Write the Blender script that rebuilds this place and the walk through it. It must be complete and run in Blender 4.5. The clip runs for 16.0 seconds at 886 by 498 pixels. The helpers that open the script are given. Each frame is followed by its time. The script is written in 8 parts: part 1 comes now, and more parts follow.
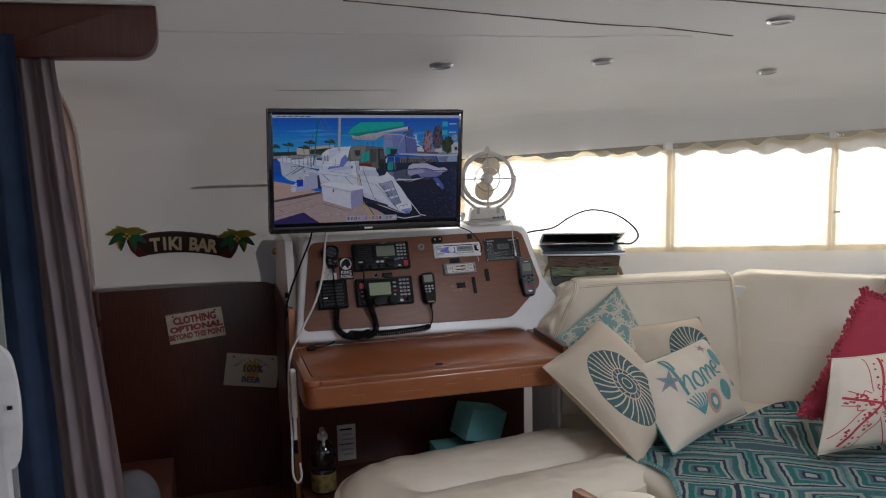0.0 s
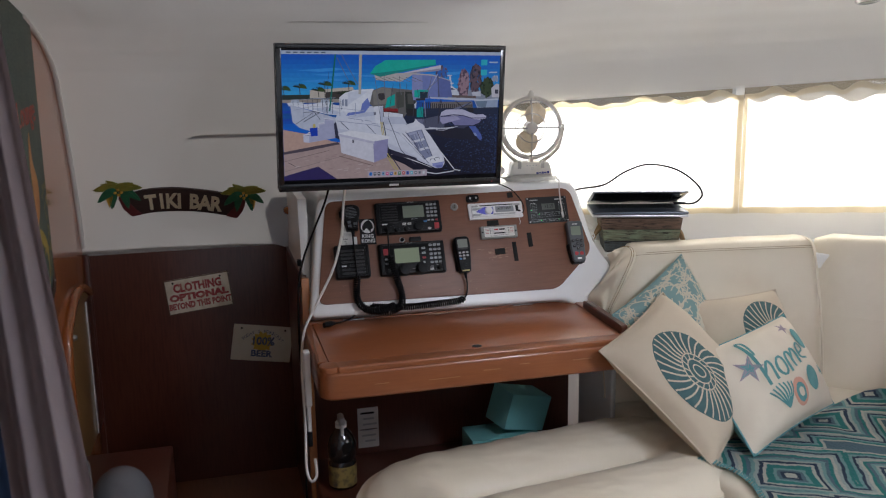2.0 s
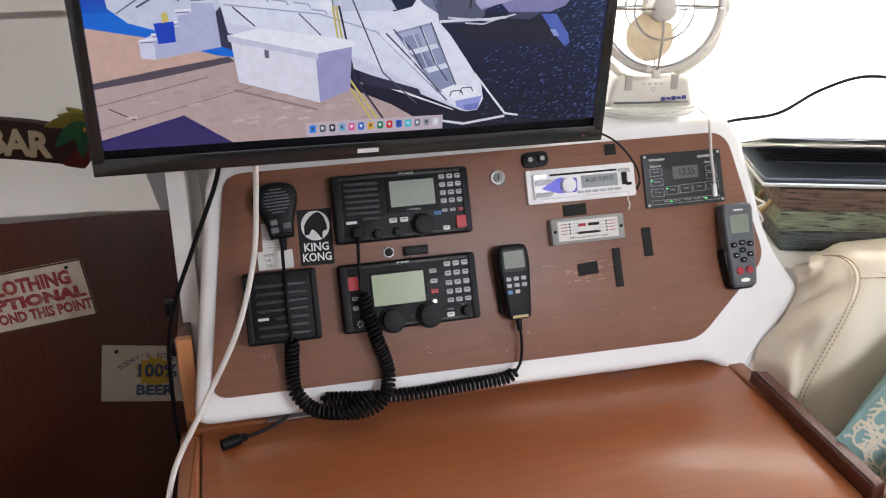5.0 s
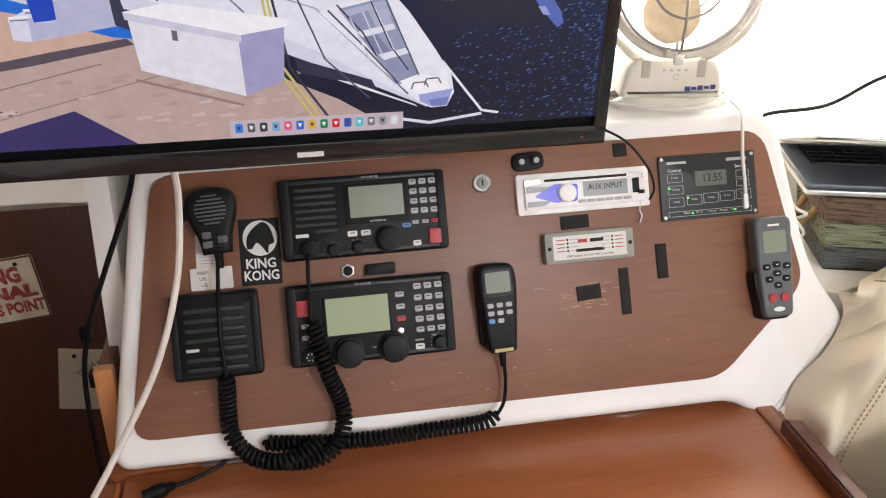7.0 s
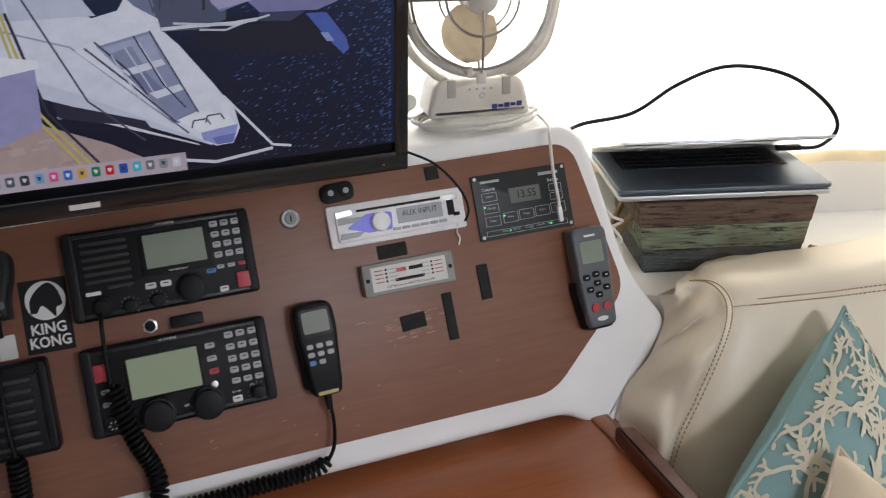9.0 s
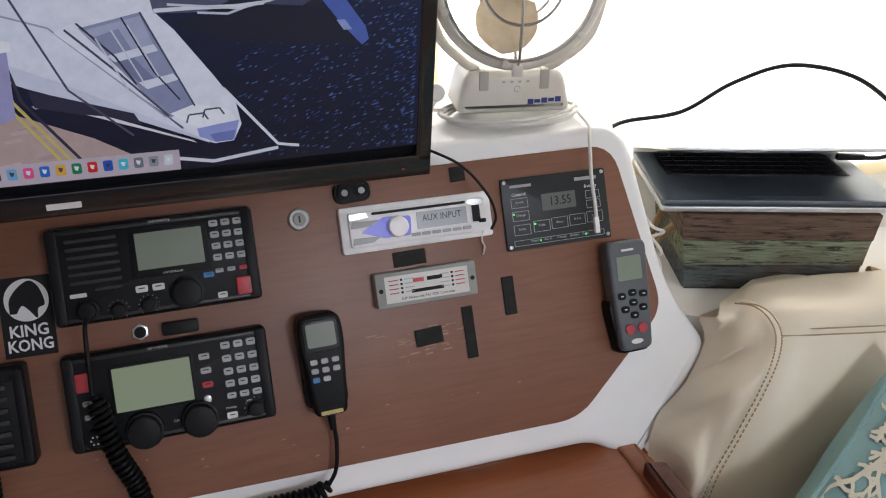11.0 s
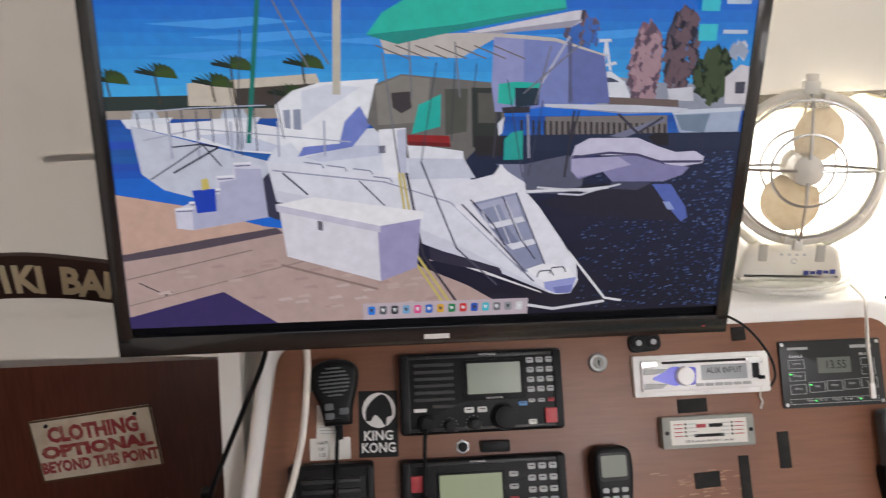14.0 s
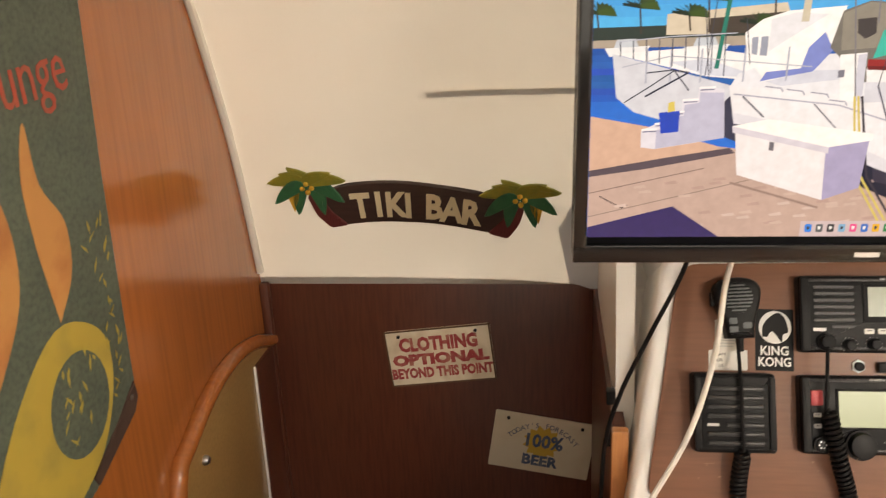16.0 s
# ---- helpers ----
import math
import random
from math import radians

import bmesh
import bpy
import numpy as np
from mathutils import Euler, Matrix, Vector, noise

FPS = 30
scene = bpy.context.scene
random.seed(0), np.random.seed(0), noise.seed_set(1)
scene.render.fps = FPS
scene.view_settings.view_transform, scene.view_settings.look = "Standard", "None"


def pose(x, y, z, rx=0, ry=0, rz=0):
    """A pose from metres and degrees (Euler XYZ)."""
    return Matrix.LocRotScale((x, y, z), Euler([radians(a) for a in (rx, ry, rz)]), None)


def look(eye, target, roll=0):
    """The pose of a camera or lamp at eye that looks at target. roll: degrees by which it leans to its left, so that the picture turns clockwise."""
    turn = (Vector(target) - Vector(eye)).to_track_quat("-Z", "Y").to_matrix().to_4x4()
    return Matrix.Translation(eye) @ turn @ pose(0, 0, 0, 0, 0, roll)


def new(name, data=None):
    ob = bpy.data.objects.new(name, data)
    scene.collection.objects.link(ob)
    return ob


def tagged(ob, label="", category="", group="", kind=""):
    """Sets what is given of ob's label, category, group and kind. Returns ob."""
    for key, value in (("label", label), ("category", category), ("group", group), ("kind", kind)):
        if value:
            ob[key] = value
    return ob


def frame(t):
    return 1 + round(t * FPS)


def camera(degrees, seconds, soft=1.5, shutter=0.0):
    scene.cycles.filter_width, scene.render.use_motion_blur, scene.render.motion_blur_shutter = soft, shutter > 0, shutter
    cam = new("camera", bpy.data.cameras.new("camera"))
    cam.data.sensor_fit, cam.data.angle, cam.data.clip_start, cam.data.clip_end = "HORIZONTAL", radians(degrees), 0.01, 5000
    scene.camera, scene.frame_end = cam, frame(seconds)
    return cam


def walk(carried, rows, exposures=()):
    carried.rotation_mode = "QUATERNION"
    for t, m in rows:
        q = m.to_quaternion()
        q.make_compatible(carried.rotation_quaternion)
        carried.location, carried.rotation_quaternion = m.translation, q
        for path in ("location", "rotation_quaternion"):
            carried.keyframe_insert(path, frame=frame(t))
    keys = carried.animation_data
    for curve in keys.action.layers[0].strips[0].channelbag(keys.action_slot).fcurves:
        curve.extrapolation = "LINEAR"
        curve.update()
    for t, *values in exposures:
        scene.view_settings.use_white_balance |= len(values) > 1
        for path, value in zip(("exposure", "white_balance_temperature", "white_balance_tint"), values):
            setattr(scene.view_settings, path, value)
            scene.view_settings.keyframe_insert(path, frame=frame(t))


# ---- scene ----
cam = camera(55.3, 16.0, 1.1, 0.4)
PATH = [
    (0, (-0.772, 0.135, 1.578), (-0.216, 2.037, 1.306), -1.1),
    (0.5, (-0.759, 0.142, 1.564), (-0.191, 2.039, 1.283), -1.2),
    (1, (-0.748, 0.174, 1.536), (-0.224, 2.075, 1.205), -1.1),
    (1.5, (-0.724, 0.367, 1.549), (-0.247, 2.27, 1.158), -0.6),
    (2, (-0.704, 0.58, 1.548), (-0.198, 2.476, 1.164), -1.0),
    (2.5, (-0.651, 0.838, 1.545), (-0.132, 2.722, 1.12), -0.9),
    (3, (-0.562, 1.146, 1.569), (-0.089, 3.034, 1.112), 0.5),
    (3.5, (-0.495, 1.445, 1.546), (-0.002, 3.314, 1.032), 0.4),
    (4, (-0.464, 1.746, 1.556), (0.123, 3.569, 0.979), 0.2),
    (4.2, (-0.452, 1.821, 1.557), (0.125, 3.633, 0.937), 0.1),
    (6.3, (-0.189, 2.271, 1.557), (0.098, 4.062, 0.715), -0.7),
    (6.5, (-0.192, 2.272, 1.542), (0.11, 4.065, 0.707), -0.6),
    (7, (-0.195, 2.272, 1.537), (0.164, 4.056, 0.705), -0.4),
    (7.5, (-0.187, 2.267, 1.546), (0.213, 4.04, 0.711), -0.3),
    (8, (-0.172, 2.275, 1.542), (0.354, 4.024, 0.727), -0.1),
    (8.5, (-0.141, 2.268, 1.536), (0.469, 3.989, 0.723), -1.1),
    (9, (-0.118, 2.301, 1.532), (0.553, 4.011, 0.74), -1.6),
    (9.2, (-0.098, 2.32, 1.526), (0.559, 4.038, 0.74), -1.7),
    (11.3, (-0.07, 2.413, 1.538), (0.525, 4.115, 0.674), 0.6),
    (11.5, (-0.077, 2.414, 1.531), (0.514, 4.125, 0.679), 0.5),
    (12, (-0.092, 2.415, 1.529), (0.509, 4.126, 0.684), 0.6),
    (12.5, (-0.105, 2.39, 1.531), (0.504, 4.114, 0.721), 0.8),
    (13, (-0.14, 2.344, 1.544), (0.341, 4.156, 0.846), -0.0),
    (13.5, (-0.19, 2.309, 1.576), (0.099, 4.198, 0.987), -0.7),
    (14, (-0.239, 2.273, 1.594), (-0.06, 4.196, 1.073), -0.5),
    (14.5, (-0.295, 2.237, 1.591), (-0.288, 4.177, 1.106), -0.9),
    (15, (-0.36, 2.21, 1.587), (-0.538, 4.136, 1.08), -0.9),
    (15.5, (-0.445, 2.186, 1.588), (-0.727, 4.084, 1.024), -1.8),
    (16, (-0.549, 2.156, 1.585), (-0.802, 4.044, 0.974), -2.6),
]
walk(cam, [(t, look(eye, target, roll)) for t, eye, target, roll in PATH],
     [(0.0, -0.86, 5850, 14), (2.0, -0.45, 5850, 14), (3.5, 0.12, 5850, 14), (7.0, 0.68, 6550, 14), (8.0, 0.62, 6600, 14), (9.0, -0.12, 6050, 13), (12.5, 0.05, 5950, 13),
      (13.5, 0.3, 6400, 13), (14.5, 0.47, 6800, 14), (15.2, 0.8, 8000, 13), (16.0, 1.08, 8300, 13)])

# ---- world and light ----
world = bpy.data.worlds.new("sky")
scene.world = world
world.use_nodes = True
wn = world.node_tree.nodes
sky = wn.new("ShaderNodeTexSky")
sky.sky_type = "NISHITA"
sky.sun_disc = False
sky.sun_elevation = radians(48)
sky.sun_rotation = radians(60)
wn["Background"].inputs[1].default_value = 0.05
world.node_tree.links.new(sky.outputs[0], wn["Background"].inputs[0])

sun = new("sun", bpy.data.lights.new("sun", "SUN"))
sun.data.energy, sun.data.angle, sun.data.color = 3.0, radians(0.6), (1.0, 0.94, 0.85)
sun.matrix_world = look((3.0, 6.0, 6.0), (0.6, 2.8, 1.0))


def daylight(name, m, sx, sy, watts, color):
    lamp = new(name, bpy.data.lights.new(name, "AREA"))
    lamp.data.shape, lamp.data.size, lamp.data.size_y = "RECTANGLE", sx, sy
    lamp.data.energy, lamp.data.color = watts, color
    lamp.matrix_world = m
    return lamp


# ---- materials ----
def mat(name, color, rough=0.5, metal=0.0, spots=None, scale=6.0, grain=None, gscale=60.0, gstretch=(1, 1, 1), gmix=0.5,
        bump=0.0, bscale=200.0, coat=0.0, spec=0.5, rvar=0.0, mixspots=0.35):
    """A surface with a broad stain and a fine grain, in object metres."""
    m = bpy.data.materials.new(name)
    m.use_nodes = True
    n, l = m.node_tree.nodes, m.node_tree.links
    b = n["Principled BSDF"]
    b.inputs["Roughness"].default_value, b.inputs["Metallic"].default_value = rough, metal
    b.inputs["Coat Weight"].default_value = coat
    b.inputs["Coat Roughness"].default_value = 0.05
    b.inputs["Specular IOR Level"].default_value = spec
    co = n.new("ShaderNodeTexCoord")

    def noise_tex(sc, stretch=(1, 1, 1), detail=4.0):
        mp = n.new("ShaderNodeMapping")
        mp.inputs["Scale"].default_value = stretch
        l.new(co.outputs["Object"], mp.inputs[0])
        t = n.new("ShaderNodeTexNoise")
        t.inputs["Scale"].default_value, t.inputs["Detail"].default_value = sc, detail
        l.new(mp.outputs[0], t.inputs["Vector"])
        return t

    def blend(a, bcol, fac):
        x = n.new("ShaderNodeMix")
        x.data_type = "RGBA"
        if isinstance(a, tuple):
            x.inputs[6].default_value = (*a, 1)
        else:
            l.new(a, x.inputs[6])
        x.inputs[7].default_value = (*bcol, 1)
        l.new(fac, x.inputs[0])
        return x.outputs[2]

    def ramp(src, lo, hi, top):
        r = n.new("ShaderNodeMapRange")
        r.inputs[1].default_value, r.inputs[2].default_value, r.inputs[4].default_value = lo, hi, top
        l.new(src, r.inputs[0])
        return r.outputs[0]

    out = color
    if spots:
        out = blend(out, spots, ramp(noise_tex(scale).outputs[0], 0.45, 0.75, mixspots * 2))
    if grain:
        out = blend(out, grain, ramp(noise_tex(gscale, gstretch, 6).outputs[0], 0.4, 0.7, gmix))
    if isinstance(out, tuple):
        b.inputs["Base Color"].default_value = (*out, 1)
    else:
        l.new(out, b.inputs["Base Color"])
    if bump:
        bp = n.new("ShaderNodeBump")
        bp.inputs["Strength"].default_value, bp.inputs["Distance"].default_value = bump, 0.002
        l.new(noise_tex(bscale).outputs[0], bp.inputs["Height"])
        l.new(bp.outputs[0], b.inputs["Normal"])
    if rvar:
        r = n.new("ShaderNodeMapRange")
        r.inputs[3].default_value, r.inputs[4].default_value = rough - rvar, rough + rvar
        l.new(noise_tex(scale * 2).outputs[0], r.inputs[0])
        l.new(r.outputs[0], b.inputs["Roughness"])
    return m


def glow(name, color, strength):
    """A lit display: a dark glossy surface that gives off light."""
    m = bpy.data.materials.new(name)
    m.use_nodes = True
    b = m.node_tree.nodes["Principled BSDF"]
    b.inputs["Base Color"].default_value = (0.02, 0.02, 0.02, 1)
    b.inputs["Roughness"].default_value = 0.25
    b.inputs["Specular IOR Level"].default_value = 0.2
    b.inputs["Emission Color"].default_value = (*color, 1)
    b.inputs["Emission Strength"].default_value = strength
    return m


def cloth_light(name, color, through_color, opaque):
    """Thin woven curtain that lets daylight through."""
    m = bpy.data.materials.new(name)
    m.use_nodes = True
    n, l = m.node_tree.nodes, m.node_tree.links
    out = n["Material Output"]
    d, t, mx = n.new("ShaderNodeBsdfDiffuse"), n.new("ShaderNodeBsdfTranslucent"), n.new("ShaderNodeMixShader")
    co, w = n.new("ShaderNodeTexCoord"), n.new("ShaderNodeTexNoise")
    w.inputs["Scale"].default_value, w.inputs["Detail"].default_value = 9.0, 5.0
    l.new(co.outputs["Object"], w.inputs["Vector"])
    x = n.new("ShaderNodeMix")
    x.data_type = "RGBA"
    x.inputs[6].default_value, x.inputs[7].default_value = (*color, 1), (*[c * 0.85 for c in color], 1)
    l.new(w.outputs[0], x.inputs[0])
    l.new(x.outputs[2], d.inputs[0])
    t.inputs[0].default_value = (*through_color, 1)
    mx.inputs[0].default_value = 1 - opaque
    l.new(d.outputs[0], mx.inputs[1])
    l.new(t.outputs[0], mx.inputs[2])
    tr, my = n.new("ShaderNodeBsdfTransparent"), n.new("ShaderNodeMixShader")
    tr.inputs[0].default_value = (*through_color, 1)
    my.inputs[0].default_value = 0.4 * (1 - opaque)
    l.new(mx.outputs[0], my.inputs[1])
    l.new(tr.outputs[0], my.inputs[2])
    l.new(my.outputs[0], out.inputs[0])
    return m


GELCOAT = mat("gelcoat", (0.78, 0.765, 0.73), 0.32, spots=(0.70, 0.67, 0.61), scale=2.2, mixspots=0.3, bump=0.05, bscale=30, rvar=0.08)
LINER = mat("headliner", (0.74, 0.72, 0.68), 0.46, spots=(0.66, 0.63, 0.58), scale=1.6, mixspots=0.3, bump=0.04, bscale=14, rvar=0.08)
CONSOLE = mat("console_white", (0.87, 0.87, 0.865), 0.3, spots=(0.80, 0.79, 0.76), scale=7, mixspots=0.25, bump=0.03, bscale=90)
TEAK_DARK = mat("dark_mahogany", (0.105, 0.032, 0.018), 0.32, spots=(0.075, 0.022, 0.013), scale=3, grain=(0.06, 0.017, 0.010), gscale=26, gstretch=(6, 6, 0.5), gmix=0.7, bump=0.04, bscale=120)
TEAK_SIDE = mat("varnished_teak", (0.39, 0.122, 0.033), 0.2, spots=(0.30, 0.088, 0.025), scale=3, grain=(0.22, 0.075, 0.027), gscale=12, gstretch=(7, 7, 0.3), gmix=0.45, coat=0.4)
DESK = mat("desk_varnish", (0.34, 0.110, 0.038), 0.3, spots=(0.29, 0.090, 0.031), scale=4, grain=(0.25, 0.075, 0.026), gscale=24, gstretch=(0.4, 8, 8), gmix=0.55, coat=0.15, rvar=0.06)
DESK_EDGE = mat("desk_edge", (0.32, 0.108, 0.038), 0.3, spots=(0.26, 0.08, 0.028), scale=8, grain=(0.24, 0.075, 0.025), gscale=30, gstretch=(0.5, 8, 8), gmix=0.5, coat=0.4)
ORANGE_EDGE = mat("orange_edging", (0.52, 0.22, 0.08), 0.3, grain=(0.38, 0.14, 0.05), gscale=40, gstretch=(6, 6, 0.6), coat=0.3)
BROWN = mat("panel_veneer", (0.215, 0.088, 0.047), 0.42, spots=(0.175, 0.068, 0.036), scale=5, grain=(0.15, 0.058, 0.03), gscale=30, gstretch=(0.5, 7, 7), gmix=0.45, bump=0.08, bscale=160, rvar=0.06)
LEATHER = mat("cream_vinyl", (0.75, 0.67, 0.53), 0.42, spots=(0.66, 0.57, 0.43), scale=4, mixspots=0.4, bump=0.18, bscale=260, rvar=0.08)


def add_creases(m, scale, strength, distance):
    """Broad soft creases under the fine grain of a padded cover."""
    n, l = m.node_tree.nodes, m.node_tree.links
    grain = [q for q in n if q.type == "BUMP"][0]
    co, mp, tx, bp = n.new("ShaderNodeTexCoord"), n.new("ShaderNodeMapping"), n.new("ShaderNodeTexNoise"), n.new("ShaderNodeBump")
    mp.inputs["Scale"].default_value = (1.0, 2.2, 0.7)
    mp.inputs["Rotation"].default_value = (0.3, 0.2, 0.5)
    tx.inputs["Scale"].default_value, tx.inputs["Detail"].default_value, tx.inputs["Distortion"].default_value = scale, 2.0, 0.3
    bp.inputs["Strength"].default_value, bp.inputs["Distance"].default_value = strength, distance
    l.new(co.outputs["Object"], mp.inputs[0])
    l.new(mp.outputs[0], tx.inputs["Vector"])
    l.new(tx.outputs[0], bp.inputs["Height"])
    l.new(bp.outputs[0], grain.inputs["Normal"])


add_creases(LEATHER, 6.0, 0.28, 0.02)
BLACK = mat("black_plastic", (0.006, 0.006, 0.007), 0.42, spots=(0.010, 0.010, 0.011), scale=30, bump=0.1, bscale=900, spec=0.16, rvar=0.06)
RUBBER = mat("black_rubber", (0.005, 0.005, 0.006), 0.5, spec=0.16)
FLOOR = mat("cabin_sole", (0.20, 0.09, 0.04), 0.3, grain=(0.12, 0.05, 0.02), gscale=20, gstretch=(8, 0.5, 8), coat=0.3)
SHADE = cloth_light("window_shade", (0.86, 0.82, 0.70), (0.92, 0.87, 0.74), 0.45)
TAUPE = mat("taupe_curtain", (0.52, 0.45, 0.46), 0.9, spots=(0.45, 0.39, 0.41), scale=8, bump=0.3, bscale=700)
BLUE_SHADE = mat("blue_shade_cloth", (0.06, 0.10, 0.20), 0.9, spots=(0.035, 0.05, 0.10), scale=8, bump=0.3, bscale=700)
WHITE_ALU = mat("white_frame", (0.8, 0.81, 0.82), 0.3, spots=(0.72, 0.72, 0.72), scale=12)


# ---- mesh helpers ----
def link_mesh(name, bm, material, smooth=None):
    me = bpy.data.meshes.new(name)
    bm.to_mesh(me)
    bm.free()
    for m_ in (material if isinstance(material, (list, tuple)) else [material]):
        me.materials.append(m_)
    if smooth is not None:
        me.polygons.foreach_set("use_smooth", [True] * len(me.polygons))
        me.set_sharp_from_angle(angle=radians(smooth))
    return new(name, me)


def part(name, bm, material, parent=None, label="", smooth=40):
    ob = link_mesh(name, bm, material, smooth)
    if parent is not None:
        ob.parent = parent
    if label:
        ob["label"] = label
    return ob


def thing(name, m, label, category, group="", kind=""):
    ob = new(name)
    ob.matrix_world = m
    return tagged(ob, label, category, group, kind)


def box(sx, sy, sz, at=(0, 0, 0), bev=0.003, seg=2, m=None):
    bm = bmesh.new()
    bmesh.ops.create_cube(bm, size=1, matrix=Matrix.Diagonal((sx, sy, sz, 1)))
    if bev:
        bmesh.ops.bevel(bm, geom=bm.edges[:], offset=min(bev, 0.49 * min(sx, sy, sz)), segments=seg, profile=0.6, affect="EDGES")
    bmesh.ops.transform(bm, matrix=Matrix.Translation(at) @ (m or Matrix()), verts=bm.verts)
    return bm


def cyl(r, h, at=(0, 0, 0), seg=24, bev=0.0, r2=None, m=None):
    """A round bar along z, from at upwards."""
    bm = bmesh.new()
    bmesh.ops.create_cone(bm, cap_ends=True, segments=seg, radius1=r, radius2=r if r2 is None else r2, depth=h, matrix=Matrix.Translation((0, 0, h / 2)))
    if bev:
        rim = [e for e in bm.edges if abs(e.verts[0].co.z - e.verts[1].co.z) < 1e-6]
        bmesh.ops.bevel(bm, geom=rim, offset=bev, segments=2, profile=0.6, affect="EDGES")
    bmesh.ops.transform(bm, matrix=Matrix.Translation(at) @ (m or Matrix()), verts=bm.verts)
    return bm


def slab(outline, h, at=(0, 0, 0), bev=0.0, seg=2, m=None, both=False):
    """A flat outline in x, y raised by h along z, with eased upper edges."""
    bm = bmesh.new()
    face = bm.faces.new([bm.verts.new((x, y, 0)) for x, y in outline])
    face.normal_update()
    if face.normal.z < 0:
        face.normal_flip()
    top = bmesh.ops.extrude_face_region(bm, geom=[face])
    vs = [v for v in top["geom"] if isinstance(v, bmesh.types.BMVert)]
    bmesh.ops.translate(bm, vec=(0, 0, h), verts=vs)
    bmesh.ops.recalc_face_normals(bm, faces=bm.faces[:])
    if bev:
        es = [e for e in bm.edges if all(abs(v.co.z - h) < 1e-6 for v in e.verts) or (both and all(abs(v.co.z) < 1e-6 for v in e.verts))]
        bmesh.ops.bevel(bm, geom=es, offset=bev, segments=seg, profile=0.6, affect="EDGES")
    bmesh.ops.transform(bm, matrix=Matrix.Translation(at) @ (m or Matrix()), verts=bm.verts)
    return bm


def rounded(corners, radius, seg=5):
    """A polygon with its corners rounded; radius may differ from corner to corner."""
    out = []
    k = len(corners)
    for i in range(k):
        p0, p, p1 = (Vector(corners[j % k]).to_2d() for j in (i - 1, i, i + 1))
        r = radius[i] if isinstance(radius, (list, tuple)) else radius
        a, b = (p0 - p), (p1 - p)
        r = min(r, 0.45 * a.length, 0.45 * b.length)
        q0, q1 = p + a.normalized() * r, p + b.normalized() * r
        for s in range(seg + 1):
            t = s / seg
            out.append(tuple((1 - t) ** 2 * q0 + 2 * t * (1 - t) * p + t * t * q1))
    return out


def rect(w, h, r=0.0, cx=0.0, cy=0.0, seg=4):
    c = [(cx - w / 2, cy - h / 2), (cx + w / 2, cy - h / 2), (cx + w / 2, cy + h / 2), (cx - w / 2, cy + h / 2)]
    return rounded(c, r, seg) if r else c


def oval(rx, ry, cx=0.0, cy=0.0, k=24):
    return [(cx + rx * math.cos(2 * math.pi * i / k), cy + ry * math.sin(2 * math.pi * i / k)) for i in range(k)]


def smooth_path(points, steps=8):
    """A smooth line through the points."""
    p = [Vector(q) for q in points]
    p = [p[0] * 2 - p[1]] + p + [p[-1] * 2 - p[-2]]
    out = []
    for i in range(1, len(p) - 2):
        a, b, c, d = p[i - 1:i + 3]
        for s in range(steps):
            t = s / steps
            out.append(0.5 * (2 * b + (c - a) * t + (2 * a - 5 * b + 4 * c - d) * t * t + (3 * b - a - 3 * c + d) * t ** 3))
    return out + [p[-2]]


def tube(points, r, seg=8, closed=False):
    """A round cord along a line of points."""
    bm = bmesh.new()
    pts = [Vector(q) for q in points]
    k = len(pts)
    side, rings = None, []
    for i, q in enumerate(pts):
        d = (pts[(i + 1) % k] - pts[i - 1]) if closed else (pts[min(i + 1, k - 1)] - pts[max(i - 1, 0)])
        d.normalize()
        if side is None:
            side = d.orthogonal().normalized()
        side = (side - d * side.dot(d)).normalized()
        up = d.cross(side)
        rr = r(i / (k - 1)) if callable(r) else r
        rings.append([bm.verts.new(q + rr * (side * math.cos(2 * math.pi * j / seg) + up * math.sin(2 * math.pi * j / seg))) for j in range(seg)])
    for i in range(k if closed else k - 1):
        a, b = rings[i], rings[(i + 1) % k]
        for j in range(seg):
            bm.faces.new((a[j], a[(j + 1) % seg], b[(j + 1) % seg], b[j]))
    if not closed:
        bm.faces.new(rings[0][::-1])
        bm.faces.new(rings[-1])
    bmesh.ops.recalc_face_normals(bm, faces=bm.faces[:])
    return bm


def lathe(profile, seg=28):
    """A turned body from (radius, height) pairs about z."""
    bm = bmesh.new()
    rings = [[bm.verts.new((r * math.cos(2 * math.pi * j / seg), r * math.sin(2 * math.pi * j / seg), z)) for j in range(seg)] for r, z in profile]
    for a, b in zip(rings, rings[1:]):
        for j in range(seg):
            bm.faces.new((a[j], a[(j + 1) % seg], b[(j + 1) % seg], b[j]))
    bm.faces.new(rings[0][::-1])
    bm.faces.new(rings[-1])
    return bm


def grid_surface(fn, nu, nv, thick=0.0):
    """A sheet of quads from fn(i / nu, j / nv), with an optional thickness."""
    bm = bmesh.new()
    v = [[bm.verts.new(fn(i / nu, j / nv)) for j in range(nv + 1)] for i in range(nu + 1)]
    for i in range(nu):
        for j in range(nv):
            bm.faces.new((v[i][j], v[i + 1][j], v[i + 1][j + 1], v[i][j + 1]))
    if thick:
        bmesh.ops.solidify(bm, geom=bm.faces[:], thickness=thick)
    return bm


def joined(*meshes):
    out = bmesh.new()
    for b in meshes:
        me = bpy.data.meshes.new("tmp")
        b.to_mesh(me)
        b.free()
        out.from_mesh(me)
        bpy.data.meshes.remove(me)
    return out


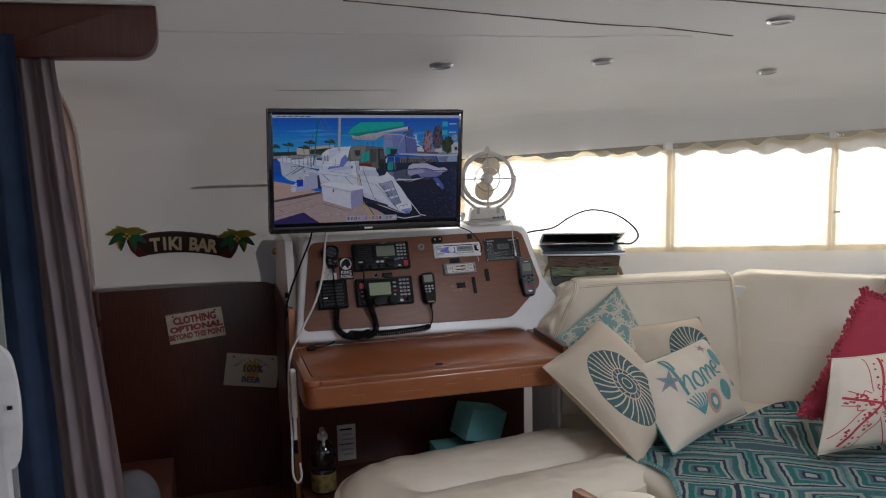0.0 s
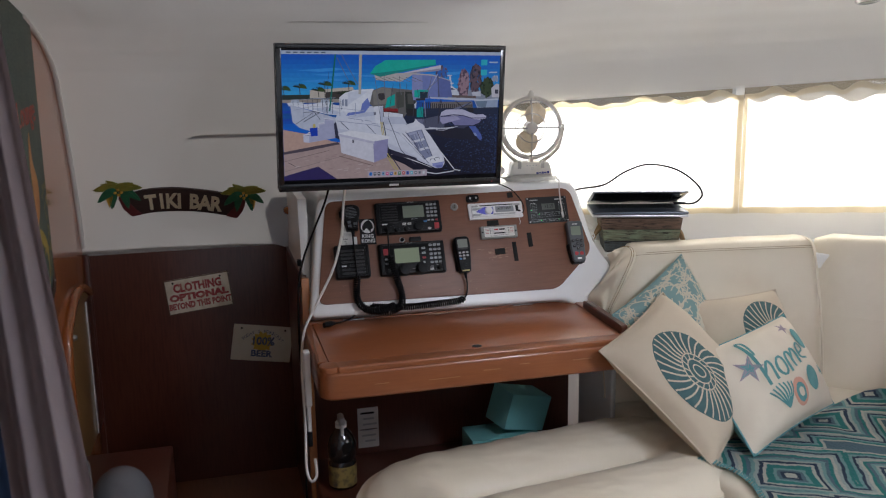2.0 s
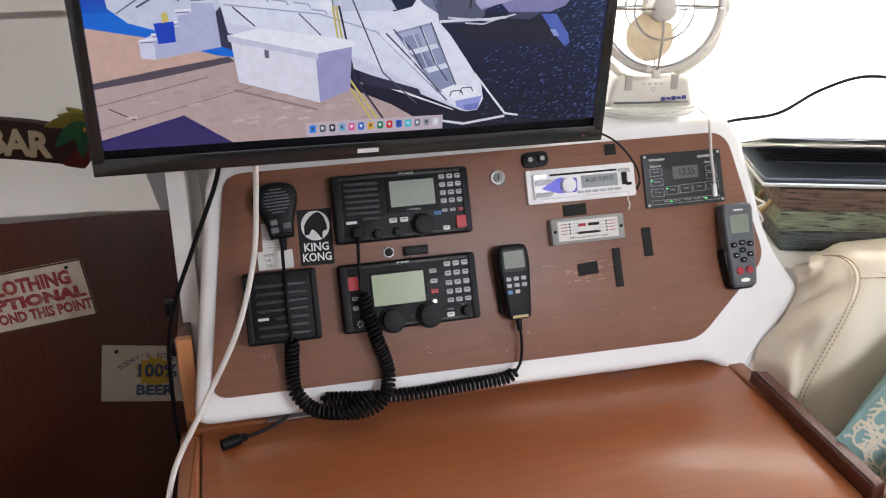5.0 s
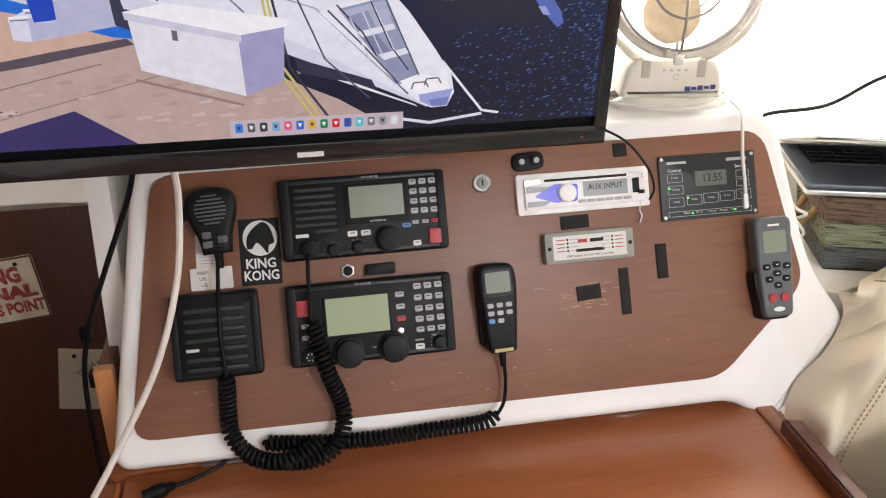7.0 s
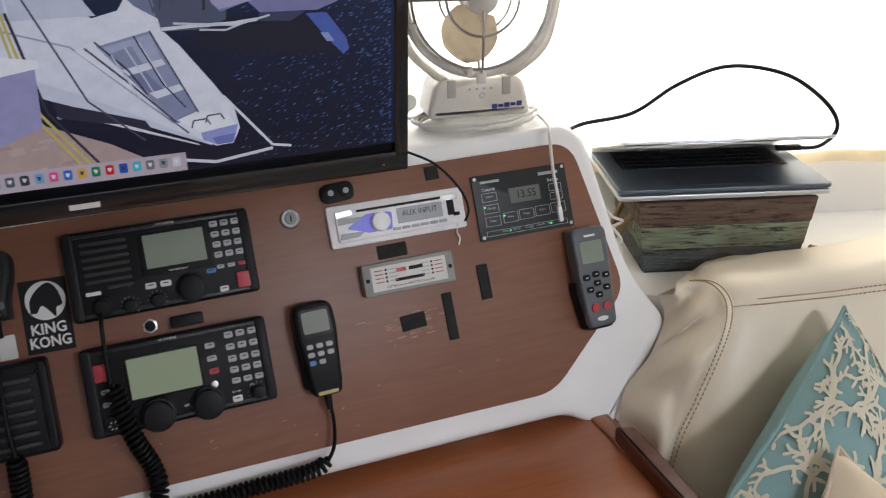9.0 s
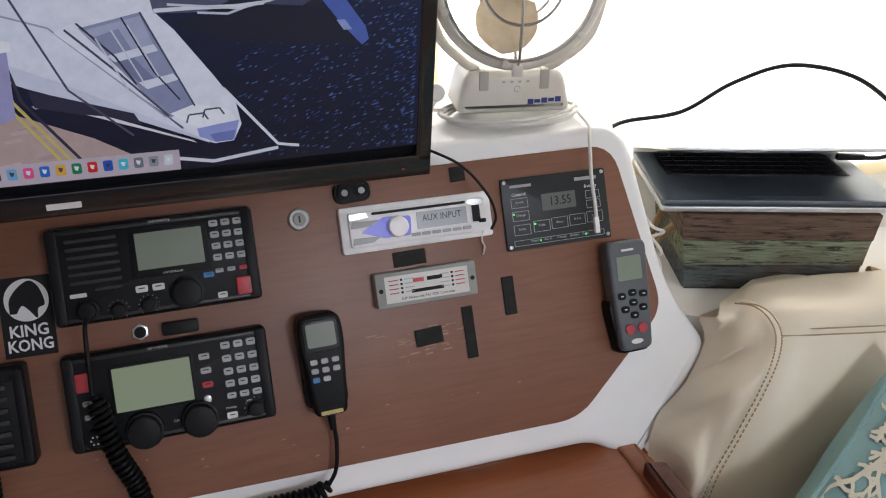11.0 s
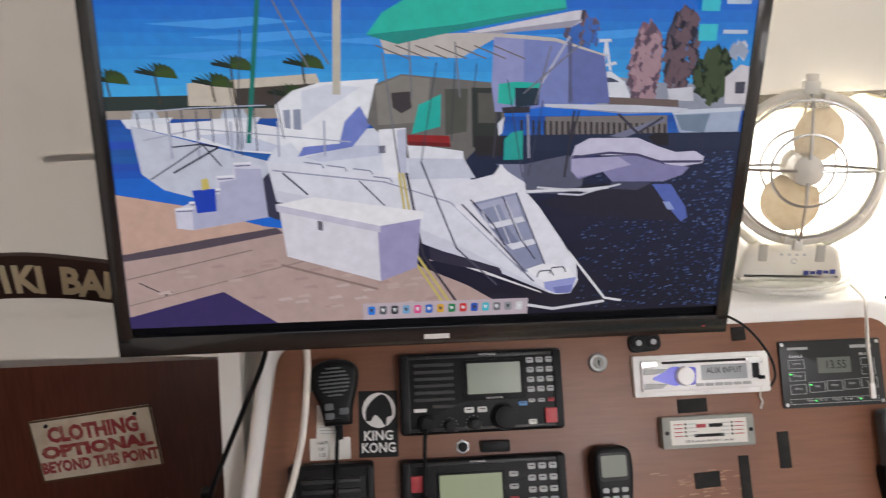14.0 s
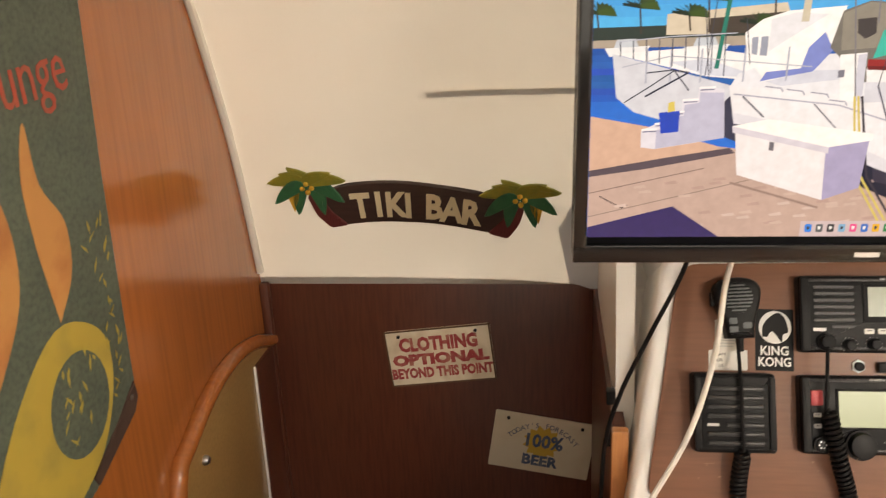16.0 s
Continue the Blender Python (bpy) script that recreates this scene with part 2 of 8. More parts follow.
def lettering(text, size, m, material, parent, depth=0.0006, align="CENTER", name="lettering", wide=1.0, shear=0.0, bold=0.0):
    """Words as a thin mesh in the built-in font."""
    c = bpy.data.curves.new("words", "FONT")
    c.body, c.size, c.extrude, c.align_x, c.align_y, c.shear, c.offset = text, size, depth, align, "CENTER", shear, bold
    c.resolution_u = 2
    tmp = bpy.data.objects.new("words", c)
    scene.collection.objects.link(tmp)
    me = bpy.data.meshes.new_from_object(tmp.evaluated_get(bpy.context.evaluated_depsgraph_get()))
    bpy.data.objects.remove(tmp)
    bpy.data.curves.remove(c)
    me.transform(m @ Matrix.Diagonal((wide, 1, 1, 1)))
    me.materials.clear()
    me.materials.append(material)
    ob = new(name, me)
    ob.parent = parent
    return ob


# ---- the cabin ----
def interp(x, xs, ys):
    return float(np.interp(x, xs, ys))


def window_line(x):
    return 3.616 - 0.353 * (x - 0.642)


def front_y(x):
    """The forward face of the cabin at window height."""
    return min(3.735, window_line(x))


def window_top(x):
    return 1.474 + 0.058 * (x - 0.576)


floor = tagged(part("floor", box(4.2, 5.0, 0.05, (0.8, 1.6, -0.025), 0), FLOOR), "varnished wooden cabin sole", "floor", kind="structure")


# headliner with the sloping forward wall, one shell
SIDE_Z = [0.93, 0.975, 1.157, 1.31, 1.45, 1.566, 1.61, 1.665, 1.715, 1.755, 1.785, 1.82, 1.87, 1.92, 1.95, 1.96]
SIDE_Y = [3.896, 3.885, 3.841, 3.793, 3.735, 3.681, 3.645, 3.56, 3.42, 3.22, 3.0, 2.72, 2.3, 1.7, 0.9, -0.7]


def liner_point(a, b):
    x = -1.30 + 4.0 * a
    k = b * (len(SIDE_Z) - 1)
    z, y = interp(k, range(len(SIDE_Z)), SIDE_Z), interp(k, range(len(SIDE_Y)), SIDE_Y)
    if x > 0.30:
        f = min(1, (x - 0.30) / 0.25)
        top = window_top(x)
        if z < 1.45:
            z = top + (z - 0.90) * 0.02
            y = front_y(x)
        else:
            s = (z - 1.45) / 0.51
            z2 = top + 0.01 + (1.96 - top - 0.01) * (s ** 0.9)
            y2 = y + (front_y(x) - 3.735) * max(0.0, 1 - max(0, 3.735 - y) / 3.2) ** 1.0
            z, y = z + (z2 - z) * f, y2
        if z < top:
            z = top
    return (x, y, z)


ceiling = tagged(part("ceiling", grid_surface(liner_point, 64, 60, 0.03), LINER, smooth=60), "glossy off-white moulded headliner sloping down forward", "ceiling", kind="structure")


# window wall: sill, posts between the panes, under the headliner
WD = Vector((1, -0.353, 0)).normalized()
WN = Vector((-0.353, -1, 0)).normalized()


def window_frame_at(x):
    return Matrix(((WD.x, -WN.x, 0, x), (WD.y, -WN.y, 0, window_line(x)), (0, 0, 1, 0), (0, 0, 0, 1)))


LEN = math.sqrt(1 + 0.353 ** 2)
OPEN = [(0.22, 1.205), (1.235, 1.862), (1.888, 2.60)]
wall_window = tagged(thing("wall_windows", Matrix(), "white moulded cabin side under the windows", "wall", kind="structure"))
def strip(x0, x1, z0, z1, t=0.05):
    w = (x1 - x0) * LEN
    bm = box(w, t, z1 - z0, (w / 2, t / 2, (z0 + z1) / 2), 0)
    bmesh.ops.transform(bm, matrix=window_frame_at(x0), verts=bm.verts)
    return bm
part("sill_wall", strip(0.16, 2.75, 0.6, 1.065), GELCOAT, wall_window)
last = 0.16
for x0, x1 in OPEN + [(2.75, 2.75)]:
    if x0 > last + 0.005:
        part("mullion", strip(last, x0, 1.065, window_top(x0) + 0.02), GELCOAT, wall_window)
    last = x1
GLASS = bpy.data.materials.new("window_glass")
GLASS.use_nodes = True
gb = GLASS.node_tree.nodes["Principled BSDF"]
gb.inputs["Transmission Weight"].default_value, gb.inputs["Roughness"].default_value = 1.0, 0.02
gb.inputs["Base Color"].default_value = (0.95, 0.96, 0.97, 1)
for i, (x0, x1) in enumerate(OPEN):
    w = tagged(part("window_%d" % (i + 1), strip(x0, x1, 1.065, window_top(x0) + 0.03, 0.006), GLASS), "narrow cabin window pane behind a curtain", "window", kind="structure")
    w.location = -WN * 0.035
    w.visible_shadow = False
    mid = (x0 + x1) / 2
    m = look((mid - WN.x * 0.09, front_y(mid) - WN.y * 0.09, 1.31), (mid + WN.x, front_y(mid) + WN.y, 0.55))
    daylight("window_daylight", m, (x1 - x0) * 1.05, 0.42, 12 * (x1 - x0), (1.0, 0.97, 0.92))

wall_starboard = thing("wall_starboard", Matrix(), "white moulded cabin side with a long window", "wall", kind="structure")
part("lower_side", box(0.05, 4.2, 1.10, (2.66, 1.0, 0.55), 0), GELCOAT, wall_starboard)
part("upper_side", box(0.05, 4.2, 0.48, (2.66, 1.0, 1.76), 0), GELCOAT, wall_starboard)
for y0, y1 in ((-1.1, -0.45), (0.95, 1.05), (2.4, 3.1)):
    part("mullion", box(0.05, y1 - y0, 0.42, (2.66, (y0 + y1) / 2, 1.31), 0), GELCOAT, wall_starboard)
daylight("side_daylight", look((2.74, 1.0, 1.38), (2.0, 1.5, 0.3)), 2.8, 0.42, 12, (1.0, 0.98, 0.95))
wall_forward = tagged(part("wall_forward", box(1.6, 0.05, 1.3, (0.36, 3.96, 0.62), 0), GELCOAT), "white moulded forward cabin wall", "wall", kind="structure")
wall_port = tagged(part("wall_port", box(0.05, 1.75, 1.98, (-1.225, 3.075, 0.99), 0), TEAK_SIDE), "glossy varnished teak bulkhead", "wall", kind="structure")
wall_port_aft = tagged(part("wall_port_aft", box(0.05, 2.8, 1.98, (-1.226, 0.79, 0.99), 0), GELCOAT), "white cabin side beside the entrance", "wall", kind="structure")
for sx, w in ((-1.12, 0.24), (1.75, 1.8)):
    tagged(part("wall_aft", box(w, 0.05, 1.98, (sx, -0.63, 0.99), 0), GELCOAT), "white aft cabin bulkhead beside the entrance", "wall", kind="structure")
daylight("entrance_daylight", look((-0.1, -0.75, 1.3), (0.15, 2.4, 0.55)), 1.7, 1.3, 5, (0.93, 0.97, 1.0))

# unseen hatch frame and lamp, added to brighten desk, settee and console
hatch = thing("added_hatch", Matrix.Translation((0.70, 1.15, 1.925)), "added square white hatch frame round an overhead fill lamp, out of view", "hatch", kind="structure")
for sx, sy, x, y in ((0.64, 0.04, 0, -0.30), (0.64, 0.04, 0, 0.30), (0.04, 0.56, -0.30, 0), (0.04, 0.56, 0.30, 0)):
    part("frame_bar", box(sx, sy, 0.03, (x, y, 0), 0.006), WHITE_ALU, hatch)
daylight("overhead_fill", look((0.70, 1.15, 1.915), (0.70, 1.45, 0.5)), 0.55, 0.55, 40, (0.97, 0.98, 1.0))

# dark bulkhead with an eased top corner
shape = [(-1.20, 0.0), (-0.39, 0.0), (-0.40, 0.70), (-0.425, 0.86), (-0.445, 0.922), (-0.50, 0.945), (-0.64, 0.960), (-0.9, 0.968), (-1.20, 0.970)]
bulkhead = tagged(part("bulkhead_wall", slab(shape, 0.03, bev=0.004, m=Matrix.Translation((0, 3.923, 0)) @ Matrix.Rotation(radians(90), 4, "X")), TEAK_DARK), "dark mahogany bulkhead panel with a curved top corner", "wall", kind="structure")

# ---- nav station ----
PANEL = Matrix(((1, 0, 0, 0), (0, 0.399, -0.917, 3.333), (0, 0.917, 0.399, 1.1), (0, 0, 0, 1)))
INK = mat("ink_black", (0.012, 0.012, 0.013), 0.6, spec=0.2)
PRINT = mat("white_print", (0.75, 0.75, 0.74), 0.6)
GREY_KEY = mat("grey_key", (0.42, 0.43, 0.44), 0.5, spots=(0.34, 0.35, 0.36), scale=80)
WHITE_KEY = mat("white_key", (0.72, 0.72, 0.70), 0.45)
RED_KEY = mat("red_key", (0.42, 0.02, 0.03), 0.4, spots=(0.3, 0.015, 0.02), scale=60)
BLUE_KEY = mat("blue_key", (0.06, 0.22, 0.5), 0.4)
GREEN_LED = glow("green_led", (0.1, 1.0, 0.2), 1.6)
LCD_GREY = mat("lcd_grey", (0.21, 0.25, 0.19), 0.28, spots=(0.18, 0.22, 0.165), scale=20, coat=0.2)
LCD_LIT = glow("lcd_lit", (0.52, 0.60, 0.36), 0.33)
LCD_PALE = mat("lcd_pale", (0.20, 0.22, 0.19), 0.5)
CHROME = mat("chrome", (0.50, 0.50, 0.51), 0.32, 1.0, spots=(0.55, 0.55, 0.56), scale=60)
STEEL = mat("brushed_steel", (0.50, 0.50, 0.50), 0.32, 1.0, spots=(0.38, 0.37, 0.36), scale=40)
SILVER = mat("silver_alloy", (0.62, 0.63, 0.65), 0.34, 0.85, spots=(0.56, 0.57, 0.58), scale=12)
IVORY = mat("ivory_plastic", (0.72, 0.69, 0.62), 0.42, spots=(0.62, 0.58, 0.49), scale=14, mixspots=0.4)
WHITE_PLASTIC = mat("white_plastic", (0.86, 0.86, 0.86), 0.35, spots=(0.70, 0.70, 0.70), scale=25)
GREY_CASE = mat("grey_case", (0.30, 0.31, 0.29), 0.5, spots=(0.24, 0.25, 0.23), scale=30)
SLATE = mat("slate_plastic", (0.085, 0.095, 0.105), 0.45, spots=(0.065, 0.072, 0.08), scale=40)
TAPE = mat("black_tape", (0.012, 0.012, 0.012), 0.85, spots=(0.025, 0.023, 0.02), scale=80, bump=0.4, bscale=1200)
BLUE_GLOW = glow("blue_glow", (0.25, 0.25, 1.0), 0.45)
PAPER = mat("paper", (0.72, 0.71, 0.68), 0.8, spots=(0.64, 0.62, 0.57), scale=30)
CORD_WHITE = mat("white_cable", (0.72, 0.70, 0.66), 0.5, spots=(0.62, 0.59, 0.53), scale=30)

console = thing("nav_console", PANEL, "white moulded instrument console with a brown veneer face", "console")
outer = rounded([(-0.445, -0.305), (0.43, -0.316), (0.497, -0.356), (0.632, -0.217), (0.574, -0.125), (0.535, 0.112), (-0.385, 0.102)], [0.03, 0.02, 0.012, 0.03, 0.05, 0.05, 0.05])
inner = rounded([(-0.415, -0.266), (0.412, -0.277), (0.557, -0.15), (0.506, 0.082), (-0.362, 0.076)], [0.03, 0.03, 0.03, 0.035, 0.03])
part("body", slab(outer, 0.17, (0, 0, -0.175), 0.016, 4), CONSOLE, console)
part("face_panel", slab(inner, 0.006, (0, 0, -0.004), 0.0015), BROWN, console, "brown wood veneer face panel")
part("flank_foot", slab(rounded([(0.432, -0.30), (0.50, -0.345), (0.485, -0.43), (0.445, -0.43)], 0.015), 0.10, (0, 0, -0.13), 0.012, 3), CONSOLE, console)
shelf_top = thing("console_top", Matrix.Translation((0, 0, 0)), "white moulded shelf on top of the console", "shelf", kind="structure")
part("shelf", slab(rounded([(-0.385, 3.375), (0.535, 3.375), (0.56, 3.66), (-0.40, 3.82)], [0.03, 0.06, 0.02, 0.02]), 0.10, (0, 0, 1.095), 0.02, 4), CONSOLE, shelf_top)
part("side", slab([(3.33, 0.80), (3.888, 0.80), (3.822, 1.19), (3.40, 1.18)], 0.03, m=Matrix(((0, 0, 1, -0.45), (1, 0, 0, 0), (0, 1, 0, 0), (0, 0, 0, 1))), bev=0.006), GELCOAT, shelf_top)


def on_panel(name, u, v, label, category, turn=0.0, h=0.002, group=""):
    return thing(name, PANEL @ Matrix.Translation((u, v, h)) @ Matrix.Rotation(radians(turn), 4, "Z"), label, category, group)


def keys(parent, xs, ys, w, h, z, material, name="key", label=""):
    for y in ys:
        for x in xs:
            part(name, slab(rect(w, h, min(w, h) * 0.25, seg=2), 0.0022, (x, y, z), 0.0006, 1), material, parent, label)
            part("print", slab(rect(w * 0.5, h * 0.16, 0, 0, 0), 0.0002, (x, y + h * 0.12, z + 0.0022)), INK, parent)


def dial(parent, x, y, z, r, h, name="knob"):
    k = part(name, joined(cyl(r * 1.12, h * 0.35, (x, y, z), 28, 0.0006), cyl(r, h, (x, y, z), 28, 0.0012, r * 0.92)), BLACK, parent)
    for i in range(11):
        a = radians(225 - 27 * i)
        if r < 0.011:
            part("tick", box(0.0012, 0.0005, 0.0003, (0, 0, 0), 0, m=Matrix.Translation((x + math.cos(a) * r * 1.45, y + math.sin(a) * r * 1.45, z + 0.0002)) @ Matrix.Rotation(a, 4, "Z")), PRINT, parent)
    return k


def socket(parent, x, y, z, r):
    part("mic_socket", joined(cyl(r, 0.006, (x, y, z), 24, 0.001), cyl(r * 0.72, 0.009, (x, y, z), 18, 0.001)), RUBBER, parent)


# lighter black; on louvres, grille bars and edge ribs it paints in the highlights
RIB = mat("rib_black", (0.020, 0.020, 0.021), 0.36, spec=0.35)


def radio_case(parent, w, h, d=0.022):
    part("bezel", slab(rounded([(-w / 2, -h / 2), (w / 2, -h / 2), (w / 2, h / 2), (-w / 2, h / 2)], 0.006, 3), d, (0, 0, 0), 0.006, 3), BLACK, parent)
    for s in (-1, 1):
        part("end_block", slab(rect(0.012, h * 0.96, 0.004, s * (w / 2 - 0.0075), 0, 3), 0.005, (0, 0, d - 0.001), 0.002, 2), BLACK, parent)
    for s in (-1, 1):
        part("edge_rib", box(w * 0.88, 0.004, 0.003, (0, s * (h / 2 - 0.006), d), 0.001), RIB, parent)
    return d


NICKEL = mat("dull_nickel", (0.36, 0.355, 0.34), 0.5, 1.0, spots=(0.22, 0.21, 0.20), scale=80)
MONITOR = mat("monitor_black", (0.020, 0.022, 0.023), 0.4, spec=0.3)
# upper radio
R1 = on_panel("marine_radio", -0.091, 0.003, "black marine radio with a grey display, keypad and knobs", "radio", group="marine radios")
W, H = 0.222, 0.108
D = radio_case(R1, W, H)
fx = lambda a: (a - 0.5) * W
fy = lambda b: (0.5 - b) * H
for i in range(7):
    part("grille_slot", slab(rect(0.054 if i < 6 else 0.03, 0.0045, 0.002, seg=2), 0.0015, (fx(0.21) + (0.012 if i == 6 else 0), fy(0.15 + 0.085 * i), D), 0.0007, 1), RIB, R1)
part("display_frame", slab(rect(0.084, 0.054, 0.003, fx(0.575), fy(0.36)), 0.002, (0, 0, D), 0.0008), RUBBER, R1)
part("display", slab(rect(0.072, 0.041, 0.001, fx(0.575), fy(0.34)), 0.0006, (0, 0, D + 0.002)), LCD_GREY, R1, "grey-green display")
keys(R1, [fx(0.80), fx(0.86), fx(0.92)], [fy(0.14), fy(0.26), fy(0.38), fy(0.50)], 0.0098, 0.0075, D, GREY_KEY)
keys(R1, [fx(0.80), fx(0.86)], [fy(0.64)], 0.009, 0.005, D, GREY_KEY)
keys(R1, [fx(0.92)], [fy(0.64)], 0.009, 0.005, D, RED_KEY)
part("distress_key", slab(rect(0.016, 0.02, 0.002, fx(0.912), fy(0.83)), 0.005, (0, 0, D), 0.001), RED_KEY, R1, "red distress key")
keys(R1, [fx(0.80)], [fy(0.90)], 0.011, 0.007, D, WHITE_KEY)
keys(R1, [fx(0.415), fx(0.495)], [fy(0.72)], 0.013, 0.0075, D, WHITE_KEY)
keys(R1, [fx(0.745)], [fy(0.67)], 0.012, 0.006, D, BLUE_KEY)
dial(R1, fx(0.628), fy(0.82), D, 0.0165, 0.016)
dial(R1, fx(0.295), fy(0.90), D, 0.0075, 0.012)
dial(R1, fx(0.44), fy(0.89), D, 0.0075, 0.012)
socket(R1, fx(0.155), fy(0.86), D, 0.0125)
lettering("VHF MARINE", 0.0042, Matrix.Translation((fx(0.54), fy(0.045), D + 0.0032)), PRINT, R1, 0.0001)
lettering("WATERPROOF", 0.0034, Matrix.Translation((fx(0.575), fy(0.585), D + 0.0022)), PRINT, R1, 0.0001)
part("maker_mark", box(0.017, 0.0045, 0.0004, (fx(0.12), fy(0.70), D), 0), PRINT, R1)

# lower radio
R2 = on_panel("marine_radio", -0.0935, -0.137, "black marine radio with a lit green display and two large knobs", "radio", group="marine radios")
D = radio_case(R2, W, H)
part("display_frame", slab(rect(0.09, 0.056, 0.003, fx(0.415), fy(0.42)), 0.002, (0, 0, D), 0.0008), RUBBER, R2)
part("display", slab(rect(0.083, 0.049, 0.001, fx(0.415), fy(0.42)), 0.0006, (0, 0, D + 0.002)), LCD_LIT, R2, "lit green display")
part("distress_key", slab(rect(0.016, 0.021, 0.002, fx(0.095), fy(0.28)), 0.005, (0, 0, D), 0.001), RED_KEY, R2, "red distress key")
keys(R2, [fx(0.10)], [fy(0.50), fy(0.64)], 0.010, 0.006, D, GREY_KEY)
keys(R2, [fx(0.675)], [fy(0.22), fy(0.37)], 0.012, 0.007, D, GREY_KEY)
keys(R2, [fx(0.675)], [fy(0.52)], 0.012, 0.007, D, RED_KEY)
keys(R2, [fx(0.785), fx(0.85), fx(0.915)], [fy(0.14), fy(0.28), fy(0.42), fy(0.55)], 0.0105, 0.008, D, GREY_KEY)
keys(R2, [fx(0.785), fx(0.85), fx(0.915)], [fy(0.68)], 0.0105, 0.007, D, GREY_KEY)
keys(R2, [fx(0.775)], [fy(0.89)], 0.012, 0.0075, D, WHITE_KEY)
part("jack", cyl(0.0045, 0.003, (fx(0.665), fy(0.67), D), 16, 0.0008), STEEL, R2)
dial(R2, fx(0.895), fy(0.86), D, 0.0085, 0.013)
dial(R2, fx(0.345), fy(0.87), D, 0.0185, 0.02)
dial(R2, fx(0.615), fy(0.86), D, 0.0185, 0.02)
socket(R2, fx(0.115), fy(0.87), D, 0.011)
for i in range(6):
    a = i * math.pi / 3
    part("pin", cyl(0.001, 0.0006, (fx(0.115) + 0.0045 * math.cos(a), fy(0.87) + 0.0045 * math.sin(a), D + 0.009), 8), STEEL, R2)
lettering("HF MARINE", 0.0042, Matrix.Translation((fx(0.46), fy(0.045), D + 0.0032)), PRINT, R2, 0.0001)
lettering("CH", 0.0042, Matrix.Translation((fx(0.50), fy(0.84), D + 0.0002)), PRINT, R2, 0.0001)
lettering("VOL", 0.004, Matrix.Translation((fx(0.87), fy(0.77), D + 0.0002)), PRINT, R2, 0.0001)
lettering("POWER", 0.0034, Matrix.Translation((fx(0.775), fy(0.81), D + 0.0002)), PRINT, R2, 0.0001)

# speaker
SP = on_panel("radio_speaker", -0.295, -0.136, "square black ribbed extension speaker", "speaker")
part("case", slab(rect(0.112, 0.11, 0.006), 0.032, (0, 0, 0), 0.006, 3), BLACK, SP)
part("recess", slab(rect(0.09, 0.088, 0.004, 0, -0.004), 0.0012, (0, 0, 0.032), 0.0005), RUBBER, SP)
for i in range(7):
    w = 0.076 if i != 4 else 0.05
    part("louvre", slab(rect(w, 0.0058, 0.0028, 0.013 if i == 4 else 0, seg=3), 0.0045, (0, 0.034 - 0.0125 * i, 0.0325), 0.0014), RIB, SP)
part("maker_mark", box(0.016, 0.004, 0.0004, (-0.03, -0.016, 0.0335), 0), PRINT, SP)
for sx in (-1, 1):
    part("corner_lug", slab(rect(0.009, 0.1, 0.003, sx * 0.0505, 0), 0.004, (0, 0, 0.0315), 0.0015), BLACK, SP)

# stickers and cards
ST = on_panel("sticker", -0.2315, -0.034, "black sticker with a white disc and white words", "sticker", -1)
part("backing", slab(rect(0.053, 0.088, 0.001), 0.0006), INK, ST)
part("disc", slab(oval(0.0225, 0.0235, 0.001, 0.018, 28), 0.0003, (0, 0, 0.0006)), PRINT, ST)
part("dark_shape", slab([(p.x, p.y) for p in smooth_path([(-0.017, 0.004, 0), (-0.016, 0.02, 0), (-0.006, 0.033, 0), (0.006, 0.039, 0), (0.015, 0.03, 0), (0.019, 0.012, 0), (0.012, 0.008, 0), (0.010, -0.003, 0), (0.003, 0.006, 0), (-0.004, 0.012, 0), (-0.010, 0.004, 0)], 4)], 0.0003, (0, 0, 0.0009)), INK, ST)
lettering("KING", 0.018, Matrix.Translation((0, -0.016, 0.0008)), PRINT, ST, 0.0001, wide=0.92, bold=0.0004)
lettering("KONG", 0.018, Matrix.Translation((0, -0.032, 0.0008)), PRINT, ST, 0.0001, wide=0.86, bold=0.0004)
CA = on_panel("business_card", -0.297, -0.030, "white printed card on the panel", "card", -2)
part("card", slab(rect(0.034, 0.048, 0.001), 0.0005), PAPER, CA)
for i in range(9):
    part("print", box(0.026 - 0.003 * (i % 3), 0.0011, 0.0002, (-0.001, 0.020 - 0.0042 * i, 0.0006), 0), GREY_KEY, CA)
CB = on_panel("call_sign_card", -0.2965, -0.0635, "white card with printed call signs", "card", 0, 0.0028)
part("card", slab(rect(0.054, 0.029, 0.002), 0.0005), PAPER, CB)
for i, words in enumerate(("HAM", "UK", "US")):
    lettering(words, 0.0068, Matrix.Translation((-0.018 + 0.002 * i, 0.008 - 0.008 * i, 0.0006)), INK, CB, 0.0001, "LEFT")

# fist microphone
MC = on_panel("fist_microphone", -0.287, 0.012, "black fist microphone hanging on the panel", "microphone", 3, 0.004)
shape = [(p.x, p.y) for p in smooth_path([(-0.017, -0.044, 0), (-0.021, -0.020, 0), (-0.031, 0.008, 0), (-0.030, 0.030, 0), (-0.014, 0.041, 0), (0.014, 0.041, 0), (0.031, 0.030, 0), (0.031, 0.008, 0), (0.022, -0.020, 0), (0.019, -0.044, 0)], 4)]
part("shell", slab(shape, 0.030, (0, 0, 0.004), 0.009, 4), BLACK, MC)
part("hook", cyl(0.008, 0.006, (0, 0.012, 0), 16), STEEL, MC)
part("mouthpiece", slab(oval(0.021, 0.022, 0, 0.013, 28), 0.0012, (0, 0, 0.034), 0.0006), RUBBER, MC)
